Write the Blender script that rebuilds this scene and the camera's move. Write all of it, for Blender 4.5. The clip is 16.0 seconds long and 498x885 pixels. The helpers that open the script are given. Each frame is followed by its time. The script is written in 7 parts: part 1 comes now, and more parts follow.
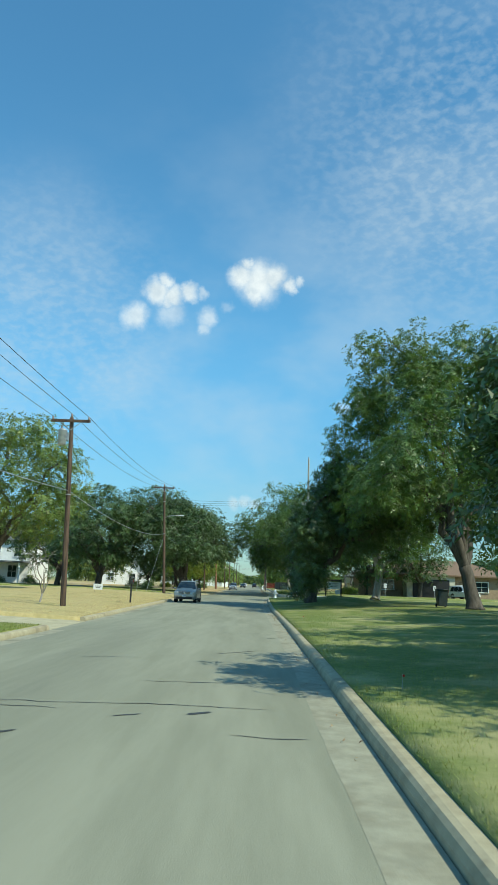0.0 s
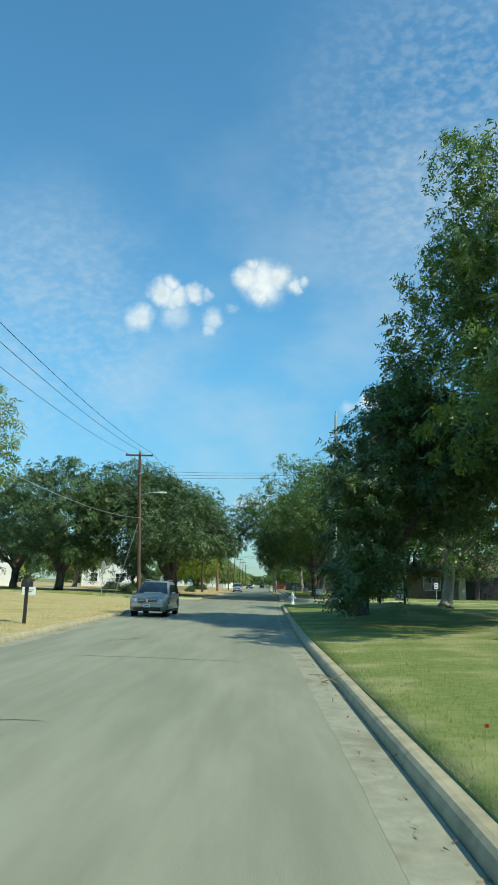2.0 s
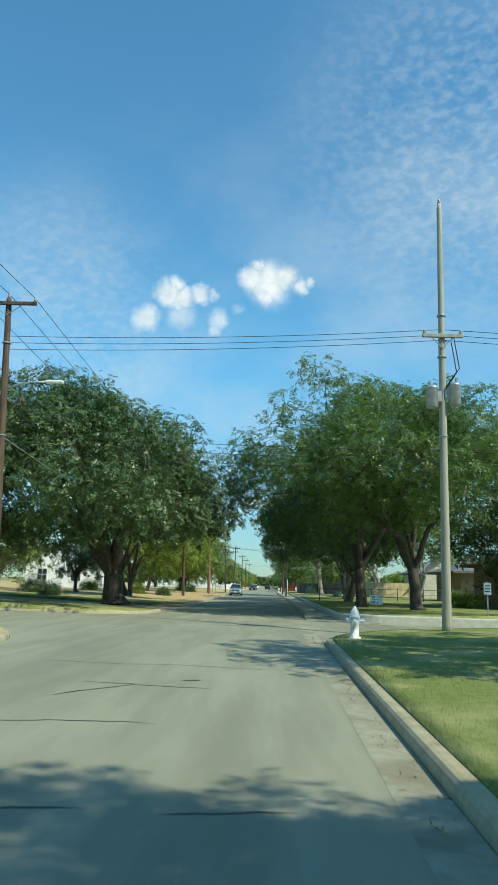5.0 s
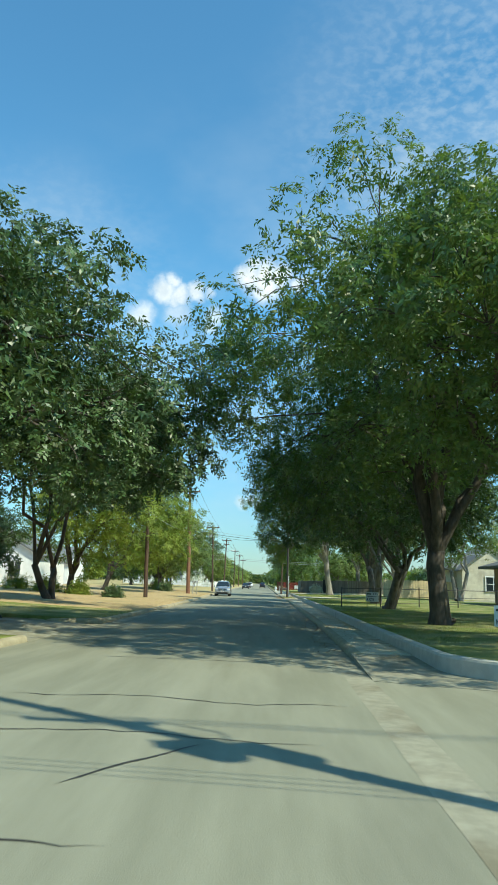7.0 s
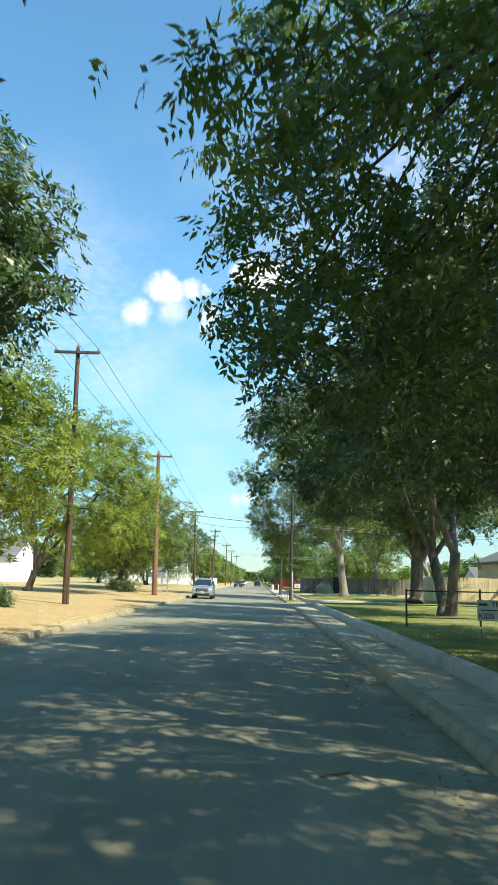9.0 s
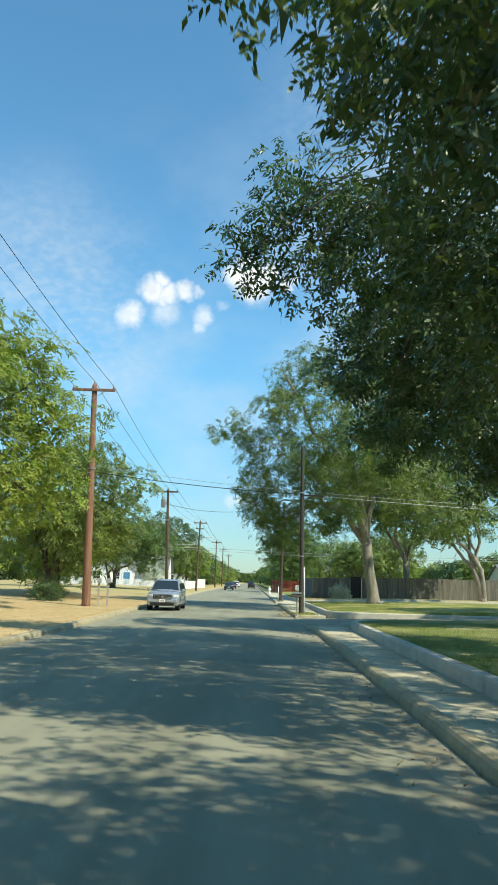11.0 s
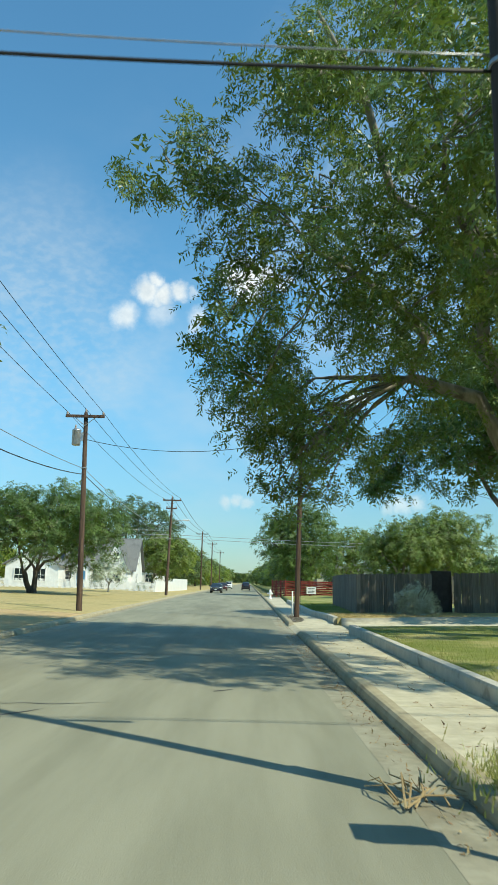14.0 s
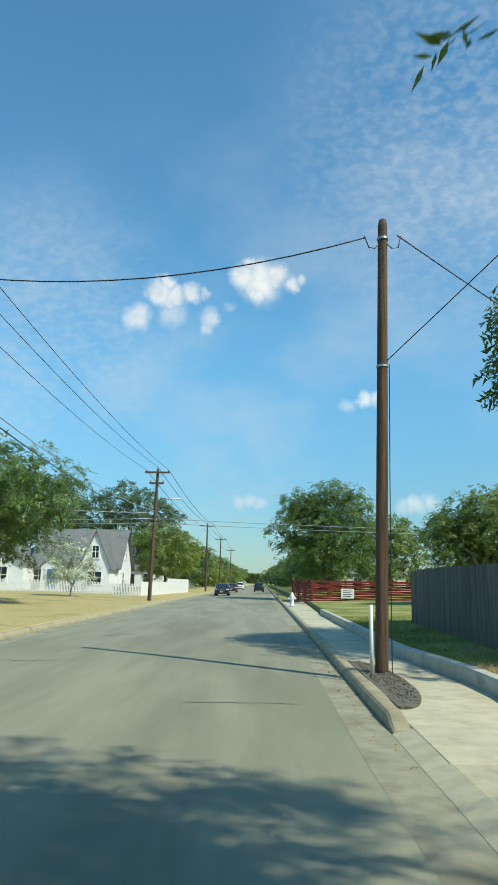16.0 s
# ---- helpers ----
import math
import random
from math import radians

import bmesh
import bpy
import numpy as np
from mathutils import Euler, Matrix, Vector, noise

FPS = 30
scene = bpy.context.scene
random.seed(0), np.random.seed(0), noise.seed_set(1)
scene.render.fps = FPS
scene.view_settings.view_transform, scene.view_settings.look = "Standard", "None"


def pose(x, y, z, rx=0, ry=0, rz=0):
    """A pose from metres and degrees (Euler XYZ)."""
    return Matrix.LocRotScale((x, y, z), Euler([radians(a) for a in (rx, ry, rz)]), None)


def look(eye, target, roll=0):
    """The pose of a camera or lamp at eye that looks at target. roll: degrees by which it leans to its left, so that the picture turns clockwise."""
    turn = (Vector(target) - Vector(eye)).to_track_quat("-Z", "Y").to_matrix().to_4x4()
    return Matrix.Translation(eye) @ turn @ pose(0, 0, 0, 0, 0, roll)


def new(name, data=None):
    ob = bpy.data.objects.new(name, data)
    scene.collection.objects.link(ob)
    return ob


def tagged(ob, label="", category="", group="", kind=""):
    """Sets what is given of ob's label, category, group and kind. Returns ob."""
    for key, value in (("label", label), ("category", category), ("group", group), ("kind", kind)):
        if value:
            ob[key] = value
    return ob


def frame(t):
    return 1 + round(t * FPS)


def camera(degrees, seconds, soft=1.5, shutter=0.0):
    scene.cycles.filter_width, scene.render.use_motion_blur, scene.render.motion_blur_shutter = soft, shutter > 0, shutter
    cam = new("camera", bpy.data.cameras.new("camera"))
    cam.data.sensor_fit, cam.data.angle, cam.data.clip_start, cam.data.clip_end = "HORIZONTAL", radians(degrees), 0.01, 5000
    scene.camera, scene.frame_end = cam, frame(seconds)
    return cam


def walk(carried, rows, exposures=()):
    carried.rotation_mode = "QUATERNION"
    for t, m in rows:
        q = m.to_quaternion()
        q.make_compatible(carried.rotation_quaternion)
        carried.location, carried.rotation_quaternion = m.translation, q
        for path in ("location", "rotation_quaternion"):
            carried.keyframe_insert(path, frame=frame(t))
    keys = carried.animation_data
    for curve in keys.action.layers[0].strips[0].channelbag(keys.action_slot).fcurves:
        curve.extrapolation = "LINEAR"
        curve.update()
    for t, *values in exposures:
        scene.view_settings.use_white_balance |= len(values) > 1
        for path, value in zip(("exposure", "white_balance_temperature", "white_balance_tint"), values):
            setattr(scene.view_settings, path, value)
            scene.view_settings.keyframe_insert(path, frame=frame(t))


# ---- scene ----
cam = camera(39.0, 16.0, soft=1.5, shutter=0.1)
PATH = [
    (0.0, pose(0.494, 0.002, 1.696, 101.331, -1.984, 0.495)),
    (0.5, pose(0.461, 5.807, 1.696, 101.334, -1.881, 0.649)),
    (1.0, pose(0.423, 11.558, 1.696, 101.343, -1.770, 0.837)),
    (1.5, pose(0.397, 17.261, 1.696, 101.337, -1.666, 0.993)),
    (2.0, pose(0.370, 22.911, 1.696, 101.371, -1.550, 1.088)),
    (2.5, pose(0.344, 28.549, 1.696, 101.363, -1.511, 1.159)),
    (3.0, pose(0.306, 34.234, 1.696, 101.389, -1.561, 1.226)),
    (3.5, pose(0.240, 40.003, 1.696, 101.441, -1.664, 1.320)),
    (4.0, pose(0.170, 45.897, 1.696, 101.430, -1.767, 1.475)),
    (6.5, pose(0.017, 74.777, 1.696, 101.311, -2.053, 1.247)),
    (7.0, pose(-0.010, 80.320, 1.696, 101.241, -2.039, 1.055)),
    (7.5, pose(0.004, 85.737, 1.696, 101.161, -2.007, 0.878)),
    (8.0, pose(0.018, 91.181, 1.696, 101.105, -1.985, 0.800)),
    (8.5, pose(0.040, 96.671, 1.696, 101.143, -1.996, 0.755)),
    (9.0, pose(0.074, 102.169, 1.696, 101.087, -2.035, 0.657)),
    (11.5, pose(0.318, 128.848, 1.696, 101.258, -1.577, 0.109)),
    (12.0, pose(0.377, 134.011, 1.696, 101.304, -1.556, -0.026)),
    (12.5, pose(0.450, 139.153, 1.696, 101.308, -1.499, -0.138)),
    (13.0, pose(0.519, 144.350, 1.696, 101.286, -1.441, -0.145)),
    (13.5, pose(0.562, 149.591, 1.696, 101.274, -1.356, -0.143)),
    (14.0, pose(0.589, 154.750, 1.696, 101.251, -1.306, -0.077)),
    (14.5, pose(0.634, 159.899, 1.696, 101.252, -1.269, 0.069)),
    (15.0, pose(0.661, 165.022, 1.696, 101.261, -1.215, 0.400)),
    (15.5, pose(0.683, 170.037, 1.696, 101.199, -1.147, 0.758)),
    (16.0, pose(0.699, 175.033, 1.696, 101.256, -1.078, 1.053)),
]
# the clip's camera: stops, white balance and tint along the way
EXPOSURE = [(0.0, -0.06, 6400, 2), (4.0, -0.03, 6500, 2), (6.5, 0.1, 6500, 2), (7.2, 0.2, 6500, 3), (7.55, 0.28, 6600, 4), (8.0, 0.52, 8400, 15), (8.6, 0.72, 8600, 18), (9.0, 0.58, 7100, 13),
            (11.5, 0.16, 6800, 8), (12.5, 0.0, 6600, 6), (13.5, 0.05, 6700, 6), (14.5, 0.05, 6800, 5), (15.5, 0.0, 6700, 6), (16.0, -0.08, 6600, 6)]
walk(cam, PATH, EXPOSURE)

# ---- world, sun ----
SCALE = 1.17      # metres for one unit of the street's plan below; applied to all at the end

SUN_DIR = Vector((0.81, -0.58, 1.07)).normalized()      # towards the sun
elev = math.asin(SUN_DIR.z)
azim = math.atan2(SUN_DIR.x, SUN_DIR.y)
world = bpy.data.worlds.new("sky")
scene.world = world
world.use_nodes = True
wn, wl = world.node_tree.nodes, world.node_tree.links
wn.clear()


def wnode(kind, **kw):
    n = wn.new(kind)
    for k, v in kw.items():
        if k == "op":
            n.operation = v
        else:
            n.inputs[k].default_value = v
    return n


w_out = wn.new("ShaderNodeOutputWorld")
w_bg = wn.new("ShaderNodeBackground")
w_sky = wn.new("ShaderNodeTexSky")
w_sky.sky_type = "NISHITA"
w_sky.sun_disc = False
w_sky.sun_elevation = elev
w_sky.sun_rotation = azim
w_sky.altitude = 150
w_sky.air_density, w_sky.dust_density, w_sky.ozone_density = 1.2, 0.25, 2.0
SKY = 0.142
w_bg.inputs["Strength"].default_value = SKY
wl.new(w_bg.outputs[0], w_out.inputs["Surface"])
w_tc = wn.new("ShaderNodeTexCoord")


def vmath(op, a, b=None):
    n = wn.new("ShaderNodeVectorMath")
    n.operation = op
    for i, v in enumerate((a, b)):
        if v is None:
            continue
        if isinstance(v, (tuple, list, Vector)):
            n.inputs[i].default_value = v
        else:
            wl.new(v, n.inputs[i])
    return n


def smath(op, a, b=None, clamp=False):
    n = wn.new("ShaderNodeMath")
    n.operation, n.use_clamp = op, clamp
    for i, v in enumerate((a, b)):
        if v is None:
            continue
        if isinstance(v, (int, float)):
            n.inputs[i].default_value = v
        else:
            wl.new(v, n.inputs[i])
    return n.outputs[0]


def wnoise(vec, scale, detail=6.0, rough=0.6, dist=0.0):
    n = wnode("ShaderNodeTexNoise", Scale=scale, Detail=detail, Roughness=rough, Distortion=dist)
    wl.new(vec, n.inputs["Vector"])
    return n.outputs["Fac"]


def wramp(fac, lo, hi):
    n = wn.new("ShaderNodeMapRange")
    n.interpolation_type = "SMOOTHSTEP"
    n.inputs["From Min"].default_value, n.inputs["From Max"].default_value = lo, hi
    wl.new(fac, n.inputs["Value"])
    return n.outputs["Result"]


def sky_dir(az, el):
    """A way from azimuth (degrees right of +y) and elevation."""
    a, e = radians(az), radians(el)
    return Vector((math.sin(a) * math.cos(e), math.cos(a) * math.cos(e), math.sin(e)))


gen = w_tc.outputs["Generated"]
warp = wnode("ShaderNodeTexNoise", Scale=38.0, Detail=6.0, Roughness=0.62)
wl.new(gen, warp.inputs["Vector"])
wcol = vmath("SUBTRACT", warp.outputs["Color"], (0.5, 0.5, 0.5))
wsc = vmath("SCALE", wcol.outputs[0])
wsc.inputs["Scale"].default_value = 0.027
gw = vmath("ADD", gen, wsc.outputs[0]).outputs[0]
# small cumulus: soft lobes (azimuth, elevation, radius in degrees, density)
CUMULUS = [(-0.5, 24.1, 1.56, 1.0), (-1.6, 25.5, 0.51, 0.9), (-1.9, 24.4, 1.0, 1.0), (0.6, 24.5, 1.0, 1.0), (-0.8, 23.2, 0.83, 0.95), (2.1, 24.0, 0.6, 0.9), (3.0, 24.3, 0.4, 0.6),
           (-8.6, 23.8, 0.6, 0.9), (-9.2, 23.0, 0.97, 0.95), (-8.0, 22.7, 0.92, 0.95), (-6.5, 23.1, 0.69, 0.9), (-5.3, 23.0, 0.4, 0.5), (-11.0, 20.9, 0.97, 0.8), (-7.9, 21.3, 1.0, 0.5),
           (-4.9, 21.2, 0.78, 0.6), (-5.1, 20.3, 0.51, 0.5), (-3.3, 22.1, 0.41, 0.25), (7.0, 14.3, 0.6, 0.35), (8.3, 14.8, 0.6, 0.8), (9.3, 14.9, 0.6, 0.7),
           (11.2, 6.1, 0.6, 0.4), (12.2, 6.3, 0.7, 0.5), (13.4, 6.4, 0.7, 0.5), (-2.0, 6.4, 0.5, 0.5), (-1.1, 6.5, 0.5, 0.55), (-0.3, 6.4, 0.45, 0.45)]
cum = None
for az, el, rad, dens in CUMULUS:
    d = vmath("DISTANCE", gw, sky_dir(az, el)).outputs["Value"]
    lobe = smath("MULTIPLY", wramp(d, radians(rad) * 1.5, radians(rad) * 0.3), dens)
    cum = lobe if cum is None else smath("MAXIMUM", cum, lobe)
# high thin cloud: fine soft ripples, thickest high towards the sun's side
flat = wnode("ShaderNodeMapping")
flat.inputs["Scale"].default_value = (1.0, 1.2, 1.7)
flat.inputs["Rotation"].default_value = (0.2, 0.35, 0.5)
wl.new(gen, flat.inputs["Vector"])
rip = wnoise(flat.outputs[0], 66.0, 3.0, 0.5, 0.2)
veil = wnoise(gen, 4.5, 4.0, 0.5, 0.3)
d_hi = vmath("DISTANCE", gen, sky_dir(19.0, 33.0)).outputs["Value"]
zone = wramp(d_hi, 0.33, 0.06)
d_lo = vmath("DISTANCE", gen, sky_dir(-19.0, 19.0)).outputs["Value"]
zone2 = smath("MULTIPLY", wramp(d_lo, 0.26, 0.03), 0.85)
zones = smath("MAXIMUM", zone, zone2)
cir = smath("MULTIPLY", smath("MULTIPLY", wramp(rip, 0.34, 0.74), zones), 0.24)
cir = smath("ADD", cir, smath("MULTIPLY", smath("MULTIPLY", wramp(veil, 0.3, 0.75), zones), 0.40))
d_band = vmath("DISTANCE", gen, sky_dir(0.0, 15.0)).outputs["Value"]
band = smath("MULTIPLY", smath("MULTIPLY", wramp(d_band, 0.5, 0.02), wramp(wnoise(flat.outputs[0], 6.0, 4.0, 0.5), 0.4, 0.75)), 0.34)
cir = smath("ADD", cir, band, True)


def wmix(fac, a, b):
    n = wn.new("ShaderNodeMix")
    n.data_type = "RGBA"
    wl.new(fac, n.inputs[0])
    for i, v in ((6, a), (7, b)):
        if isinstance(v, tuple):
            n.inputs[i].default_value = v
        else:
            wl.new(v, n.inputs[i])
    return n.outputs[2]


sep = wn.new("ShaderNodeSeparateXYZ")
wl.new(gen, sep.inputs[0])
hue = wmix(wramp(sep.outputs["Z"], 0.0, 0.36), (0.43, 0.66, 0.85, 1), (0.66, 1.2, 1.33, 1))
tint = wn.new("ShaderNodeMix")
tint.data_type, tint.blend_type = "RGBA", "MULTIPLY"
tint.inputs[0].default_value = 1.0
wl.new(hue, tint.inputs[7])
wl.new(w_sky.outputs[0], tint.inputs[6])
c1 = wmix(cir, tint.outputs[2], (4.6, 5.3, 5.9, 1))
shade = wramp(wnoise(gen, 40.0, 4.0, 0.6), 0.3, 0.7)
puff = wmix(shade, (5.6, 6.0, 6.3, 1), (7.6, 7.7, 7.6, 1))
wl.new(wmix(smath("MULTIPLY", cum, 0.88), c1, puff), w_bg.inputs["Color"])

sun = new("sun", bpy.data.lights.new("sun", "SUN"))
sun.data.energy, sun.data.angle, sun.data.color = 5.0, radians(0.55), (0.97, 0.94, 0.76)
sun.matrix_world = look(SUN_DIR * 100, (0, 0, 0))

# ---- materials ----


def mat(name, a, b, scale=4.0, c=None, cscale=0.4, cut=(0.5, 0.7), rough=0.85, bump=0.15, bscale=60.0, metal=0.0, rand=0.0, spec=0.4, stretch=(1, 1, 1), through_light=0.0, island=0.0, detail=6.0, even=False):
    m = bpy.data.materials.new(name)
    m.use_nodes = True
    n, l = m.node_tree.nodes, m.node_tree.links
    bs = n["Principled BSDF"]
    geo = n.new("ShaderNodeNewGeometry")
    mp = n.new("ShaderNodeMapping")
    mp.inputs["Scale"].default_value = stretch
    l.new(geo.outputs["Position"], mp.inputs["Vector"])

    def nz(s, d=detail, straight=False):
        t = n.new("ShaderNodeTexNoise")
        t.inputs["Scale"].default_value, t.inputs["Detail"].default_value, t.inputs["Roughness"].default_value = s, d, 0.62
        l.new(geo.outputs["Position"] if straight else mp.outputs[0], t.inputs["Vector"])
        return t.outputs["Fac"]

    def ramp(f, lo, hi):
        t = n.new("ShaderNodeMapRange")
        t.interpolation_type = "SMOOTHSTEP"
        t.inputs["From Min"].default_value, t.inputs["From Max"].default_value = lo, hi
        l.new(f, t.inputs["Value"])
        return t.outputs["Result"]

    def mix(f, p, q, mode="MIX"):
        t = n.new("ShaderNodeMix")
        t.data_type, t.blend_type = "RGBA", mode
        for i, v in ((0, f), (6, p), (7, q)):
            if isinstance(v, (tuple, float)):
                t.inputs[i].default_value = (*v, 1) if isinstance(v, tuple) else v
            else:
                l.new(v, t.inputs[i])
        return t.outputs[2]

    col = mix(ramp(nz(scale), 0.3, 0.7), a, b)
    if c:
        col = mix(ramp(nz(cscale), *cut), col, c)
    for amount, kind in ((rand, "o"), (island, "i")):
        if amount:
            src = n.new("ShaderNodeObjectInfo").outputs["Random"] if kind == "o" else geo.outputs["Random Per Island"]
            t = n.new("ShaderNodeMapRange")
            t.inputs["To Min"].default_value, t.inputs["To Max"].default_value = 1 - amount, 1 + amount
            l.new(src, t.inputs["Value"])
            h = n.new("ShaderNodeHueSaturation")
            l.new(t.outputs[0], h.inputs["Value"])
            l.new(col, h.inputs["Color"])
            if kind == "i":
                t2 = n.new("ShaderNodeMapRange")
                t2.inputs["To Min"].default_value, t2.inputs["To Max"].default_value = 0.5 - 0.035, 0.5 + 0.02
                l.new(src, t2.inputs["Value"])
                l.new(t2.outputs[0], h.inputs["Hue"])
            col = h.outputs[0]
    l.new(col, bs.inputs["Base Color"])
    bs.inputs["Roughness"].default_value, bs.inputs["Metallic"].default_value = rough, metal
    bs.inputs["Specular IOR Level"].default_value = spec
    if bump:
        bp = n.new("ShaderNodeBump")
        bp.inputs["Strength"].default_value, bp.inputs["Distance"].default_value = bump, 0.02
        l.new(nz(bscale, 3.0, even), bp.inputs["Height"])
        l.new(bp.outputs[0], bs.inputs["Normal"])
    if through_light:
        tr = n.new("ShaderNodeBsdfTranslucent")
        br = mix(0.6, col, (0.30, 0.46, 0.055))
        l.new(br, tr.inputs["Color"])
        ms = n.new("ShaderNodeMixShader")
        ms.inputs[0].default_value = through_light
        l.new(bs.outputs[0], ms.inputs[1])
        l.new(tr.outputs[0], ms.inputs[2])
        l.new(ms.outputs[0], n["Material Output"].inputs["Surface"])
    return m


def glass(name, tint=(0.02, 0.03, 0.035), rough=0.03):
    m = bpy.data.materials.new(name)
    m.use_nodes = True
    bs = m.node_tree.nodes["Principled BSDF"]
    bs.inputs["Base Color"].default_value = (*tint, 1)
    bs.inputs["Roughness"].default_value = rough
    bs.inputs["Specular IOR Level"].default_value = 0.8
    return m


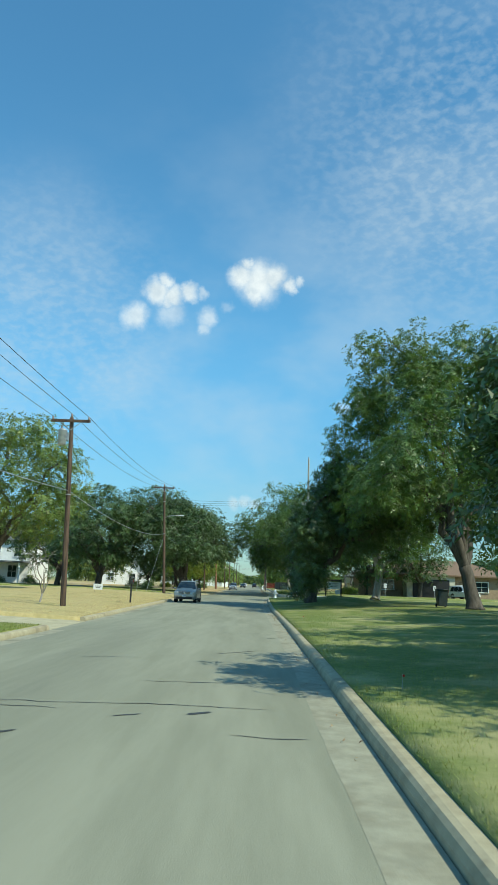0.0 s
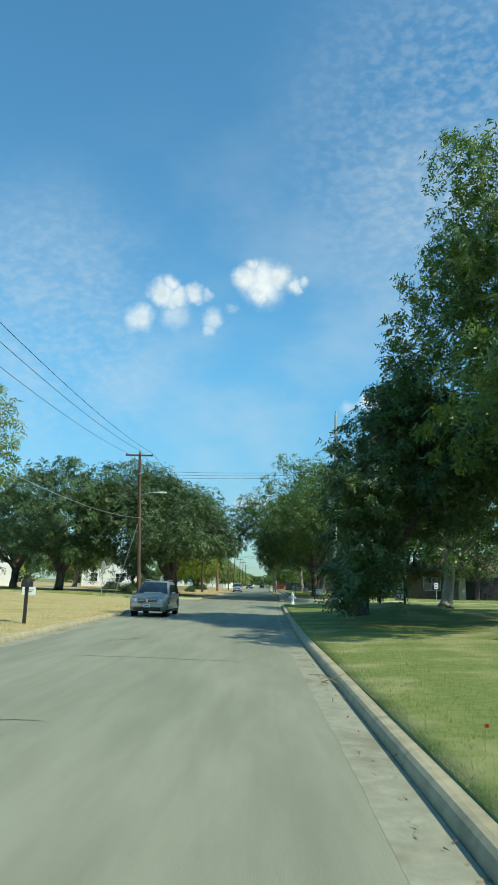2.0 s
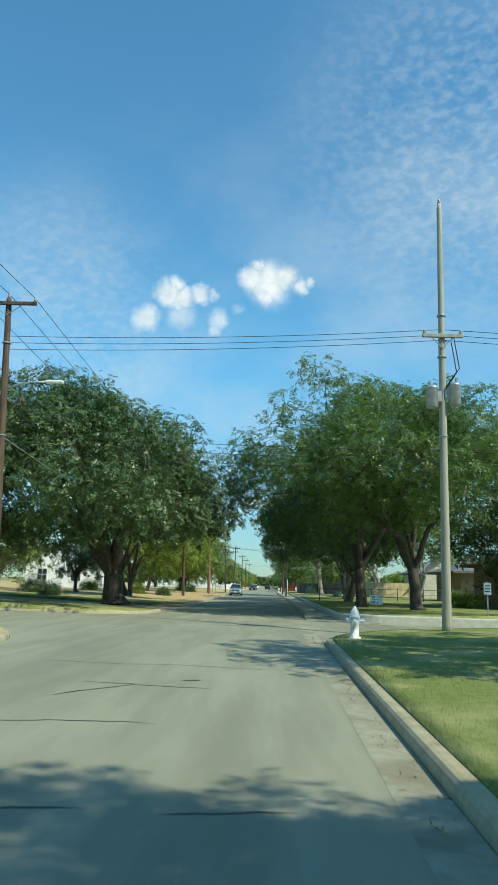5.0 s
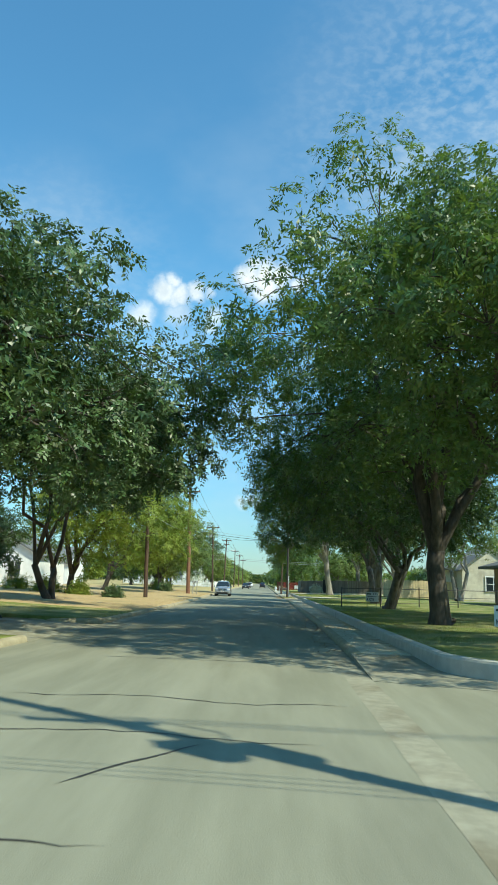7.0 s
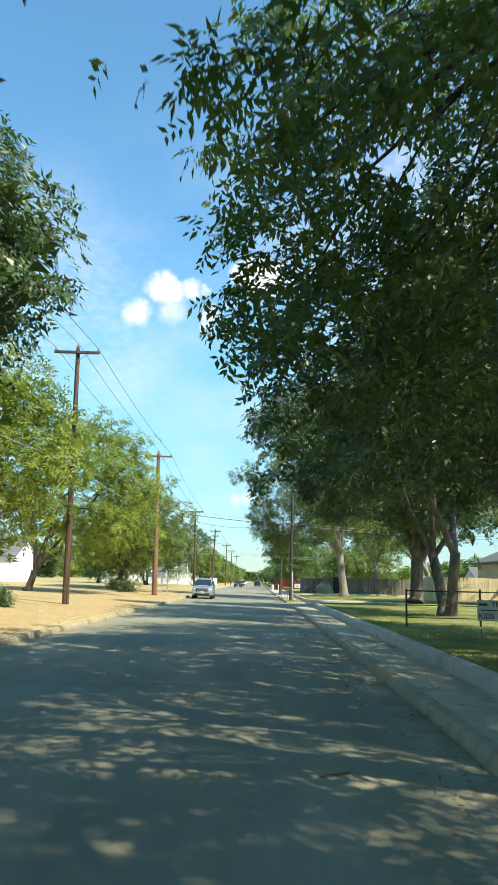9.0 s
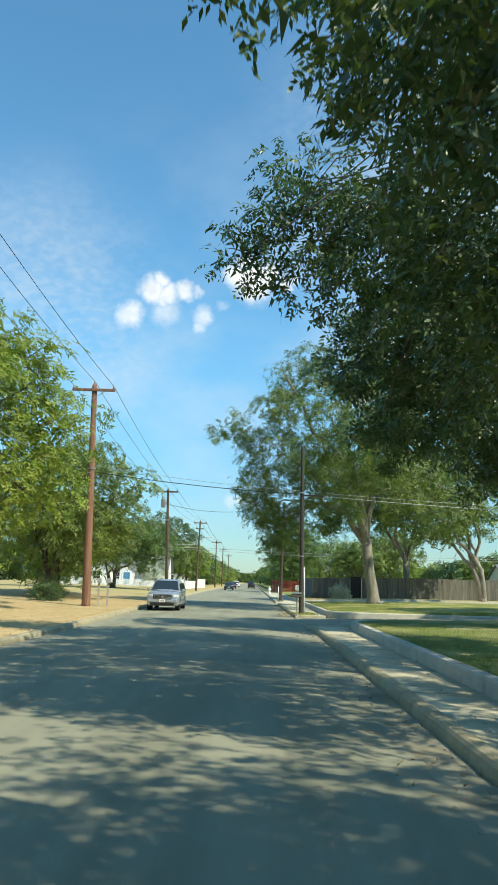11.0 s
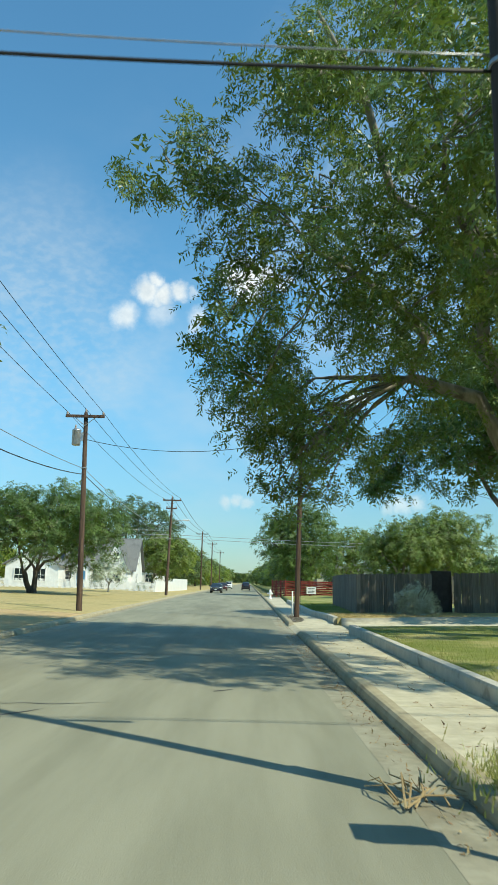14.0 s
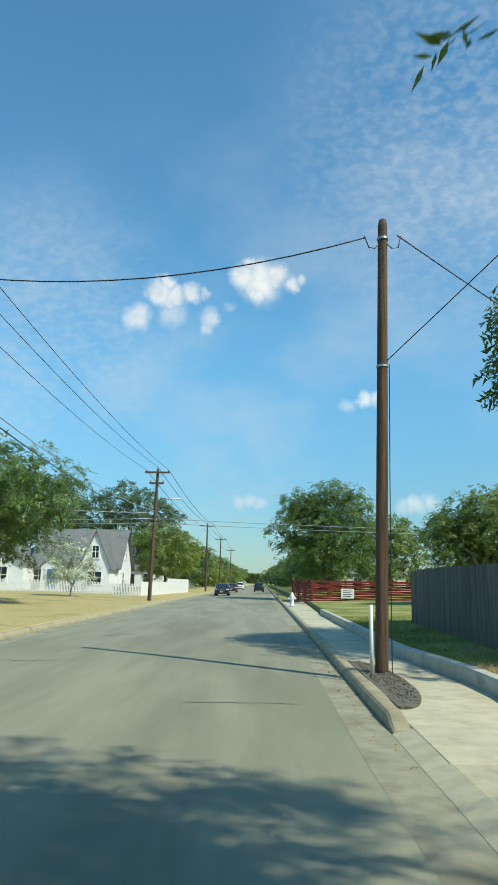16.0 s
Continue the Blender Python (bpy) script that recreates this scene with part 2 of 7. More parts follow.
M = dict(
    road=mat("asphalt", (0.219, 0.217, 0.153), (0.297, 0.291, 0.211), 1.1, (0.181, 0.18, 0.13), 0.28, (0.5, 0.72), rough=0.88, bump=0.3, bscale=75, stretch=(1, 0.12, 1), even=True),
    crack=mat("tar_seam", (0.035, 0.035, 0.033), (0.06, 0.058, 0.05), 8.0, rough=0.6, bump=0.1),
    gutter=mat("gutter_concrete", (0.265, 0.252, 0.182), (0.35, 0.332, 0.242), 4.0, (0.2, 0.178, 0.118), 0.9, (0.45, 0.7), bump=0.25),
    kerb=mat("kerb_concrete", (0.325, 0.28, 0.178), (0.43, 0.375, 0.245), 3.0, (0.25, 0.21, 0.135), 1.2, (0.55, 0.7), bump=0.25),
    walkway=mat("pavement_concrete", (0.43, 0.392, 0.275), (0.555, 0.51, 0.37), 3.0, (0.32, 0.28, 0.195), 1.0, (0.52, 0.72), bump=0.2, rand=0.07),
    wallc=mat("wall_concrete", (0.44, 0.425, 0.36), (0.55, 0.53, 0.45), 3.0, (0.28, 0.265, 0.22), 1.5, (0.55, 0.72), bump=0.2),
    lush=mat("lush_grass", (0.14, 0.178, 0.05), (0.21, 0.238, 0.08), 7.0, (0.33, 0.315, 0.145), 0.45, (0.44, 0.66), bump=0.6, bscale=45, spec=0.1),
    lawn=mat("lawn_grass", (0.15, 0.185, 0.045), (0.235, 0.255, 0.075), 7.0, (0.38, 0.34, 0.15), 0.45, (0.42, 0.64), bump=0.6, bscale=45, spec=0.1),
    dry=mat("dry_grass", (0.38, 0.31, 0.14), (0.5, 0.4, 0.195), 5.0, (0.31, 0.28, 0.115), 0.35, (0.5, 0.7), bump=0.5, bscale=40, spec=0.1),
    soil=mat("bare_soil", (0.42, 0.3, 0.15), (0.53, 0.395, 0.215), 3.0, (0.36, 0.3, 0.145), 0.3, (0.5, 0.7), bump=0.4, bscale=30, spec=0.1),
    ground=mat("far_ground", (0.2, 0.2, 0.08), (0.3, 0.26, 0.12), 0.05, bump=0.2, bscale=3, spec=0.1),
    bark=mat("oak_bark", (0.055, 0.045, 0.035), (0.12, 0.1, 0.08), 6.0, bump=0.9, bscale=18, stretch=(1, 1, 0.25)),
    greybark=mat("grey_bark", (0.1, 0.086, 0.066), (0.2, 0.175, 0.14), 6.0, (0.06, 0.05, 0.04), 2.0, bump=0.9, bscale=18, stretch=(1, 1, 0.25)),
    palebark=mat("pecan_bark", (0.2, 0.175, 0.14), (0.34, 0.31, 0.26), 5.0, (0.12, 0.1, 0.08), 2.0, bump=0.9, bscale=16, stretch=(1, 1, 0.22)),
    oak=mat("oak_leaf", (0.036, 0.074, 0.026), (0.092, 0.15, 0.048), 0.9, rough=0.42, bump=0, spec=0.5, through_light=0.12, island=0.35, detail=3),
    pecan=mat("pecan_leaf", (0.075, 0.122, 0.029), (0.2, 0.258, 0.056), 0.7, rough=0.42, bump=0, spec=0.5, through_light=0.24, island=0.35, detail=3),
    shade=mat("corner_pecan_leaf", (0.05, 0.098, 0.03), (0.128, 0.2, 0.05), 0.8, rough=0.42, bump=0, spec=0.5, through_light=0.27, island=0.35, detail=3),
    bright=mat("elm_leaf", (0.135, 0.195, 0.032), (0.28, 0.335, 0.06), 0.6, rough=0.5, bump=0, spec=0.3, through_light=0.34, island=0.3, detail=3),
    sage=mat("sage_leaf", (0.4, 0.44, 0.34), (0.56, 0.6, 0.48), 3.0, rough=0.7, bump=0, spec=0.2, through_light=0.2, island=0.25),
    pole=mat("pole_wood", (0.07, 0.043, 0.03), (0.155, 0.098, 0.066), 7.0, (0.045, 0.032, 0.026), 2.2, (0.48, 0.62), bump=0.8, bscale=26, stretch=(3, 3, 0.1)),
    redpole=mat("red_brown_pole_wood", (0.19, 0.09, 0.055), (0.28, 0.15, 0.095), 4.0, (0.12, 0.07, 0.05), 1.3, bump=0.5, bscale=30, stretch=(3, 3, 0.12)),
    greypole=mat("weathered_pole", (0.3, 0.29, 0.23), (0.42, 0.4, 0.33), 4.0, bump=0.4, bscale=30, stretch=(3, 3, 0.12)),
    darkpole=mat("tarred_pole", (0.04, 0.036, 0.032), (0.075, 0.066, 0.055), 4.0, bump=0.5, bscale=30, stretch=(3, 3, 0.12)),
    metal=mat("grey_metal", (0.35, 0.36, 0.37), (0.48, 0.49, 0.5), 6.0, rough=0.45, metal=0.7, bump=0.05),
    rusty=mat("weathered_brown_metal", (0.075, 0.066, 0.055), (0.16, 0.142, 0.118), 7.0, (0.24, 0.225, 0.2), 3.0, (0.55, 0.75), rough=0.6, metal=0.2, bump=0.15),
    darkmetal=mat("black_metal", (0.018, 0.018, 0.018), (0.035, 0.035, 0.034), 8.0, rough=0.5, bump=0.08),
    wire=mat("wire_cover", (0.02, 0.02, 0.022), (0.04, 0.04, 0.042), 4.0, rough=0.6, bump=0),
    porcelain=mat("porcelain", (0.3, 0.22, 0.18), (0.4, 0.33, 0.28), 6.0, rough=0.25, bump=0),
    white=mat("white_paint", (0.72, 0.73, 0.72), (0.82, 0.82, 0.8), 2.0, (0.6, 0.6, 0.56), 0.9, (0.6, 0.8), rough=0.55, bump=0.06, rand=0.03),
    cream=mat("cream_siding", (0.5, 0.46, 0.36), (0.6, 0.56, 0.45), 2.0, (0.42, 0.38, 0.3), 0.7, bump=0.1),
    brick=mat("tan_brick", (0.28, 0.2, 0.13), (0.38, 0.28, 0.19), 9.0, (0.2, 0.13, 0.09), 1.2, bump=0.4, bscale=30),
    shingle=mat("grey_shingle", (0.12, 0.125, 0.125), (0.2, 0.205, 0.2), 9.0, (0.12, 0.12, 0.12), 1.0, bump=0.5, bscale=26, rand=0.12),
    brownroof=mat("brown_shingle", (0.16, 0.1, 0.065), (0.25, 0.165, 0.11), 9.0, bump=0.5, bscale=26, rand=0.12),
    greywood=mat("weathered_board", (0.105, 0.099, 0.082), (0.172, 0.163, 0.136), 3.0, (0.225, 0.213, 0.178), 1.4, (0.55, 0.75), bump=0.4, bscale=30, stretch=(4, 4, 0.3), rand=0.22),
    redwood=mat("red_stain_board", (0.17, 0.024, 0.018), (0.27, 0.044, 0.032), 3.0, (0.14, 0.025, 0.02), 1.5, bump=0.3, bscale=30, stretch=(0.4, 0.4, 4), rand=0.2),
    tanwood=mat("cedar_board", (0.5, 0.4, 0.22), (0.62, 0.5, 0.3), 3.0, bump=0.3, bscale=30, stretch=(4, 4, 0.3), rand=0.12),
    blue=mat("blue_door_paint", (0.06, 0.2, 0.36), (0.08, 0.24, 0.42), 2.0, rough=0.4, bump=0.03),
    dark=mat("dark_trim", (0.012, 0.012, 0.013), (0.025, 0.025, 0.026), 5.0, rough=0.55, bump=0.05),
    rubber=mat("tyre_rubber", (0.015, 0.015, 0.015), (0.03, 0.03, 0.03), 8.0, rough=0.8, bump=0.2),
    alloy=mat("wheel_alloy", (0.45, 0.46, 0.47), (0.55, 0.56, 0.57), 5.0, rough=0.3, metal=0.9, bump=0),
    silver=mat("silver_car_paint", (0.36, 0.345, 0.305), (0.4, 0.385, 0.34), 1.0, rough=0.28, metal=0.6, bump=0, spec=0.6),
    steel=mat("bright_silver_car_paint", (0.44, 0.47, 0.5), (0.49, 0.52, 0.55), 1.0, rough=0.22, metal=0.6, bump=0, spec=0.6),
    blackcar=mat("black_car_paint", (0.012, 0.014, 0.02), (0.02, 0.022, 0.03), 1.0, rough=0.2, bump=0, spec=0.7),
    redcar=mat("dark_red_car_paint", (0.1, 0.03, 0.03), (0.13, 0.04, 0.035), 1.0, rough=0.25, bump=0, spec=0.6),
    whitecar=mat("white_car_paint", (0.7, 0.71, 0.71), (0.76, 0.77, 0.77), 1.0, rough=0.3, bump=0, spec=0.6),
    chrome=mat("chrome", (0.6, 0.6, 0.6), (0.7, 0.7, 0.7), 5.0, rough=0.15, metal=1.0, bump=0),
    lens=glass("headlamp_lens", (0.55, 0.55, 0.52), 0.08),
    amber=mat("amber_lens", (0.5, 0.2, 0.03), (0.6, 0.25, 0.04), 5.0, rough=0.2, bump=0),
    redlens=mat("red_lens", (0.3, 0.01, 0.01), (0.4, 0.02, 0.015), 5.0, rough=0.2, bump=0),
    glass=glass("dark_glass"),
    signwhite=mat("sign_white", (0.7, 0.71, 0.7), (0.78, 0.78, 0.77), 3.0, rough=0.5, bump=0.02),
    signback=mat("sign_bare_metal", (0.35, 0.37, 0.38), (0.43, 0.45, 0.46), 3.0, rough=0.45, metal=0.5, bump=0.03),
    ink=mat("sign_ink", (0.02, 0.03, 0.035), (0.03, 0.045, 0.05), 3.0, rough=0.5, bump=0),
    bin=mat("bin_plastic", (0.02, 0.03, 0.028), (0.03, 0.042, 0.04), 3.0, rough=0.5, bump=0.03),
    sand=mat("sandy_concrete", (0.38, 0.335, 0.21), (0.48, 0.425, 0.28), 3.0, (0.3, 0.26, 0.16), 0.8, (0.5, 0.72), bump=0.3),
    gravel=mat("dark_gravel", (0.09, 0.082, 0.062), (0.24, 0.22, 0.175), 26.0, (0.06, 0.055, 0.042), 9.0, bump=0.9, bscale=60),
    litter=mat("dead_leaves", (0.2, 0.13, 0.06), (0.36, 0.26, 0.13), 3.0, rough=0.9, bump=0, island=0.4),
    straw=mat("dead_stalk", (0.26, 0.19, 0.095), (0.4, 0.31, 0.165), 5.0, rough=0.9, bump=0),
    blade=mat("grass_blade", (0.19, 0.22, 0.06), (0.3, 0.31, 0.1), 1.5, (0.44, 0.4, 0.19), 0.45, (0.42, 0.64), rough=0.7, bump=0, spec=0.2, through_light=0.45, island=0.3),
    dryblade=mat("straw_blade", (0.42, 0.35, 0.16), (0.58, 0.48, 0.25), 1.5, rough=0.8, bump=0, spec=0.1, island=0.25),
)

# ---- building helpers ----


def finish(name, bm, material, smooth=False):
    me = bpy.data.meshes.new(name)
    bm.to_mesh(me)
    bm.free()
    for m in material if isinstance(material, (list, tuple)) else [material]:
        me.materials.append(m)
    if smooth:
        me.polygons.foreach_set("use_smooth", [True] * len(me.polygons))
    return me


def part(name, bm, material, parent=None, label="", smooth=False):
    ob = new(name, finish(name, bm, material, smooth))
    if parent:
        ob.parent = parent
    if label:
        ob["label"] = label
    return ob


def thing(name, at, label, category, group="", rz=0.0, kind=""):
    ob = new(name)
    ob.matrix_world = pose(*at, 0, 0, rz)
    return tagged(ob, label, category, group, kind)


def raw(name, verts, faces, material, parent=None, label="", smooth=False):
    me = bpy.data.meshes.new(name)
    me.from_pydata(verts, [], faces)
    me.materials.append(material)
    if smooth:
        me.polygons.foreach_set("use_smooth", [True] * len(me.polygons))
    ob = new(name, me)
    if parent:
        ob.parent = parent
    if label:
        ob["label"] = label
    return ob


def add_box(bm, c, s, rz=0.0, bevel=0.0, rx=0.0, ry=0.0):
    got = bmesh.ops.create_cube(bm, size=1.0, matrix=pose(*c, rx, ry, rz) @ Matrix.Diagonal((*s, 1)))
    if bevel:
        edges = list({e for v in got["verts"] for e in v.link_edges})
        bmesh.ops.bevel(bm, geom=edges, offset=bevel, segments=2, affect="EDGES", profile=0.5)
    return bm


def box(c, s, rz=0.0, bevel=0.0, rx=0.0, ry=0.0):
    return add_box(bmesh.new(), c, s, rz, bevel, rx, ry)


def add_tube(bm, pts, radii, sides=8, caps=True):
    pts = [Vector(p) for p in pts]
    if not isinstance(radii, (list, tuple)):
        radii = [radii] * len(pts)
    rings, up = [], None
    for i, p in enumerate(pts):
        d = (pts[min(i + 1, len(pts) - 1)] - pts[max(i - 1, 0)]).normalized()
        if up is None:
            up = Vector((1, 0, 0)) if abs(d.x) < 0.8 else Vector((0, 1, 0))
        u = (up - d * up.dot(d)).normalized()
        up, v = u, d.cross(u)
        rings.append([bm.verts.new(p + (u * math.cos(a) + v * math.sin(a)) * radii[i]) for a in (2 * math.pi * k / sides for k in range(sides))])
    for a, b in zip(rings, rings[1:]):
        for k in range(sides):
            bm.faces.new((a[k], a[(k + 1) % sides], b[(k + 1) % sides], b[k]))
    if caps:
        bm.faces.new(rings[0][::-1])
        bm.faces.new(rings[-1])
    return bm


def tube(pts, radii, sides=8):
    return add_tube(bmesh.new(), pts, radii, sides)


def lathe(profile, sides=20, at=(0, 0, 0), turn=None):
    """A round body from (radius, height) pairs."""
    bm = bmesh.new()
    rings = [[bm.verts.new((r * math.cos(2 * math.pi * k / sides), r * math.sin(2 * math.pi * k / sides), z)) for k in range(sides)] for r, z in profile]
    for a, b in zip(rings, rings[1:]):
        for k in range(sides):
            bm.faces.new((a[k], a[(k + 1) % sides], b[(k + 1) % sides], b[k]))
    bm.faces.new(rings[0][::-1])
    bm.faces.new(rings[-1])
    bmesh.ops.transform(bm, matrix=Matrix.Translation(at) @ (turn or Matrix()), verts=bm.verts)
    return bm


def prism(outline, y0, y1, axis="y"):
    """A closed outline of (u, z) pushed from y0 to y1 (axis y) or along x."""
    bm = bmesh.new()
    f = (lambda u, z, w: (u, w, z)) if axis == "y" else (lambda u, z, w: (w, u, z))
    a = [bm.verts.new(f(u, z, y0)) for u, z in outline]
    b = [bm.verts.new(f(u, z, y1)) for u, z in outline]
    n = len(a)
    bm.faces.new(a)
    bm.faces.new(b[::-1])
    for i in range(n):
        bm.faces.new((a[i], b[i], b[(i + 1) % n], a[(i + 1) % n]))
    bmesh.ops.recalc_face_normals(bm, faces=bm.faces)
    return bm


def sweep(profile, path):
    """A profile of (side, height) pushed along a flat path of (x, y); side points to the path's right."""
    bm = bmesh.new()
    pts = [Vector((p[0], p[1])) for p in path]
    rows = []
    for i, p in enumerate(pts):
        d = (pts[min(i + 1, len(pts) - 1)] - pts[max(i - 1, 0)]).normalized()
        r = Vector((d.y, -d.x))
        rows.append([bm.verts.new((p.x + r.x * s, p.y + r.y * s, z)) for s, z in profile])
    n = len(profile)
    for a, b in zip(rows, rows[1:]):
        for k in range(n - 1):
            bm.faces.new((a[k], a[k + 1], b[k + 1], b[k]))
    for r in (rows[0], rows[-1]):
        bm.faces.new(r)
    bmesh.ops.recalc_face_normals(bm, faces=bm.faces)
    return bm


def interp(table, y):
    return float(np.interp(y, [a for a, _ in table], [b for _, b in table]))


# ---- the street's plan: kerb lines along +y ----
LEFT = [(-40, -5.1), (20, -5.2), (45, -5.6), (64, -5.8), (84, -5.1), (110, -4.8), (135, -4.95), (156, -5.4), (170, -5.6), (200, -6.0), (900, -6.0)]
RIGHT = [(-40, 1.5), (15, 1.55), (25, 1.5), (40, 1.33), (53, 1.4), (70, 1.6), (90, 1.95), (96, 2.03), (126, 2.15), (143, 2.0), (157, 1.9), (170, 1.93), (900, 2.0)]
WALL = [(75, 3.1), (82, 3.1), (90, 3.08), (104, 3.2), (124, 3.25), (132, 3.3), (138, 3.4), (153, 3.4), (157.7, 3.52), (160, 3.5), (163.5, 3.15), (173, 3.2), (182, 3.2), (200, 3.6), (900, 4.0)]
ROAD_END = 900.0


def left(y):
    return interp(LEFT, y)


def right(y):
    return interp(RIGHT, y)


def wall(y):
    return interp(WALL, y)


def height(x, y):
    """The ground's height beside the street."""
    if x > 0:
        if y < 75.5:
            d = max(x - right(y) - 0.2, 0.0)
            z = 0.15 + min(d, 9.0) * 0.035
            z += 0.52 * math.exp(-(((x - 6.2) / 2.3) ** 2 + ((y - 51.6) / 3.2) ** 2))
        else:
            d = max(x - wall(y), 0.0)
            z = (0.31 if y < 133 else 0.29) + min(d, 8.0) * 0.025
            if 152.9 < y < 157.4:
                z = 0.125 + min(d, 6.0) * 0.02
            elif y >= 157.4:
                z = 0.29 + min(d, 8.0) * 0.03
            if x < wall(y):
                z = 0.13
    else:
        d = max(left(y) - 0.2 - x, 0.0)
        z = 0.13 + min(d, 10.0) * 0.03
    return z + 0.03 * noise.noise((x * 0.2, y * 0.2, 0.0))


def strip(name, edge, far, y0, y1, material, step=0.5, label="", side=1, cat="ground"):
    """A stretch of ground from an edge line outwards; edge(y) -> x."""
    ys, y = [], y0
    while y < y1 - 1e-6:
        ys.append(y)
        y += step if y < 215 else (step * 3 if y < 300 else step * 20)
    ys.append(y1)
    offs = [0, 0.25, 0.5, 1, 1.6, 2.4, 3.3, 4.5, 6, 8, 11, 15, 22, 35, far]
    verts, faces = [], []
    for y in ys:
        e = edge(y)
        verts.append((e, y, -0.1))
        for o in offs:
            x = e + side * o
            verts.append((x, y, height(x, y)))
    n = len(offs) + 1
    for i in range(len(ys) - 1):
        for k in range(n - 1):
            q = (i * n + k, i * n + k + 1, (i + 1) * n + k + 1, (i + 1) * n + k)
            faces.append(q if side > 0 else q[::-1])
    # close the two ends down to the base
    for i, flip in ((0, False), (len(ys) - 1, True)):
        b0 = len(verts)
        for k in range(1, n):
            v = verts[i * n + k]
            verts.append((v[0], v[1], -0.1))
        for k in range(1, n - 1):
            q = (i * n + k, i * n + k + 1, b0 + k, b0 + k - 1)
            faces.append(q if flip == (side > 0) else q[::-1])
    ob = raw(name, verts, faces, material, smooth=True)
    return tagged(ob, label, cat, kind="structure")


def arc(cx, cy, r, a0, a1, n=10):
    return [(cx + r * math.cos(radians(a0 + (a1 - a0) * i / n)), cy + r * math.sin(radians(a0 + (a1 - a0) * i / n))) for i in range(n + 1)]


def line(fn, y0, y1, off=0.0, step=2.0):
    n = max(2, int(abs(y1 - y0) / step) + 1)
    return [(fn(y0 + (y1 - y0) * i / (n - 1)) + off, y0 + (y1 - y0) * i / (n - 1)) for i in range(n)]

# ---- ground, road, kerbs ----
base = raw("ground", [(-3000, -600, -0.12), (3000, -600, -0.12), (3000, 4000, -0.12), (-3000, 4000, -0.12)], [(0, 1, 2, 3)], M["ground"])
tagged(base, "flat dry grassland reaching to the horizon", "ground", kind="structure")


def edge_right_a(y):
    e = right(min(y, 67.5)) + 0.2
    return e if y <= 67.5 else e + 4.8 - math.sqrt(max(4.8 ** 2 - (y - 67.5) ** 2 * (4.8 / 5.0) ** 2, 0))


def edge_right_b(y):
    e = wall(y) + 0.12
    if y < 81.7:
        return e + 1.9 - math.sqrt(max(1.9 ** 2 - (81.7 - y) ** 2 * 0.9, 0))
    if y > 127.5:
        return e + 1.9 - math.sqrt(max(1.9 ** 2 - (y - 127.5) ** 2 * 0.9, 0))
    return e


def edge_right_c(y):
    e = wall(y) + 0.12
    return e + 1.4 - math.sqrt(max(1.4 ** 2 - (137.0 - y) ** 2 * 0.87, 0)) if y < 137.0 else e


def edge_left_b(y):
    e = left(y) - 0.2
    return e if y < 64.5 else left(64.5) - 7.5 + math.sqrt(max(7.3 ** 2 - (y - 64.5) ** 2 * 0.947, 0))


def edge_left_c(y):
    e = left(y) - 0.2
    return e if y > 83 else e - 2.8 + math.sqrt(max(2.8 ** 2 - (83 - y) ** 2 * 0.87, 0))


def edge_left_d(y):
    e = left(y) - 0.2
    return e if y > 93 else e - 1.9 + math.sqrt(max(1.9 ** 2 - (93 - y) ** 2 * 0.9, 0))


strip("lawn", edge_right_a, 60, -30, 72.45, M["lush"], label="mown green lawn with dry yellow patches", side=1, cat="lawn")
strip("lawn", edge_right_b, 60, 79.8, 129.35, M["lush"], label="green shaded lawn behind a low concrete wall", side=1, cat="lawn")
strip("lawn", edge_right_c, 60, 135.6, 152.9, M["lawn"], label="sunny green lawn behind a low concrete wall", side=1, cat="lawn")
strip("driveway", lambda y: wall(y) + 0.26, 60, 152.9, 157.4, M["walkway"], label="pale worn concrete driveway across the lawn", side=1, cat="driveway")
strip("dry_lawn", lambda y: wall(y) + 0.12, 60, 157.4, 160.7, M["dry"], label="dry straw-coloured grass beside the pavement", side=1, cat="lawn")
strip("lawn", lambda y: wall(y) + 0.12, 60, 160.7, ROAD_END, M["lawn"], label="green lawn along the board fence", side=1, cat="lawn")
strip("verge", lambda y: left(y) - 0.2, 60, -30, 20, M["lawn"], label="green and yellow grass verge", side=-1, cat="verge")
strip("verge", edge_left_b, 60, 24.5, 71.95, M["dry"], label="dry yellow grass verge", side=-1, cat="verge")
strip("verge", edge_left_c, 60, 80.05, 84.5, M["lawn"], label="shaded green grass at a street corner", side=-1, cat="verge")
strip("verge", edge_left_d, 60, 91.05, 98.6, M["lawn"], label="shaded green and yellow grass at a street corner", side=-1, cat="verge")
strip("verge", edge_left_d, 60, 98.6, 160, M["soil"], label="bare sandy soil verge with thin dry grass", side=-1, cat="verge")
strip("verge", lambda y: left(y) - 0.2, 60, 160, ROAD_END, M["dry"], label="dry yellow grass verge", side=-1, cat="verge")

ys = [-40 + 2 * i for i in range(125)] + [210 + 10 * i for i in range(70)]
rv, rf = [], []
for y in ys:
    l, r = left(y), right(y)
    for k in range(7):
        f = k / 6
        rv.append((l + (r - l) * f, y, 0.035 * (1 - (2 * f - 1) ** 2)))
for i in range(len(ys) - 1):
    for k in range(6):
        rf.append((i * 7 + k, i * 7 + k + 1, (i + 1) * 7 + k + 1, (i + 1) * 7 + k))
road = tagged(raw("road", rv, rf, M["road"], smooth=True), "sun-bleached grey asphalt street with fine cracks", "road", kind="structure")


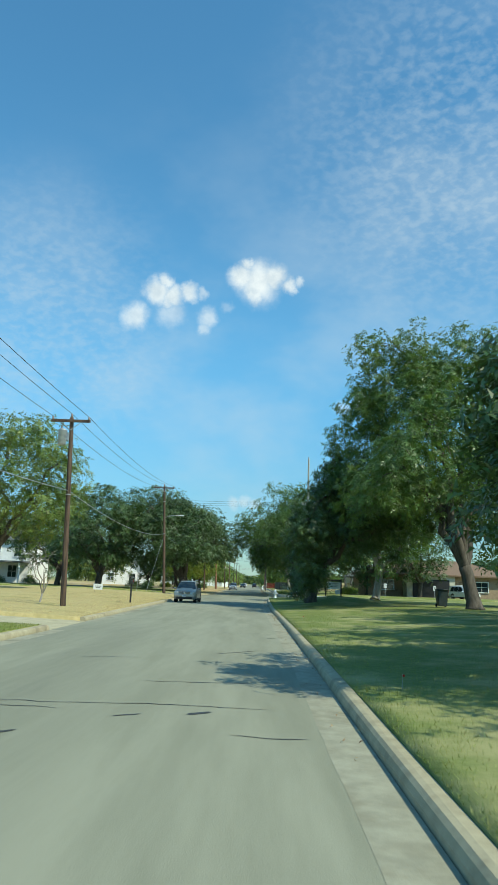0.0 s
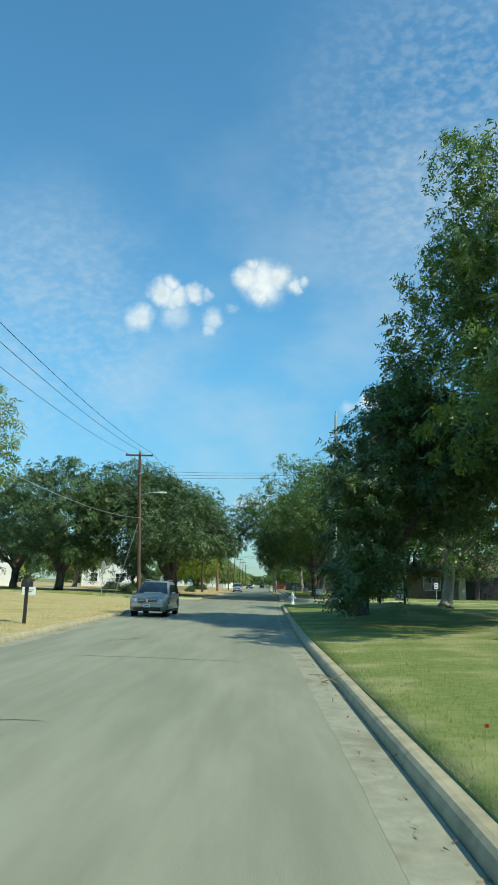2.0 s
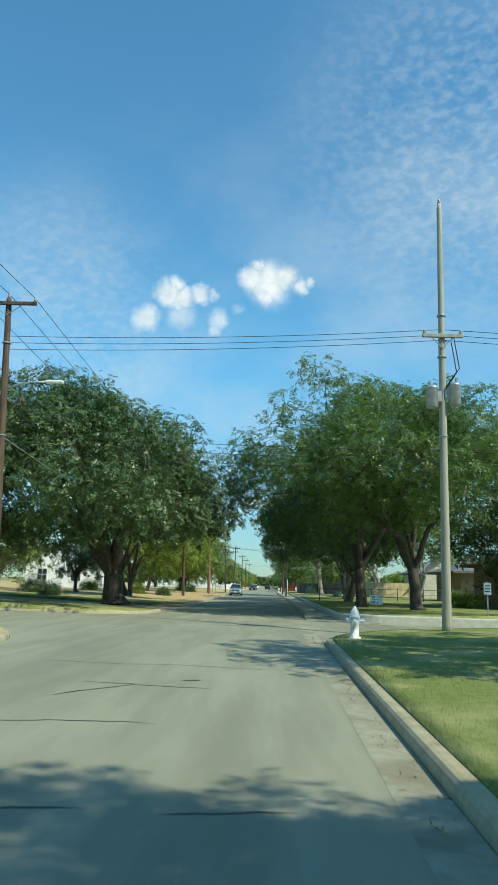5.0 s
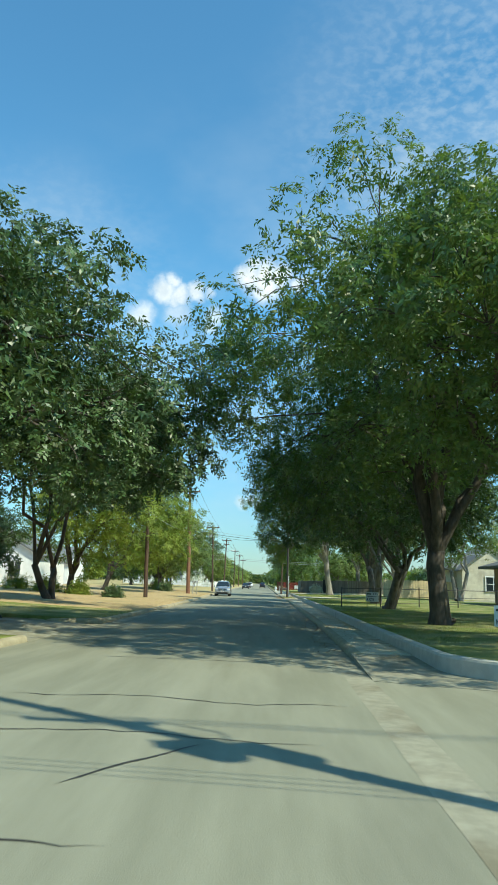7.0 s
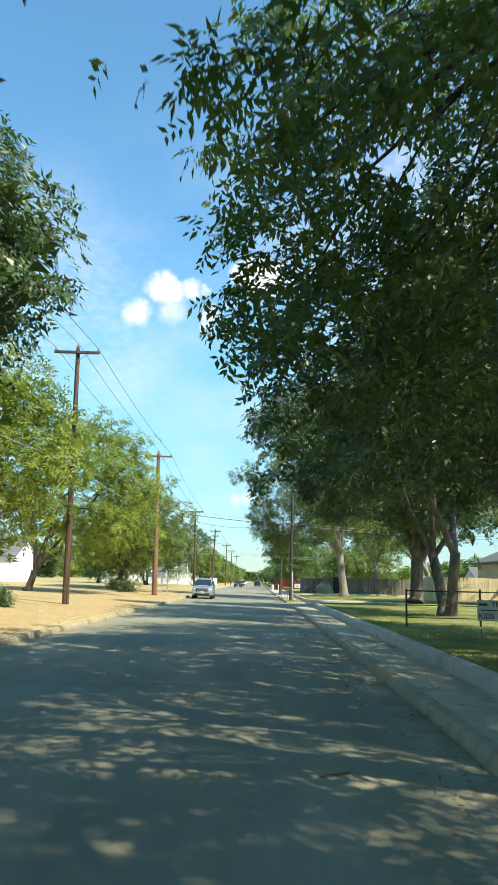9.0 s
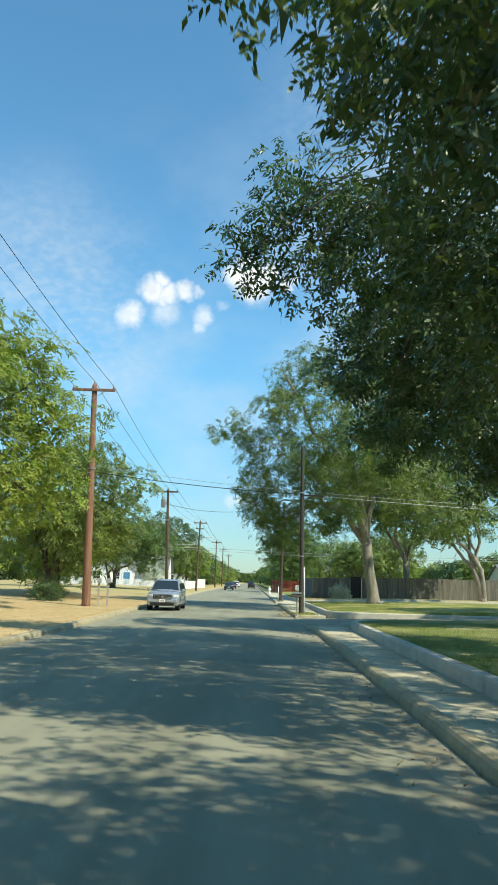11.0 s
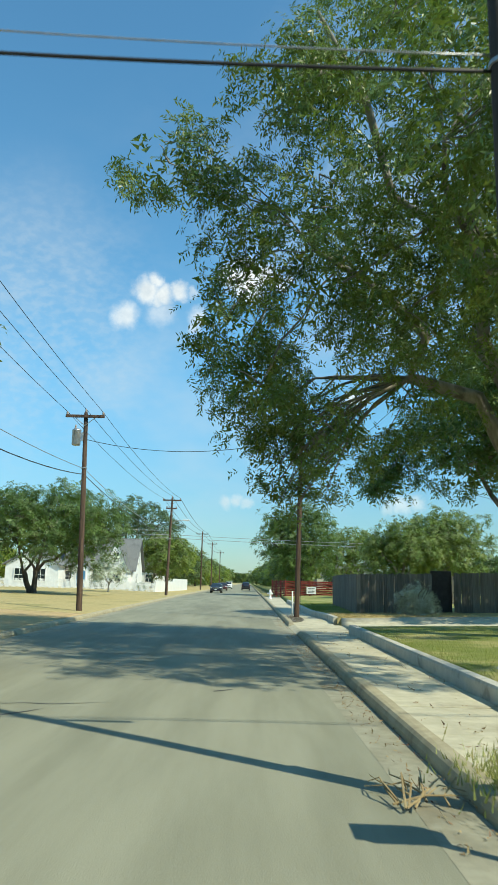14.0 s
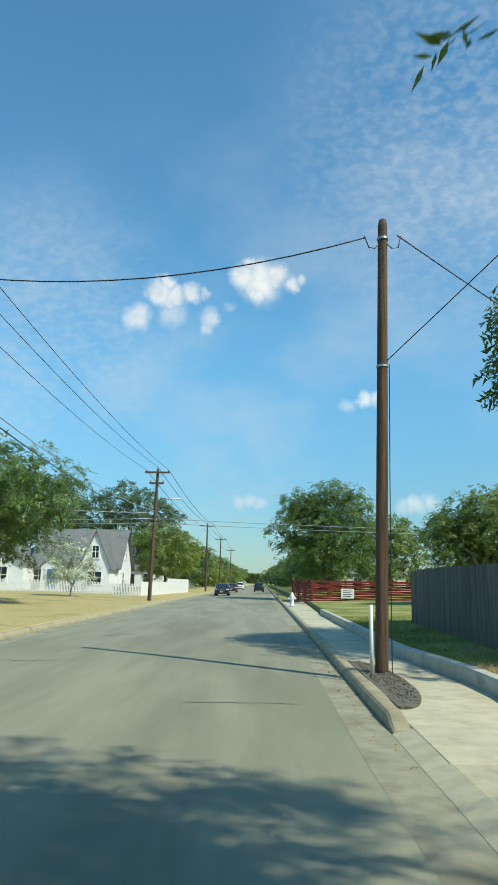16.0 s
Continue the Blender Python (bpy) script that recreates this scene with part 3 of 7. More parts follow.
def flat_poly(name, pts, z, material, label, cat, parent=None, thick=0.1):
    bm = bmesh.new()
    f = bm.faces.new([bm.verts.new((x, y, z if not callable(z) else z(x, y))) for x, y in pts])
    bmesh.ops.recalc_face_normals(bm, faces=[f])
    if f.normal.z < 0:
        f.normal_flip()
    ext = bmesh.ops.extrude_face_region(bm, geom=[f])
    for v in ext["geom"]:
        if isinstance(v, bmesh.types.BMVert):
            v.co.z -= 0
    for v in f.verts:
        v.co.z -= thick
    bmesh.ops.recalc_face_normals(bm, faces=bm.faces)
    bmesh.ops.triangulate(bm, faces=[q for q in bm.faces if len(q.verts) > 4])
    ob = part(name, bm, material, parent)
    return tagged(ob, label, cat, kind="structure") if not parent else ob


rx = right(67.5)
flat_poly("side_street", [(rx - 0.1, 67.5)] + arc(rx + 5, 67.5, 5.0, 180, 90, 14)[1:] + [(60, 72.5), (60, 79.2), (4.6, 79.2), (right(80) - 0.1, 80.2)], 0.0015, M["road"], "pale worn concrete side street joining the road", "side street")
flat_poly("kerb_ramp", [(right(80.2), 80.2), (4.6, 79.2), (5.2, 80.4), (wall(83) + 0.1, 83.5), (right(83.5), 83.5)], lambda x, y: 0.006 if y < 81 and x < 4.9 else 0.11, M["gutter"], "concrete pavement ramp at a street corner", "pavement")
lx = left(64.5)
flat_poly("side_street", [(lx + 0.1, 64.5)] + arc(lx - 7.5, 64.5, 7.5, 0, 90, 16)[1:] + [(-60, 72.0), (-60, 80), (left(82) - 3, 80)] + arc(left(82) - 3, 83.0, 3.0, 270, 360)[1:] + [(left(78) + 0.1, 78), (left(70) + 0.1, 70)], 0.0015, M["road"], "grey asphalt side street with worn edge", "side street")
flat_poly("driveway", [(left(20), 20), (left(24.5), 24.5), (-7.5, 24.5), (-26, 24.5), (-26, 20), (-7.5, 20)], lambda x, y: 0.005 + max(-5.2 - x, 0) * 0.03, M["sand"], "pale sandy concrete driveway", "driveway")
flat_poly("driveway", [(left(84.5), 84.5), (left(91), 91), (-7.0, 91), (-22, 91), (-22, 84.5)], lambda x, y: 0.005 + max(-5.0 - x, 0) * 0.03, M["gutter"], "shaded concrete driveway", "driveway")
flat_poly("driveway", [(right(129.3), 129.3), (wall(129) + 2.1, 129.4), (28, 129.4), (28, 135.5), (wall(136) + 1.5, 135.5), (2.9, 135.9), (right(136), 136.0)], lambda x, y: 0.006 + max(x - 2.0, 0) * 0.028, M["gutter"], "worn concrete driveway with a crack", "driveway")

flat_poly("driveway", [(right(153.3), 153.3), (right(153.3) + 0.215, 153.3), (right(157.0) + 0.215, 157.0), (right(157.0), 157.0)], lambda x, y: 0.006 if x < 2.0 else 0.068, M["walkway"], "sloping concrete driveway apron", "driveway")
KERB = [(0.0, -0.1), (0.015, 0.05), (0.035, 0.10), (0.065, 0.128), (0.11, 0.138), (0.19, 0.14), (0.205, 0.128), (0.205, -0.1)]
rk = right(67.5)
kerb_paths = [
    (line(right, -30, 67.5) + arc(rk + 5, 67.5, 5.0, 180, 90, 14)[1:] + [(58, 72.5)], "pale worn concrete kerb along the lawn"),
    (line(right, 83.5, 128.8) + [(right(129.3), 129.3)], "shaded concrete kerb along the pavement"),
    ([(right(136.0), 136.0)] + line(right, 136.5, 152.8) + [(right(153.3), 153.3)], "concrete kerb along the pavement with litter"),
    ([(right(157.0), 157.0)] + line(right, 157.5, ROAD_END, step=4), "pale concrete kerb along the pavement"),
    (line(left, 20, -30), "concrete kerb along the verge"),
    ([(-58, 72.0)] + arc(left(64.5) - 7.5, 64.5, 7.5, 90, 0, 16) + line(left, 63, 24.5), "pale concrete kerb along dry grass"),
    (line(left, 84.5, 83.1) + arc(left(83) - 3, 83, 3.0, 0, -90)[1:] + [(-58, 80)], "concrete kerb round a street corner"),
    (line(left, ROAD_END, 93.4, step=4) + arc(left(93) - 2, 93, 2.0, 0, -90)[1:] + [(-20, 91)], "low concrete kerb half covered by soil"),
]
for p, lab in kerb_paths:
    kerb = tagged(part("kerb", sweep(KERB, p), M["kerb"]), lab, "kerb", kind="structure")
    for v in kerb.data.vertices:      # the kerb dips to the gutter where a driveway cuts it
        if v.co.x > 0 and v.co.z > 0 and min(abs(v.co.y - e) for e in (129.3, 136.0, 153.3, 157.0)) < 0.2:
            v.co.z *= 0.3
for fn, y0, y1, s in ((right, -30, 129.3, -1), (right, 136, 400, -1), (left, -30, 20, 1), (left, 24.5, 64.5, 1), (left, 93, 400, 1)):
    pts = line(fn, y0, y1, step=0.5)
    w = 0.42
    gv = [(x + s * (o if o == 0 else o + 0.02 * noise.noise((y * 0.35, s, 0.0)) + 0.012 * noise.noise((y * 1.9, s, 3.0))), y, z) for x, y in pts for o, z in ((0.0, 0.003), (w, 0.0088))]
    gf = [(2 * i, 2 * i + 1, 2 * i + 3, 2 * i + 2) for i in range(len(pts) - 1)]
    if s < 0:
        gf = [q[::-1] for q in gf]
    tagged(raw("gutter", gv, gf, M["gutter"]), "stained concrete gutter beside the kerb", "gutter", kind="structure")

WALLP = [(0.0, -0.1), (0.0, 0.295), (0.02, 0.33), (0.16, 0.335), (0.18, 0.32), (0.18, -0.1)]
MIDP = [(0.0, -0.1), (0.0, 0.31), (0.02, 0.35), (0.16, 0.36), (0.18, 0.34), (0.18, -0.1)]
LOWP = [(0.0, -0.1), (0.0, 0.30), (0.02, 0.33), (0.16, 0.34), (0.18, 0.32), (0.18, -0.1)]
wb, wc = wall(82.4), wall(137.0)
for prof, p, lab in (
        (MIDP, [(40, 79.5), (wb + 2, 79.7)] + arc(wb + 2, 81.7, 2.0, 270, 180)[1:] + line(wall, 84, 127.5) + arc(wall(127.5) + 2, 127.5, 2.0, 180, 90, 16)[1:] + [(16, 129.5)], "low weathered concrete retaining wall round a lawn"),
        (WALLP, [(16, 135.5), (wc + 1.5, 135.5)] + arc(wc + 1.5, 137.0, 1.5, 270, 180, 16)[1:] + line(wall, 138.5, 152.9), "low pale concrete retaining wall beside the pavement"),
        (LOWP, line(wall, 157.6, 182, step=0.8), "low concrete edging wall along the lawn")):
    tagged(part("retaining_wall", sweep(prof, p), M["wallc"]), lab, "wall", kind="structure")

# ---- tree kit ----


def leaf_mesh(name, centres, normals, size, rng, slim=1.0, droop=0.2, per=7, fine=False):
    """Leaves in sprays: each spray is a short twig with leaves to both sides, lying near one plane."""
    n = len(centres)
    nn = normals + rng.normal(size=(n, 3)) * 0.45
    nn /= np.linalg.norm(nn, axis=1, keepdims=True)
    ax = normals * np.array([1, 1, 0.2]) + rng.normal(size=(n, 3)) * 0.7
    ax[:, 2] -= droop
    ax -= nn * (ax * nn).sum(1, keepdims=True)
    ax /= np.linalg.norm(ax, axis=1, keepdims=True)
    sd = np.cross(nn, ax)
    c = 4 if fine else 3
    out = np.empty((n, per, c, 3), np.float32)
    for k in range(per):
        sgn = 1 if k % 2 else -1
        along = size * (0.30 * k + rng.uniform(-0.1, 0.1, size=(n, 1)))
        bend = -0.05 * size * k * k * droop * 0.4
        foot = centres + ax * along + np.array([0, 0, 1.0]) * bend
        u = ax * rng.uniform(0.35, 0.8, size=(n, 1)) + sd * sgn + rng.normal(size=(n, 3)) * 0.28
        u[:, 2] -= droop * 0.5
        u /= np.linalg.norm(u, axis=1, keepdims=True)
        w = np.cross(nn + rng.normal(size=(n, 3)) * 0.25, u)
        w /= np.linalg.norm(w, axis=1, keepdims=True)
        s = size * rng.uniform(0.7, 1.3, size=(n, 1))
        if fine:
            out[:, k, 0] = foot
            out[:, k, 1] = foot + u * s * 0.42 - w * s * 0.19 * slim
            out[:, k, 2] = foot + u * s * 1.05 - nn * s * 0.08
            out[:, k, 3] = foot + u * s * 0.42 + w * s * 0.19 * slim
        else:
            out[:, k, 0] = foot + u * s * 0.08 + w * s * 0.16 * slim
            out[:, k, 1] = foot + u * s * 0.30 - w * s * 0.18 * slim
            out[:, k, 2] = foot + u * s * 1.15
    me = bpy.data.meshes.new(name)
    t = n * per
    me.vertices.add(c * t)
    me.vertices.foreach_set("co", out.reshape(-1))
    me.loops.add(c * t)
    me.loops.foreach_set("vertex_index", np.arange(c * t, dtype=np.int32))
    me.polygons.add(t)
    me.polygons.foreach_set("loop_start", np.arange(0, c * t, c, dtype=np.int32))
    me.update()
    me.validate()
    return me


def limb(bm, a, b, r0, r1, rng, sides=6, wob=0.12, n=5):
    a, b = np.array(a, float), np.array(b, float)
    l = np.linalg.norm(b - a)
    pts = []
    for i in range(n + 1):
        f = i / n
        p = a + (b - a) * f + (rng.normal(size=3) * wob * l * 0.5 * math.sin(math.pi * f) if 0 < i < n else 0)
        p[2] += 0.10 * l * math.sin(math.pi * f)
        pts.append(p)
    add_tube(bm, pts, [r0 + (r1 - r0) * i / n for i in range(n + 1)], sides, caps=False)
    return pts


def tree(name, at, crown, lobes, leaves, leaf, mats, label, seed, trunk_r=0.3, fork=2.6, extra=(), lobe_r=(1.4, 2.6), slim=1.0, stems=1, group="street trees", droop=0.45, shell=0.78, clump=0.22, low=-0.75, mains=5, fine=False, inner=18, apart=0.62, blade=False):
    """crown: (cx, cy, cz, rx, ry, rz); extra lobes: (x, y, z, r)."""
    rng = np.random.default_rng(seed)
    x, y = at
    z0 = height(x, y) - 0.08
    root = thing(name, (x, y, z0), label, "tree", group)
    c, r = np.array(crown[:3], float), np.array(crown[3:], float)
    ls = []
    tries = 0
    while len(ls) < lobes and tries < 4000:
        tries += 1
        v = rng.normal(size=3)
        v /= np.linalg.norm(v)
        if v[2] < low:
            continue
        q = rng.uniform(*lobe_r)
        f = rng.uniform(0.45, 1.0) ** 0.5
        p = c + v * np.maximum(r - q * 0.75, 0.3) * f
        q *= 0.92
        if any(np.linalg.norm(p - o[0]) < apart * (q + o[1]) for o in ls) and tries < 2500:
            continue
        ls.append((p, q))
    ls += [(np.array(e[:3], float), e[3]) for e in extra]
    # trunk and limbs
    bm = bmesh.new()
    heads = []
    for s in range(stems):
        ang = rng.uniform(0, 2 * math.pi)
        lean = np.array([math.cos(ang), math.sin(ang), 0]) * (0.25 if stems == 1 else 0.9)
        top = np.array([x, y, z0 + fork]) + lean + np.array([(c[0] - x), (c[1] - y), 0]) * 0.12
        rr = trunk_r if stems == 1 else trunk_r * 0.62
        foot = np.array([x, y, z0]) + (lean * 0.25 if stems > 1 else 0)
        pts = [foot + (top - foot) * f + rng.normal(size=3) * 0.03 for f in (0, 0.06, 0.2, 0.5, 0.8, 1)]
        add_tube(bm, pts, [rr * k for k in (1.55, 1.2, 1.0, 0.9, 0.88, 0.85)], 10)
        heads.append((top, rr))
    trunk = part("trunk", bm, mats[0], root, smooth=True)
    nodes = []
    for k in range(mains):
        a = 2 * math.pi * (k + rng.uniform(-0.3, 0.3)) / mains
        up = rng.uniform(-0.25, 0.55)
        goal = c + np.array([math.cos(a) * r[0] * 0.62, math.sin(a) * r[1] * 0.62, up * r[2]])
        if k == mains - 1:
            goal = c + np.array([0, 0, r[2] * 0.6])
        hd, rr = heads[k % len(heads)]
        bm = bmesh.new()
        pts = limb(bm, hd - np.array([0, 0, rr * 0.6]), goal, rr * rng.uniform(0.5, 0.68), rr * 0.14, rng, 8, 0.07, 8)
        nodes.append((bm, pts, rr))
    for p, q in ls:
        best = min(((np.linalg.norm(np.array(pt) - p) + (0.8 if i < 2 else 0), bi, i) for bi, (_, pts, _) in enumerate(nodes) for i, pt in enumerate(pts) if i > 0), key=lambda t: t[0])
        bm, pts, rr = nodes[best[1]]
        sub = limb(bm, pts[best[2]], p, rr * (0.34 - 0.03 * best[2]) * (0.6 if fine else 1.0), 0.014, rng, 5 if leaf < 0.2 else 4, 0.07, 4)
        for k in (2, 4) if leaf < 0.2 else ():
            limb(bm, sub[k], p + np.clip(rng.normal(size=3), -1, 1) * q * 0.5, min(rr * 0.09, 0.03), 0.008, rng, 3, 0.08, 3)
    for bm, _, _ in nodes:
        part("limb", bm, mats[0], root, smooth=True)
    # leaves in clumps
    wts = np.array([q ** 2 * (1.0 if i < lobes else 1.5) for i, (_, q) in enumerate(ls)])
    counts = (leaves * 0.8 / 7 * wts / wts.sum()).astype(int)
    cs, ns = [], []
    for i, ((p, q), n) in enumerate(zip(ls, counts)):
        nc = max(6, int(26 * (q / 1.6) ** 2))
        d = rng.normal(size=(nc, 3))
        d /= np.linalg.norm(d, axis=1, keepdims=True)
        if i < lobes:      # the clumps lie mostly on the upper side of a lobe, its underside stays open and dark
            d[:, 2] = np.where((d[:, 2] < -0.1) & (rng.random(nc) < 0.6), -d[:, 2], d[:, 2])
        d[:, 2] *= 0.82
        rad = q * rng.uniform(shell, 1.06, size=(nc, 1))
        cc = p + d * rad
        pick = rng.integers(nc, size=n)
        off = rng.normal(size=(n, 3)) * clump * np.array([1, 1, 0.72]) * rng.uniform(0.5, 1.0, size=(nc, 1))[pick]
        cs.append(cc[pick] + off)
        nrm = d[pick] * 0.8 + np.array([0, 0, 0.7])
        ns.append(nrm)
    cs, ns = np.concatenate(cs), np.concatenate(ns)
    keep = cs[:, 2] > z0 + 0.5
    me = leaf_mesh("crown", cs[keep], ns[keep], leaf * 1.2, rng, slim, droop, fine=blade)
    me.materials.append(mats[1])
    # larger leaves added deep inside to block light, where the crown is thickest
    ci = np.concatenate([p + np.clip(rng.normal(size=(int(inner * (1.2 if fine else 0.5) * q * q), 3)), -1.5, 1.5) * q * 0.32 for p, q in ls])
    mi = leaf_mesh("inner_leaves", ci, rng.normal(size=(len(ci), 3)) + np.array([0, 0, 0.8]), (0.2 if fine else 0.3) if leaf < 0.3 else leaf, rng, 1.25 if fine else 1.8, 0.2, per=3)
    mi.materials.append(mats[1])
    inside = new("inner_leaves", mi)
    inside.parent = root
    crown_ob = new("crown", me)
    crown_ob.parent = root
    # the parts are built in world places: undo the root's place
    for o in root.children:
        o.matrix_parent_inverse = root.matrix_world.inverted()
    return root


OAK, ELM = (M["bark"], M["oak"]), (M["bark"], M["bright"])
PB = (M["palebark"], M["pecan"])

# first block, right: dense tree over the lawn, tall pecans behind
tree("oak_tree", (8.4, 10.4), (7.9, 9.4, 4.9, 3.9, 4.4, 2.5), 22, 66000, 0.115, OAK, "dense dark green oak overhanging a lawn", 1, 0.3, 2.0, extra=[(4.3 + 0.13 * (k % 3), 9.1 + 0.45 * (k % 4), z_, 0.95) for z_ in (2.9, 3.5, 4.1, 4.4) for k in range(4)] + [(7.0, 5.5, 4.6, 1.5), (8.2, 4.2, 5.0, 1.6), (6.5, 7.2, 4.2, 1.2), (8.8, 8.5, 5.5, 1.5), (5.6, 10.6, 3.4, 1.1)], slim=1.3, fine=True, inner=30)
tree("pecan_tree", (12.6, 40.0), (11.0, 42.2, 10.2, 5.6, 5.6, 7.0), 44, 112000, 0.135, (M["bark"], M["shade"]), "tall full green pecan tree with dark trunk on a lawn", 2, 0.42, 2.4, extra=[(6.75, 41.2, 15.6, 1.1), (7.4, 41.4, 16.4, 1.2), (6.8, 41.2, 14.2, 1.1), (6.8, 41.5, 12.7, 1.2), (7.1, 42.0, 11.4, 1.5), (7.8, 42.0, 13.4, 1.6), (10.0, 42.0, 15.2, 1.7), (12.8, 42.0, 16.4, 1.8), (15.0, 42.0, 16.4, 1.8), (8.0, 36.5, 8.5, 1.8), (9.5, 36.0, 10.5, 1.9), (8.0, 37.5, 6.4, 1.7), (10.0, 38.0, 12.4, 1.9), (7.4, 36.0, 6.6, 1.4), (10.5, 36.0, 7.8, 1.8), (6.2, 36.5, 6.6, 1.5), (6.5, 34.8, 6.8, 1.6), (7.9, 34.5, 8.0, 1.7), (6.0, 38.4, 6.0, 1.4), (5.0, 45.0, 7.6, 1.4), (5.4, 45.0, 9.2, 1.4), (6.2, 45.0, 11.2, 1.5), (7.2, 45.0, 13.2, 1.6), (8.6, 42.3, 15.2, 1.6), (10.2, 42.5, 16.6, 1.6)], lobe_r=(1.5, 2.7), slim=1.4, low=-1.0, mains=7, fine=True, inner=34)
tree("oak_tree", (4.2, 48.8), (7.65, 46.8, 5.5, 4.35, 5.0, 4.2), 32, 135000, 0.12, OAK, "dense dark oak with drooping low branches", 3, 0.36, 1.9, extra=[(3.5 + 0.12 * (k % 2), 42.2 + 1.1 * k, z_ + 0.2 * k, 1.15) for z_ in (2.1, 3.2, 4.3, 5.3) for k in range(3)] + [(2.95, 43.2, 1.0, 0.5), (3.3, 44.0, 1.2, 0.5), (3.6, 44.4, 1.7, 0.6), (3.2, 43.6, 1.5, 0.6), (3.6, 42.8, 1.4, 0.6), (4.3, 44.2, 6.6, 1.3), (5.0, 45.8, 7.6, 1.3), (5.9, 47.6, 9.0, 1.4), (6.4, 47.9, 10.2, 1.3), (6.2, 46.0, 8.6, 1.5)], low=-0.45, slim=1.4, fine=True, inner=36)
tree("pecan_tree", (10.3, 59.0), (11.5, 60.0, 7.6, 5.8, 5.4, 5.6), 27, 20000, 0.24, (M["palebark"], M["shade"]), "pecan tree with pale trunk on a lawn", 4, 0.32, 2.4, slim=1.2, low=-0.95)
tree("pecan_tree", (18.5, 48.0), (18.5, 48.0, 7.2, 6.4, 6.4, 6.2), 28, 20000, 0.26, (M["bark"], M["shade"]), "green pecan tree in a yard", 5, 0.3, 2.0, slim=1.2, low=-1.0)
tree("oak_tree", (12.6, 15.5), (11.6, 15.5, 6.4, 4.2, 5.0, 3.6), 24, 9000, 0.26, OAK, "dense oak shading a lawn", 32, 0.3, 2.0, slim=1.3, inner=30)
tree("oak_tree", (14.6, 24.5), (13.9, 24.5, 6.8, 4.6, 5.0, 3.8), 24, 9000, 0.26, OAK, "dense oak shading a lawn", 33, 0.3, 2.0, slim=1.3, inner=30)
tree("pecan_tree", (17.5, 31.0), (17.0, 31.0, 7.0, 5.4, 5.4, 3.8), 22, 9000, 0.26, (M["bark"], M["pecan"]), "pecan tree shading a lawn", 34, 0.3, 2.0, slim=1.3)
tree("pecan_tree", (15.0, 93.0), (14.2, 92.5, 6.9, 5.0, 5.0, 5.8), 28, 20000, 0.22, OAK, "green pecan tree behind a corner lawn", 38, 0.3, 2.0, slim=1.3, low=-0.95, inner=24)
tree("oak_tree", (20.5, 88.0), (20.0, 88.0, 6.2, 4.8, 4.4, 5.2), 24, 15000, 0.24, OAK, "dark oak beside a low brick house", 44, 0.3, 1.8, slim=1.3, low=-0.95, inner=24)
# left of the first block
tree("elm_tree", (-21.0, 57.0), (-19.8, 57.0, 9.2, 7.0, 6.0, 6.4), 36, 34000, 0.22, (M["bark"], M["pecan"]), "tall green tree beside a white house", 6, 0.35, 2.4, slim=1.2, low=-1.0)
tree("oak_tree", (-8.5, 89.6), (-11.2, 86.0, 7.6, 7.4, 7.2, 4.3), 64, 165000, 0.108, OAK, "broad live oak with dark trunk overhanging the road", 7, 0.62, 1.9, extra=[(-12.5, 86.0, 11.8, 2.0), (-10.4, 86.0, 11.3, 1.9), (-8.7, 86.2, 10.6, 1.7), (-14.6, 86.0, 11.0, 2.0), (-16.4, 86.0, 9.8, 2.0), (-13.5, 85.0, 3.7, 1.5), (-11.5, 85.5, 3.6, 1.4), (-15.6, 84.0, 3.5, 1.6), (-6.9, 86.5, 9.3, 1.5), (-8.6, 86.0, 9.8, 1.5), (-5.4, 86.5, 9.4, 1.5), (-4.6, 83.5, 8.2, 1.5), (-4.3, 88.0, 8.0, 1.5), (-3.3, 87.0, 6.6, 1.4), (-3.1, 88.5, 5.2, 1.3), (-3.0, 88.5, 4.3, 1.0), (-3.9, 86.0, 4.3, 1.1), (-5.0, 85.0, 4.4, 1.3), (-4.8, 90.5, 6.6, 1.6), (-6.4, 80.8, 7.4, 1.6), (-6.6, 79.8, 5.4, 1.6), (-5.2, 82.0, 5.6, 1.5), (-2.9, 90.5, 4.9, 1.4), (-4.2, 89.0, 4.5, 1.4), (-5.8, 87.5, 4.3, 1.5), (-2.6, 89.5, 6.4, 1.5), (-2.6, 90.5, 8.0, 1.4), (-5.5, 79.0, 5.2, 1.5), (-7.5, 79.0, 5.6, 1.7), (-9.5, 79.0, 5.6, 1.8), (-2.3, 88.6, 5.6, 1.0), (-3.6, 86.6, 5.4, 1.3), (-4.4, 87.4, 5.6, 1.5), (-6.8, 88.0, 5.0, 1.7), (-8.6, 87.0, 4.6, 1.7), (-1.6, 89.0, 6.4, 0.9), (-9.0, 83.2, 4.5, 1.7), (-11.0, 84.0, 4.5, 1.8), (-13.2, 84.0, 4.7, 1.8), (-7.4, 84.2, 4.5, 1.6), (-14.6, 82.0, 4.9, 1.8), (-10.0, 81.2, 4.9, 1.7), (-9.6, 88.4, 4.8, 1.7), (-12.0, 88.0, 4.8, 1.8)], low=-0.42, slim=1.3, mains=7, fine=True, inner=48, blade=True)
tree("oak_tree", (-18.0, 83.5), (-18.0, 83.0, 7.0, 6.8, 6.2, 5.8), 43, 38000, 0.19, OAK, "broad live oak at a street corner", 8, 0.42, 1.7, low=-0.9, slim=1.3, inner=26)
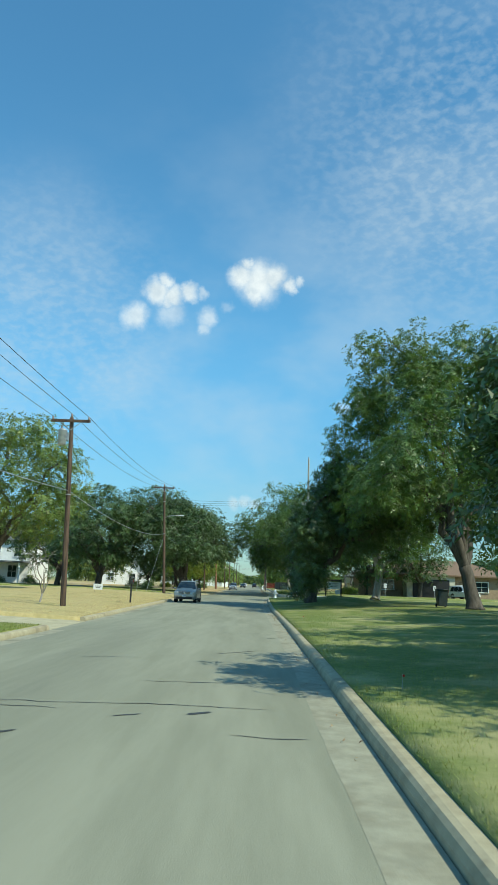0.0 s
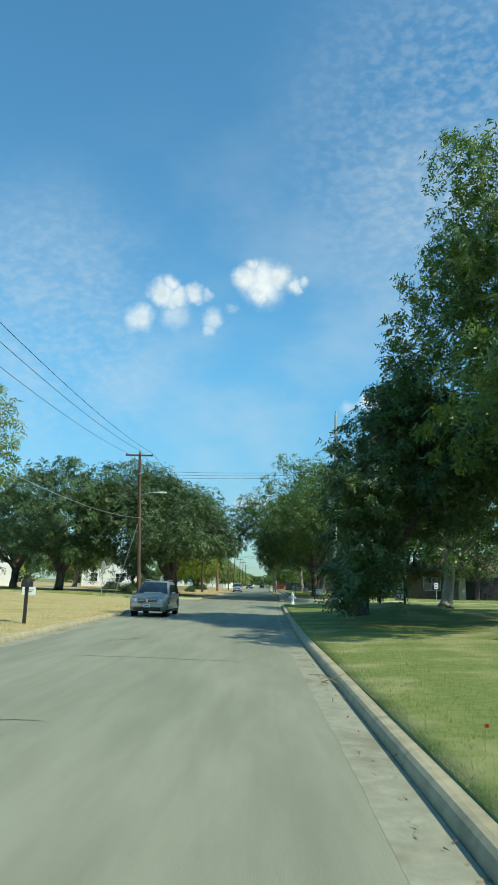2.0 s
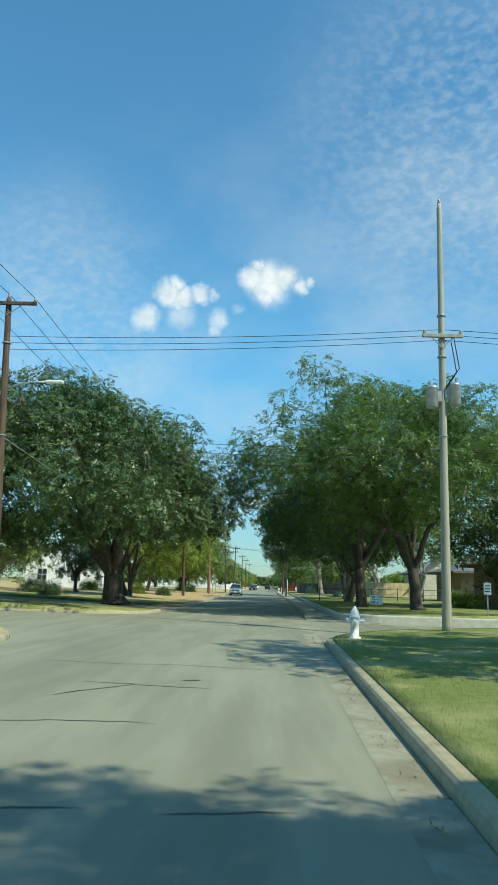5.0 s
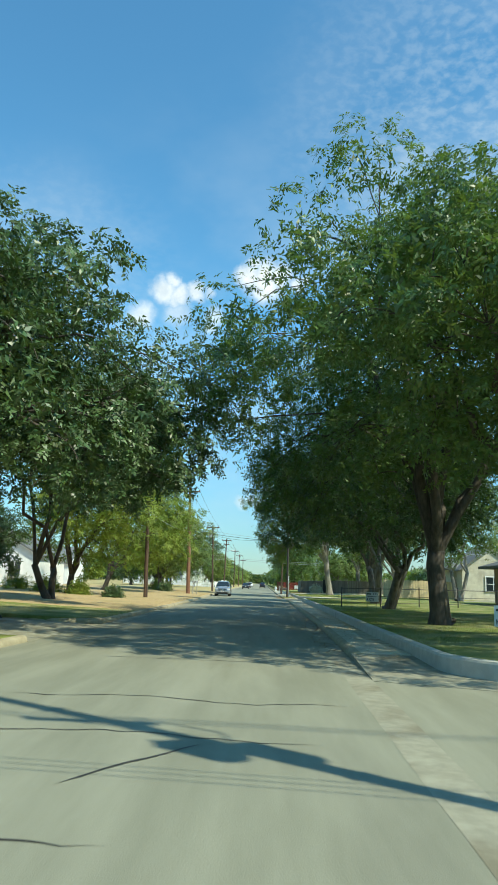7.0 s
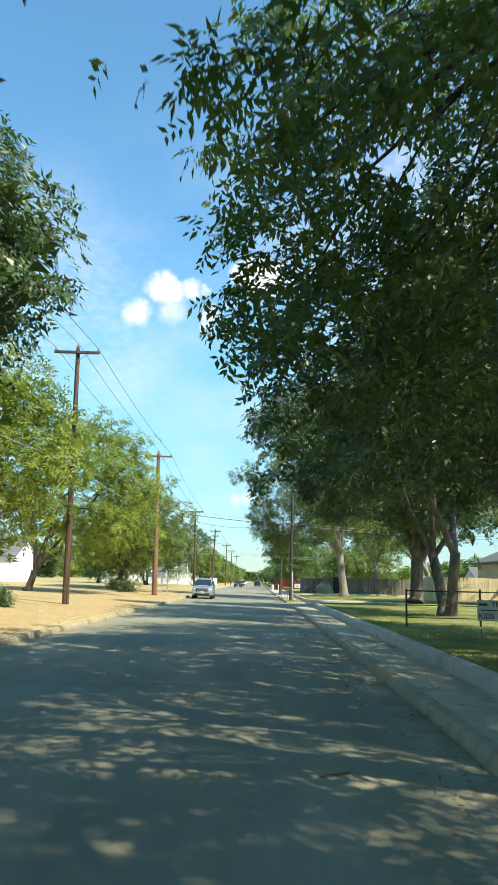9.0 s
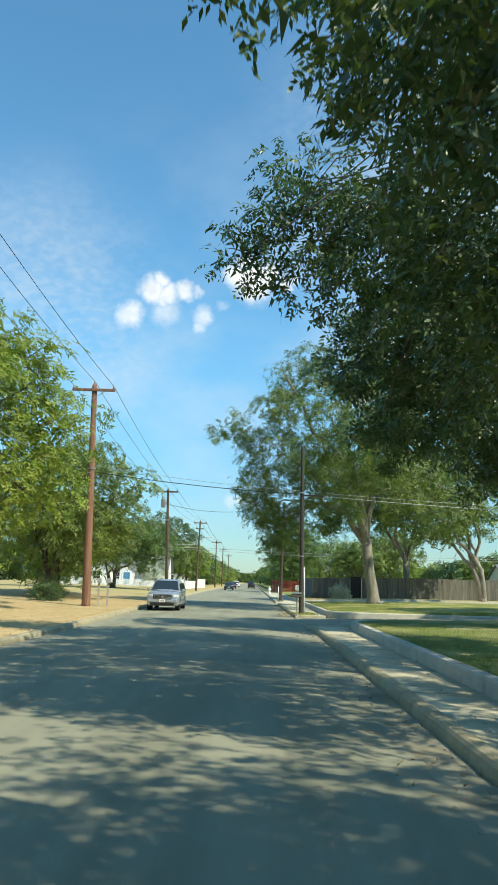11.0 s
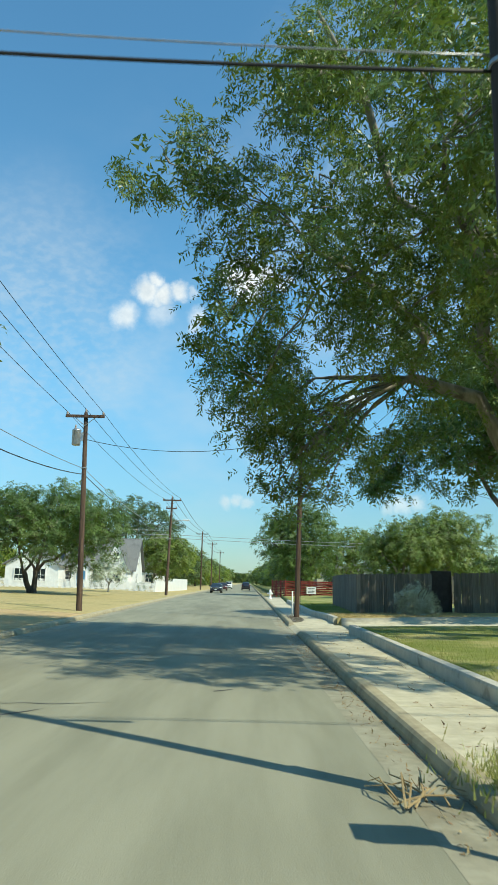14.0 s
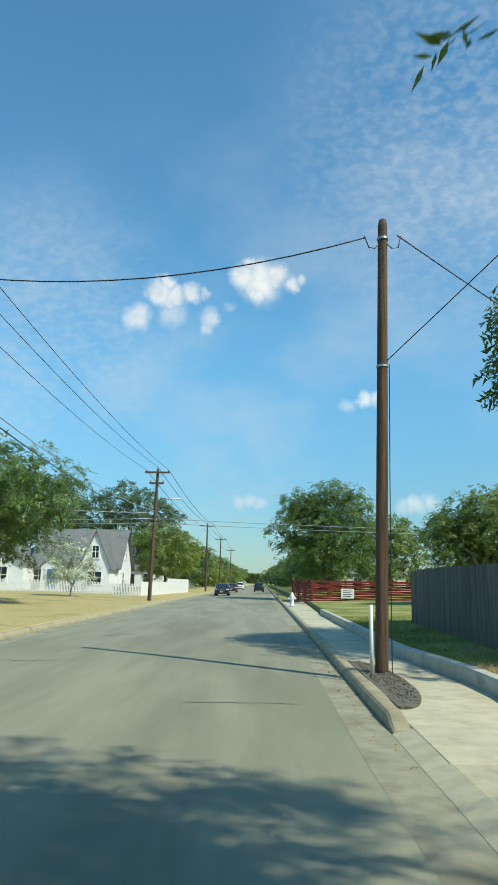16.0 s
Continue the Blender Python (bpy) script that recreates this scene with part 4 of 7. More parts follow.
tree("oak_tree", (-10.4, 104.0), (-9.3, 100.4, 8.1, 5.5, 5.2, 3.9), 38, 76000, 0.14, OAK, "live oak with leaning trunk beside a sandy verge", 9, 0.3, 1.7, extra=[(-6.6, 99.0, 5.4, 1.4), (-5.2, 98.6, 5.6, 1.3), (-4.3, 98.4, 6.1, 1.1), (-7.8, 99.4, 5.2, 1.4)], low=-0.55, stems=2, slim=1.4, inner=40)
tree("oak_tree", (-25.0, 92.0), (-25.5, 92.0, 6.2, 7.4, 6.4, 4.6), 28, 24000, 0.26, OAK, "dark green live oak in a yard", 10, 0.4, 2.0, slim=1.3, low=-0.9)
tree("oak_tree", (-24.0, 112.0), (-24.0, 112.0, 4.6, 5.4, 5.0, 3.6), 18, 13000, 0.26, PB, "green tree in a shaded yard", 30, 0.3, 1.6, slim=1.3, low=-0.9)
tree("oak_tree", (-15.6, 108.0), (-15.4, 108.0, 3.4, 2.3, 2.3, 2.6), 14, 12000, 0.16, OAK, "small dark oak in a shaded yard", 37, 0.16, 1.2, lobe_r=(0.8, 1.3), slim=1.3, low=-0.9)
# second block, right
tree("pecan_tree", (7.8, 86.5), (6.4, 83.6, 7.2, 5.0, 4.4, 4.8), 26, 92000, 0.11, (M["bark"], M["shade"]), "pecan tree at a street corner shading the road", 36, 0.32, 2.2, extra=[(1.3, 81.6, 6.6, 1.2), (2.8, 80.6, 7.0, 1.4), (4.4, 79.8, 7.2, 1.5), (3.4, 81.5, 8.4, 1.5), (6.0, 80.0, 7.2, 1.6), (1.7, 83.2, 8.0, 1.4), (7.5, 78.2, 6.5, 1.7), (9.2, 78.6, 7.0, 1.8), (11.0, 79.5, 7.5, 1.8), (12.6, 80.5, 8.4, 1.8), (10.4, 81.4, 9.4, 1.8), (13.0, 78.6, 6.6, 1.7), (8.0, 80.5, 9.6, 1.7)], slim=1.0, low=-0.7, fine=True, inner=44, blade=True)
tree("pecan_tree", (5.6, 91.3), (6.4, 91.0, 8.6, 6.2, 6.4, 6.2), 52, 105000, 0.115, (M["bark"], M["shade"]), "large pecan tree arching over the road", 11, 0.32, 2.4, extra=[(0.6, 92.0, 6.0, 1.4), (-0.2, 90.5, 8.4, 1.5), (-1.0, 88.0, 9.0, 1.3), (-1.0, 88.4, 7.4, 1.2), (-0.9, 90.0, 6.4, 1.2), (1.2, 87.5, 8.2, 1.5), (0.6, 86.0, 10.6, 1.4), (2.4, 86.0, 12.6, 1.5), (1.6, 94.5, 5.0, 1.1), (1.0, 84.5, 7.6, 1.4), (0.5, 95.0, 4.8, 1.2), (0.6, 95.5, 6.5, 1.3), (0.5, 96.0, 8.3, 1.4), (1.9, 94.5, 7.4, 1.3), (2.6, 95.0, 5.2, 1.4), (3.0, 96.0, 9.2, 1.6), (1.4, 97.0, 10.2, 1.6), (4.6, 95.0, 6.6, 1.6), (4.8, 96.0, 8.8, 1.6), (2.0, 96.5, 3.9, 1.0), (-0.1, 96.5, 7.4, 0.9), (-1.0, 91.0, 9.6, 1.3), (-0.4, 92.0, 8.4, 1.2), (0.4, 93.5, 5.8, 1.2), (-1.8, 90.5, 8.2, 1.1)], slim=1.0, low=-0.8, mains=7, fine=True, inner=32, blade=True)
tree("oak_tree", (6.1, 104.5), (6.2, 102.0, 6.2, 5.4, 6.8, 4.6), 48, 76000, 0.12, (M["greybark"], M["oak"]), "dense green tree with forked trunk on a lawn", 12, 0.36, 2.0, extra=[(3.8, 98.5, 9.6, 1.2), (4.7, 99.5, 9.0, 1.3), (3.4, 97.8, 10.7, 1.1), (4.4, 98.6, 11.2, 1.2), (0.9, 100.0, 5.0, 1.3), (1.0, 103.0, 4.4, 1.2), (0.6, 97.5, 5.6, 1.3), (1.4, 96.0, 4.6, 1.3)], low=-0.85, stems=2, slim=1.2, fine=True, inner=40, blade=True)
tree("pecan_tree", (7.3, 114.7), (6.6, 113.8, 7.8, 6.2, 6.4, 5.4), 44, 86000, 0.115, (M["greybark"], M["oak"]), "pecan tree with forked grey trunk on a lawn", 13, 0.36, 2.4, slim=1.1, low=-0.75, stems=2, extra=[(-0.1, 120.0, 8.5, 0.8), (0.7, 120.1, 7.9, 0.65), (0.5, 120.2, 9.3, 1.0), (1.2, 120.2, 10.2, 1.2), (1.8, 120.0, 8.8, 1.2), (2.5, 120.2, 9.9, 1.4), (2.4, 120.0, 7.5, 1.1), (3.0, 120.6, 8.8, 1.4), (3.9, 121.0, 9.9, 1.5), (3.8, 120.8, 7.7, 1.4), (2.2, 120.4, 6.0, 0.85), (3.0, 120.5, 6.4, 1.2), (3.9, 120.6, 6.3, 1.3), (3.0, 120.5, 5.1, 0.8), (3.7, 120.6, 4.6, 0.75), (4.6, 120.6, 5.0, 1.1), (5.0, 120.8, 8.6, 1.6), (4.8, 121.0, 6.6, 1.5), (1.6, 111.6, 6.6, 1.2), (0.9, 110.5, 6.4, 1.2)], fine=True, inner=60, blade=True)
tree("pecan_tree", (9.4, 129.6), (9.8, 126.6, 7.4, 5.2, 5.0, 4.6), 40, 90000, 0.125, (M["greybark"], M["oak"]), "tall dark pecan tree overhanging the pavement", 14, 0.4, 2.6, extra=[(4.5, 126.2, 7.2, 1.1), (4.1, 126.0, 5.8, 1.2), (4.3, 126.5, 9.2, 1.5), (5.2, 124.6, 9.6, 1.4), (6.4, 125.0, 10.8, 1.6), (5.4, 126.0, 8.0, 1.6), (5.6, 125.0, 6.2, 1.5)], slim=1.1, low=-0.75, fine=True, inner=60, blade=True)
tree("pecan_tree", (7.5, 148.6), (4.9, 146.3, 10.4, 5.4, 4.6, 5.8), 28, 195000, 0.102, PB, "large pecan tree with pale trunk and drooping leaves", 15, 0.34, 3.8, extra=[(-1.4, 146.0, 10.3, 1.2), (-0.4, 146.0, 10.0, 1.3), (0.5, 146.2, 9.2, 1.3), (0.3, 146.6, 8.2, 1.2), (-0.1, 147.0, 7.2, 1.3), (0.7, 147.5, 5.8, 1.2), (2.4, 148.0, 4.9, 1.2), (1.6, 150.0, 5.4, 1.2), (4.4, 148.5, 5.8, 1.4), (6.4, 147.0, 14.0, 1.8), (6.6, 146.6, 16.4, 1.6), (5.8, 146.8, 17.1, 1.2), (7.4, 146.6, 14.6, 1.7), (8.6, 147.5, 10.6, 1.9), (9.8, 148.0, 8.2, 1.9), (11.8, 148.5, 8.4, 1.8), (8.4, 146.5, 6.6, 1.6), (11.6, 147.5, 6.0, 1.6), (13.6, 148.0, 6.6, 1.7), (0.15, 150.6, 5.6, 0.5), (0.75, 150.6, 4.9, 0.5), (1.1, 150.6, 4.4, 0.45), (1.35, 150.7, 3.7, 0.35), (1.55, 150.6, 3.2, 0.3), (1.8, 152.2, 4.25, 0.28), (1.2, 150.7, 4.0, 0.45), (1.7, 150.8, 3.85, 0.45), (2.1, 150.9, 3.95, 0.5), (2.55, 150.9, 4.0, 0.5), (1.6, 150.5, 4.6, 0.7), (2.0, 150.9, 5.0, 0.8), (2.7, 151.0, 5.6, 1.0), (1.5, 150.6, 5.8, 1.0), (0.4, 149.0, 7.4, 1.3), (0.5, 148.6, 6.2, 1.1), (1.2, 149.2, 5.6, 1.0), (0.9, 150.2, 6.8, 1.2), (3.6, 149.6, 7.8, 1.0), (5.6, 149.8, 8.0, 1.5), (5.4, 146.0, 7.4, 1.7), (6.8, 146.2, 8.8, 1.7), (3.6, 146.0, 7.0, 1.6), (5.5, 140.2, 8.4, 1.8), (7.2, 139.6, 7.4, 1.8), (4.3, 141.2, 7.0, 1.5), (6.2, 141.2, 10.4, 1.9), (8.2, 140.4, 9.8, 1.9), (3.5, 142.6, 8.6, 1.6), (5.3, 143.0, 6.0, 1.5)], slim=0.82, low=-0.7, lobe_r=(1.3, 2.1), mains=7, fine=True, inner=30, apart=0.8, blade=True)
tree("pecan_tree", (17.5, 133.0), (17.5, 133.0, 7.4, 5.4, 5.0, 5.0), 21, 18000, 0.24, PB, "pecan tree in a yard", 16, 0.3, 2.6, stems=2, slim=1.2)
tree("pecan_tree", (17.0, 158.0), (13.8, 157.4, 7.6, 5.0, 4.6, 4.8), 21, 20000, 0.24, PB, "forked pecan tree before a board fence", 17, 0.34, 2.4, stems=2, slim=1.2)
# second block, left
tree("elm_tree", (-12.4, 114.6), (-11.5, 115.0, 6.0, 4.9, 5.4, 4.9), 40, 38000, 0.17, ELM, "bright yellow-green tree beside a sandy verge", 18, 0.22, 1.3, low=-1.0, slim=1.2)
tree("elm_tree", (-13.5, 129.5), (-10.9, 131.0, 6.5, 5.5, 5.0, 5.6), 38, 46000, 0.15, ELM, "bright yellow-green tree with low branches", 19, 0.22, 1.3, low=-1.0, slim=1.2)
tree("elm_tree", (-10.8, 144.5), (-9.6, 145.0, 5.2, 4.9, 5.2, 4.4), 34, 52000, 0.125, (M["bark"], M["pecan"]), "green tree with ragged crown beside the road", 20, 0.2, 1.3, low=-1.0, slim=1.3)
tree("elm_tree", (-12.5, 152.0), (-12.4, 152.0, 4.0, 4.4, 5.0, 3.4), 24, 22000, 0.2, ELM, "low green tree beside a dry verge", 21, 0.2, 1.2, low=-0.95, slim=1.2)
tree("oak_tree", (-14.6, 183.0), (-13.6, 182.5, 4.9, 5.8, 5.0, 3.8), 34, 58000, 0.14, (M["bark"], M["shade"]), "spreading tree with leaning dark trunk before a white house", 22, 0.32, 1.6, low=-0.8, stems=2, slim=1.2)
tree("oak_tree", (-20.0, 178.0), (-19.6, 178.0, 3.9, 4.6, 4.4, 3.6), 24, 30000, 0.165, OAK, "dark green tree with low crown on a dry lawn", 39, 0.24, 1.2, low=-0.95, slim=1.3)
tree("sapling", (-12.2, 197.0), (-12.2, 197.0, 2.4, 2.0, 1.6, 1.7), 16, 4200, 0.16, (M["palebark"], M["sage"]), "thin pale sapling before a picket fence", 23, 0.06, 0.7, lobe_r=(0.5, 0.8), shell=0.2)
tree("oak_tree", (-26.0, 236.0), (-26.0, 236.0, 9.0, 6.4, 5.0, 6.2), 22, 17000, 0.28, OAK, "tall dark tree behind a white house", 24, 0.3, 2.4, slim=1.3)
tree("oak_tree", (-16.5, 240.0), (-16.5, 240.0, 8.5, 6.5, 5.0, 6.0), 22, 17000, 0.28, OAK, "tall dark tree behind a white house", 25, 0.3, 2.4, slim=1.3)
# third block, right
tree("pecan_tree", (12.6, 163.2), (11.6, 162.6, 8.6, 4.4, 5.0, 4.4), 28, 52000, 0.16, (M["palebark"], M["shade"]), "tall pecan tree behind a grey board fence", 35, 0.28, 3.0, extra=[(6.25, 164.6, 6.7, 1.0), (6.3, 164.4, 5.9, 0.9), (6.5, 164.9, 6.3, 0.9), (6.7, 164.8, 7.4, 1.0), (7.3, 164.6, 6.4, 1.2), (7.4, 165.0, 7.6, 1.3), (8.6, 164.6, 8.4, 1.6)], slim=1.2, low=-0.7, inner=24)
tree("oak_tree", (6.5, 212.0), (6.2, 212.0, 5.6, 5.3, 4.6, 5.2), 34, 52000, 0.165, (M["bark"], M["shade"]), "rounded green tree behind a red fence", 26, 0.26, 1.4, low=-1.0, slim=1.3)
tree("oak_tree", (12.6, 188.0), (12.4, 188.0, 3.9, 3.2, 3.4, 2.9), 18, 34000, 0.15, PB, "green tree behind a grey board fence", 27, 0.22, 1.4, low=-0.95, slim=1.3)
tree("oak_tree", (17.0, 190.0), (16.6, 190.0, 4.7, 4.2, 4.0, 3.7), 20, 34000, 0.15, PB, "green tree behind a grey board fence", 28, 0.24, 1.4, low=-0.95, slim=1.3)
tree("oak_tree", (13.5, 224.0), (13.5, 224.0, 5.0, 5.0, 4.4, 4.4), 17, 8000, 0.34, PB, "green tree beyond a red fence", 29, 0.24, 1.4, low=-0.95, slim=1.3)
# further rows down the street
rf = random.Random(5)
for i in range(15):
    for side in (-1, 1):
        yy = (236 if side < 0 else 240) + i * 17 + rf.uniform(-4, 4)
        xx = -12.0 if side < 0 else 8.6
        tree("street_tree", (xx + side * rf.uniform(0, 2), yy), (xx, yy, 4.2 + rf.uniform(-0.4, 0.8), 4.6, 6.2, 4.2), 20, (15000, 9000)[i // 2] if i < 4 else 5000 if i < 8 else 3000, (0.24, 0.32)[i // 2] if i < 4 else 0.42 if i < 8 else 0.7, (PB, ELM, OAK)[(i + (side > 0)) % 3], "green street tree far down the road", 40 + i + (20 if side > 0 else 0), 0.2, 1.5, low=-0.95, slim=1.3, mains=3)
# tree belts that close the view beyond the yards
for i in range(34):
    side = -1 if i % 2 else 1
    yy = -10 + (i // 2) * 22 + rf.uniform(-6, 6)
    xx = side * rf.uniform(46, 62)
    tree("yard_tree", (xx, yy), (xx, yy, 4.6, 8.0, 9.0, 4.4), 22, 4200, 0.7, (PB, OAK, ELM)[i % 3], "green tree in a back yard", 90 + i, 0.25, 1.4, low=-0.95, slim=1.4, mains=3, group="yard trees")
for i in range(16):
    xx = -90 + i * 12 + rf.uniform(-4, 4)
    if abs(xx + 2) < 10:
        continue
    tree("yard_tree", (xx, 520 + rf.uniform(-20, 20)), (xx, 520, 5.5, 9.0, 6.0, 5.5), 18, 2400, 1.1, (PB, OAK)[i % 2], "distant green tree beyond the houses", 140 + i, 0.3, 1.4, low=-0.95, slim=1.4, mains=3, group="yard trees")
for i in range(9):
    xx = -14 + i * 3.4
    tree("yard_tree", (xx, 908 + (i % 3) * 6), (xx, 908, 6.0, 5.0, 5.0, 5.6), 12, 900, 1.4, (PB, OAK)[i % 2], "distant green tree where the road ends", 170 + i, 0.3, 1.4, low=-0.95, slim=1.4, mains=3, group="yard trees")
tree("sapling", (-9.6, 33.5), (-9.6, 33.5, 2.2, 1.1, 1.1, 1.3), 7, 120, 0.12, (M["palebark"], M["bright"]), "thin leafless sapling on a dry verge", 31, 0.05, 0.5, lobe_r=(0.4, 0.6), mains=6, inner=0)

# ---- utility poles and wires ----
ANCHORS = {}


def pole(key, at, top, material, label, lean=(0.0, 0.0), r=(0.13, 0.09), arms=(), cans=(), lamp=None, extras=()):
    x, y = at
    z0 = height(x, y) - 0.1
    root = thing("utility_pole", (x, y, z0), label, "utility pole", "utility poles")
    h = top - z0

    def on(z):
        f = z / h
        return Vector((lean[0] * f, lean[1] * f, z))

    pts = [on(h * f) for f in (0, 0.02, 0.25, 0.5, 0.75, 0.985, 1.0)]
    rs = [r[0] + (r[1] - r[0]) * f for f in (0, 0.02, 0.25, 0.5, 0.75, 0.985)] + [r[1] * 0.8]
    part("shaft", tube(pts, rs, 14), material, root, smooth=True)
    hooks = []
    for zz, w in arms:
        c = on(zz - z0)
        part("crossarm", box((c.x, c.y - 0.14, c.z), (w, 0.10, 0.12), bevel=0.012), material, root)
        for s in (-1, 1):
            part("brace", tube([(c.x + s * w * 0.27, c.y - 0.14, c.z - 0.04), (c.x, c.y - 0.11, c.z - 0.42)], 0.016, 6), M["metal"], root)
            ins = lathe([(0.03, 0), (0.06, 0.03), (0.035, 0.06), (0.055, 0.09), (0.03, 0.13), (0.015, 0.14)], 10, (c.x + s * (w / 2 - 0.07), c.y - 0.14, c.z + 0.06))
            part("insulator", ins, M["porcelain"], root, smooth=True)
            hooks.append(Vector((x + c.x + s * (w / 2 - 0.07), y + c.y - 0.14, zz + 0.19)))
    tp = on(h)
    if arms:
        part("insulator", lathe([(0.03, 0), (0.06, 0.04), (0.035, 0.08), (0.05, 0.12), (0.02, 0.17)], 10, (tp.x, tp.y, tp.z)), M["porcelain"], root, smooth=True)
    hooks.append(Vector((x + tp.x, y + tp.y, top + 0.15)))
    for zz, s in cans:
        c = on(zz - z0)
        can = part("transformer", lathe([(0.02, 0), (0.17, 0.01), (0.19, 0.05), (0.19, 0.62), (0.2, 0.64), (0.2, 0.68), (0.12, 0.74), (0.02, 0.75)], 16, (c.x + s * 0.36, c.y - 0.1, c.z - 0.4)), M["metal"], root, "grey steel transformer can", smooth=True)
        part("bushing", lathe([(0.03, 0), (0.05, 0.04), (0.03, 0.08), (0.045, 0.12), (0.015, 0.2)], 8, (c.x + s * 0.42, c.y - 0.1, c.z + 0.33)), M["porcelain"], can, smooth=True)
        part("bracket", box((c.x + s * 0.16, c.y - 0.1, c.z), (0.2, 0.08, 0.35)), M["metal"], root)
    if lamp:
        zz, reach = lamp
        c = on(zz - z0)
        s = 1 if reach > 0 else -1
        a = [(c.x, c.y, c.z - 0.25), (c.x + reach * 0.25, c.y, c.z - 0.02), (c.x + reach * 0.55, c.y, c.z + 0.08), (c.x + reach * 0.85, c.y, c.z + 0.1)]
        part("lamp_arm", tube(a, 0.03, 8), M["metal"], root, smooth=True)
        hd = bmesh.new()
        add_box(hd, (c.x + reach * 0.85 + s * 0.25, c.y, c.z + 0.1), (0.62, 0.2, 0.11), bevel=0.045)
        head = part("lamp_head", hd, M["signwhite"], root, "pale cobra-head street lamp")
        part("lens", lathe([(0.02, 0), (0.08, 0.02), (0.1, 0.06)], 12, (c.x + reach * 0.85 + s * 0.35, c.y, c.z + 0.01)), M["lens"], head, smooth=True)
    for zz in extras:
        c = on(zz - z0)
        part("clamp", lathe([(r[1] * 1.1, 0), (r[0] * 0.98, 0.005), (r[0] * 0.98, 0.04), (r[1] * 1.1, 0.045)], 12, (c.x, c.y, c.z)), M["metal"], root)
    ANCHORS[key] = hooks
    ANCHORS[key + "_axis"] = lambda z: Vector((x, y, z0)) + on(z - z0)
    return root


pole("Z", (-8.0, -14.0), 9.0, M["pole"], "brown wooden utility pole", arms=[(8.7, 1.8)])
pole("A", (-7.85, 31.1), 8.5, M["pole"], "brown wooden utility pole with a transformer on a dry verge", (-0.2, -0.4), arms=[(8.3, 1.75)], cans=[(7.6, -1)], extras=(5.0,))
pole("B", (-8.72, 72.2), 11.1, M["pole"], "tall brown wooden utility pole with a street lamp", (-0.6, 0.2), (0.155, 0.10), arms=[(10.85, 2.1)], lamp=(7.95, 1.75), extras=(6.1, 9.4))
pole("C", (5.5, 71.2), 14.2, M["greypole"], "tall pale weathered utility pole with transformers", (0.0, -0.2), (0.15, 0.08), arms=[(9.5, 1.3)], cans=[(7.5, -1), (7.6, 1)], extras=(6.2, 8.8, 10.2))
pole("D", (-7.87, 117.2), 11.3, M["pole"], "tall brown wooden utility pole on a sandy verge", (-0.3, -0.3), (0.145, 0.09), arms=[(11.0, 2.0)], extras=(6.0,))
pole("E", (-7.1, 137.6), 10.3, M["redpole"], "reddish brown utility pole beside a mailbox", (-0.28, -0.2), (0.2, 0.12), arms=[(10.0, 2.0)], extras=(6.3,))
pole("H", (-6.47, 162.2), 8.6, M["pole"], "brown wooden utility pole with a grey transformer", (-0.3, 0.1), (0.13, 0.09), arms=[(8.4, 1.7)], cans=[(7.5, -1)], extras=(6.1,))
pole("I", (-6.9, 197.4), 9.0, M["pole"], "dark wooden utility pole with a street lamp by a picket fence", (0.2, 0.0), (0.135, 0.09), arms=[(8.75, 1.7), (8.0, 1.0)], lamp=(6.85, 1.4), extras=(5.2,))
pole("L", (-7.0, 246.0), 9.2, M["pole"], "wooden utility pole down the street", arms=[(8.9, 1.9)])
pole("P", (-6.9, 276.0), 9.2, M["pole"], "wooden utility pole down the street", arms=[(8.9, 1.9)])
pole("Q", (-7.0, 320.0), 9.2, M["pole"], "wooden utility pole far down the street", arms=[(8.9, 1.9)])
pole("J", (2.4, 137.1), 7.55, M["darkpole"], "dark tarred wooden pole on the pavement", (-0.04, -0.1), (0.1, 0.075), extras=(5.4, 2.6))
pole("K", (2.45, 160.9), 7.68, M["pole"], "brown wooden pole in a dirt patch of the pavement", (0.15, 0.0), (0.105, 0.08), extras=(5.0, 7.3))

conduit = thing("conduit", (2.53, 137.12, 0.1), "pale plastic conduit beside a dark pole", "conduit")
part("pipe", tube([(0, 0, 0), (0, 0, 1.0), (-0.02, 0, 2.05)], 0.026, 8), M["signwhite"], conduit, smooth=True)
conduit2 = thing("conduit", (2.27, 160.7, 0.1), "pale plastic conduit beside a wooden pole", "conduit")
part("pipe", tube([(0, 0, 0), (0, 0, 0.5), (0.0, 0, 1.05)], 0.03, 8), M["signwhite"], conduit2, smooth=True)
part("wire", tube([(0.3, -0.04, 0.05), (0.31, -0.03, 1.2), (0.33, 0, 3.0), (0.36, 0, 4.9)], 0.008, 6), M["wire"], conduit2)


def wire(a, b, sag, r=0.010, label="dark overhead power line", cat="power line", material="wire"):
    a, b = Vector(a), Vector(b)
    n = 14
    pts = []
    for i in range(n + 1):
        f = i / n
        p = a.lerp(b, f)
        p.z -= sag * 4 * f * (1 - f)
        pts.append(p)
    ob = part("power_line", tube(pts, r, 5), M[material], smooth=True)
    return tagged(ob, label, cat, "overhead lines")


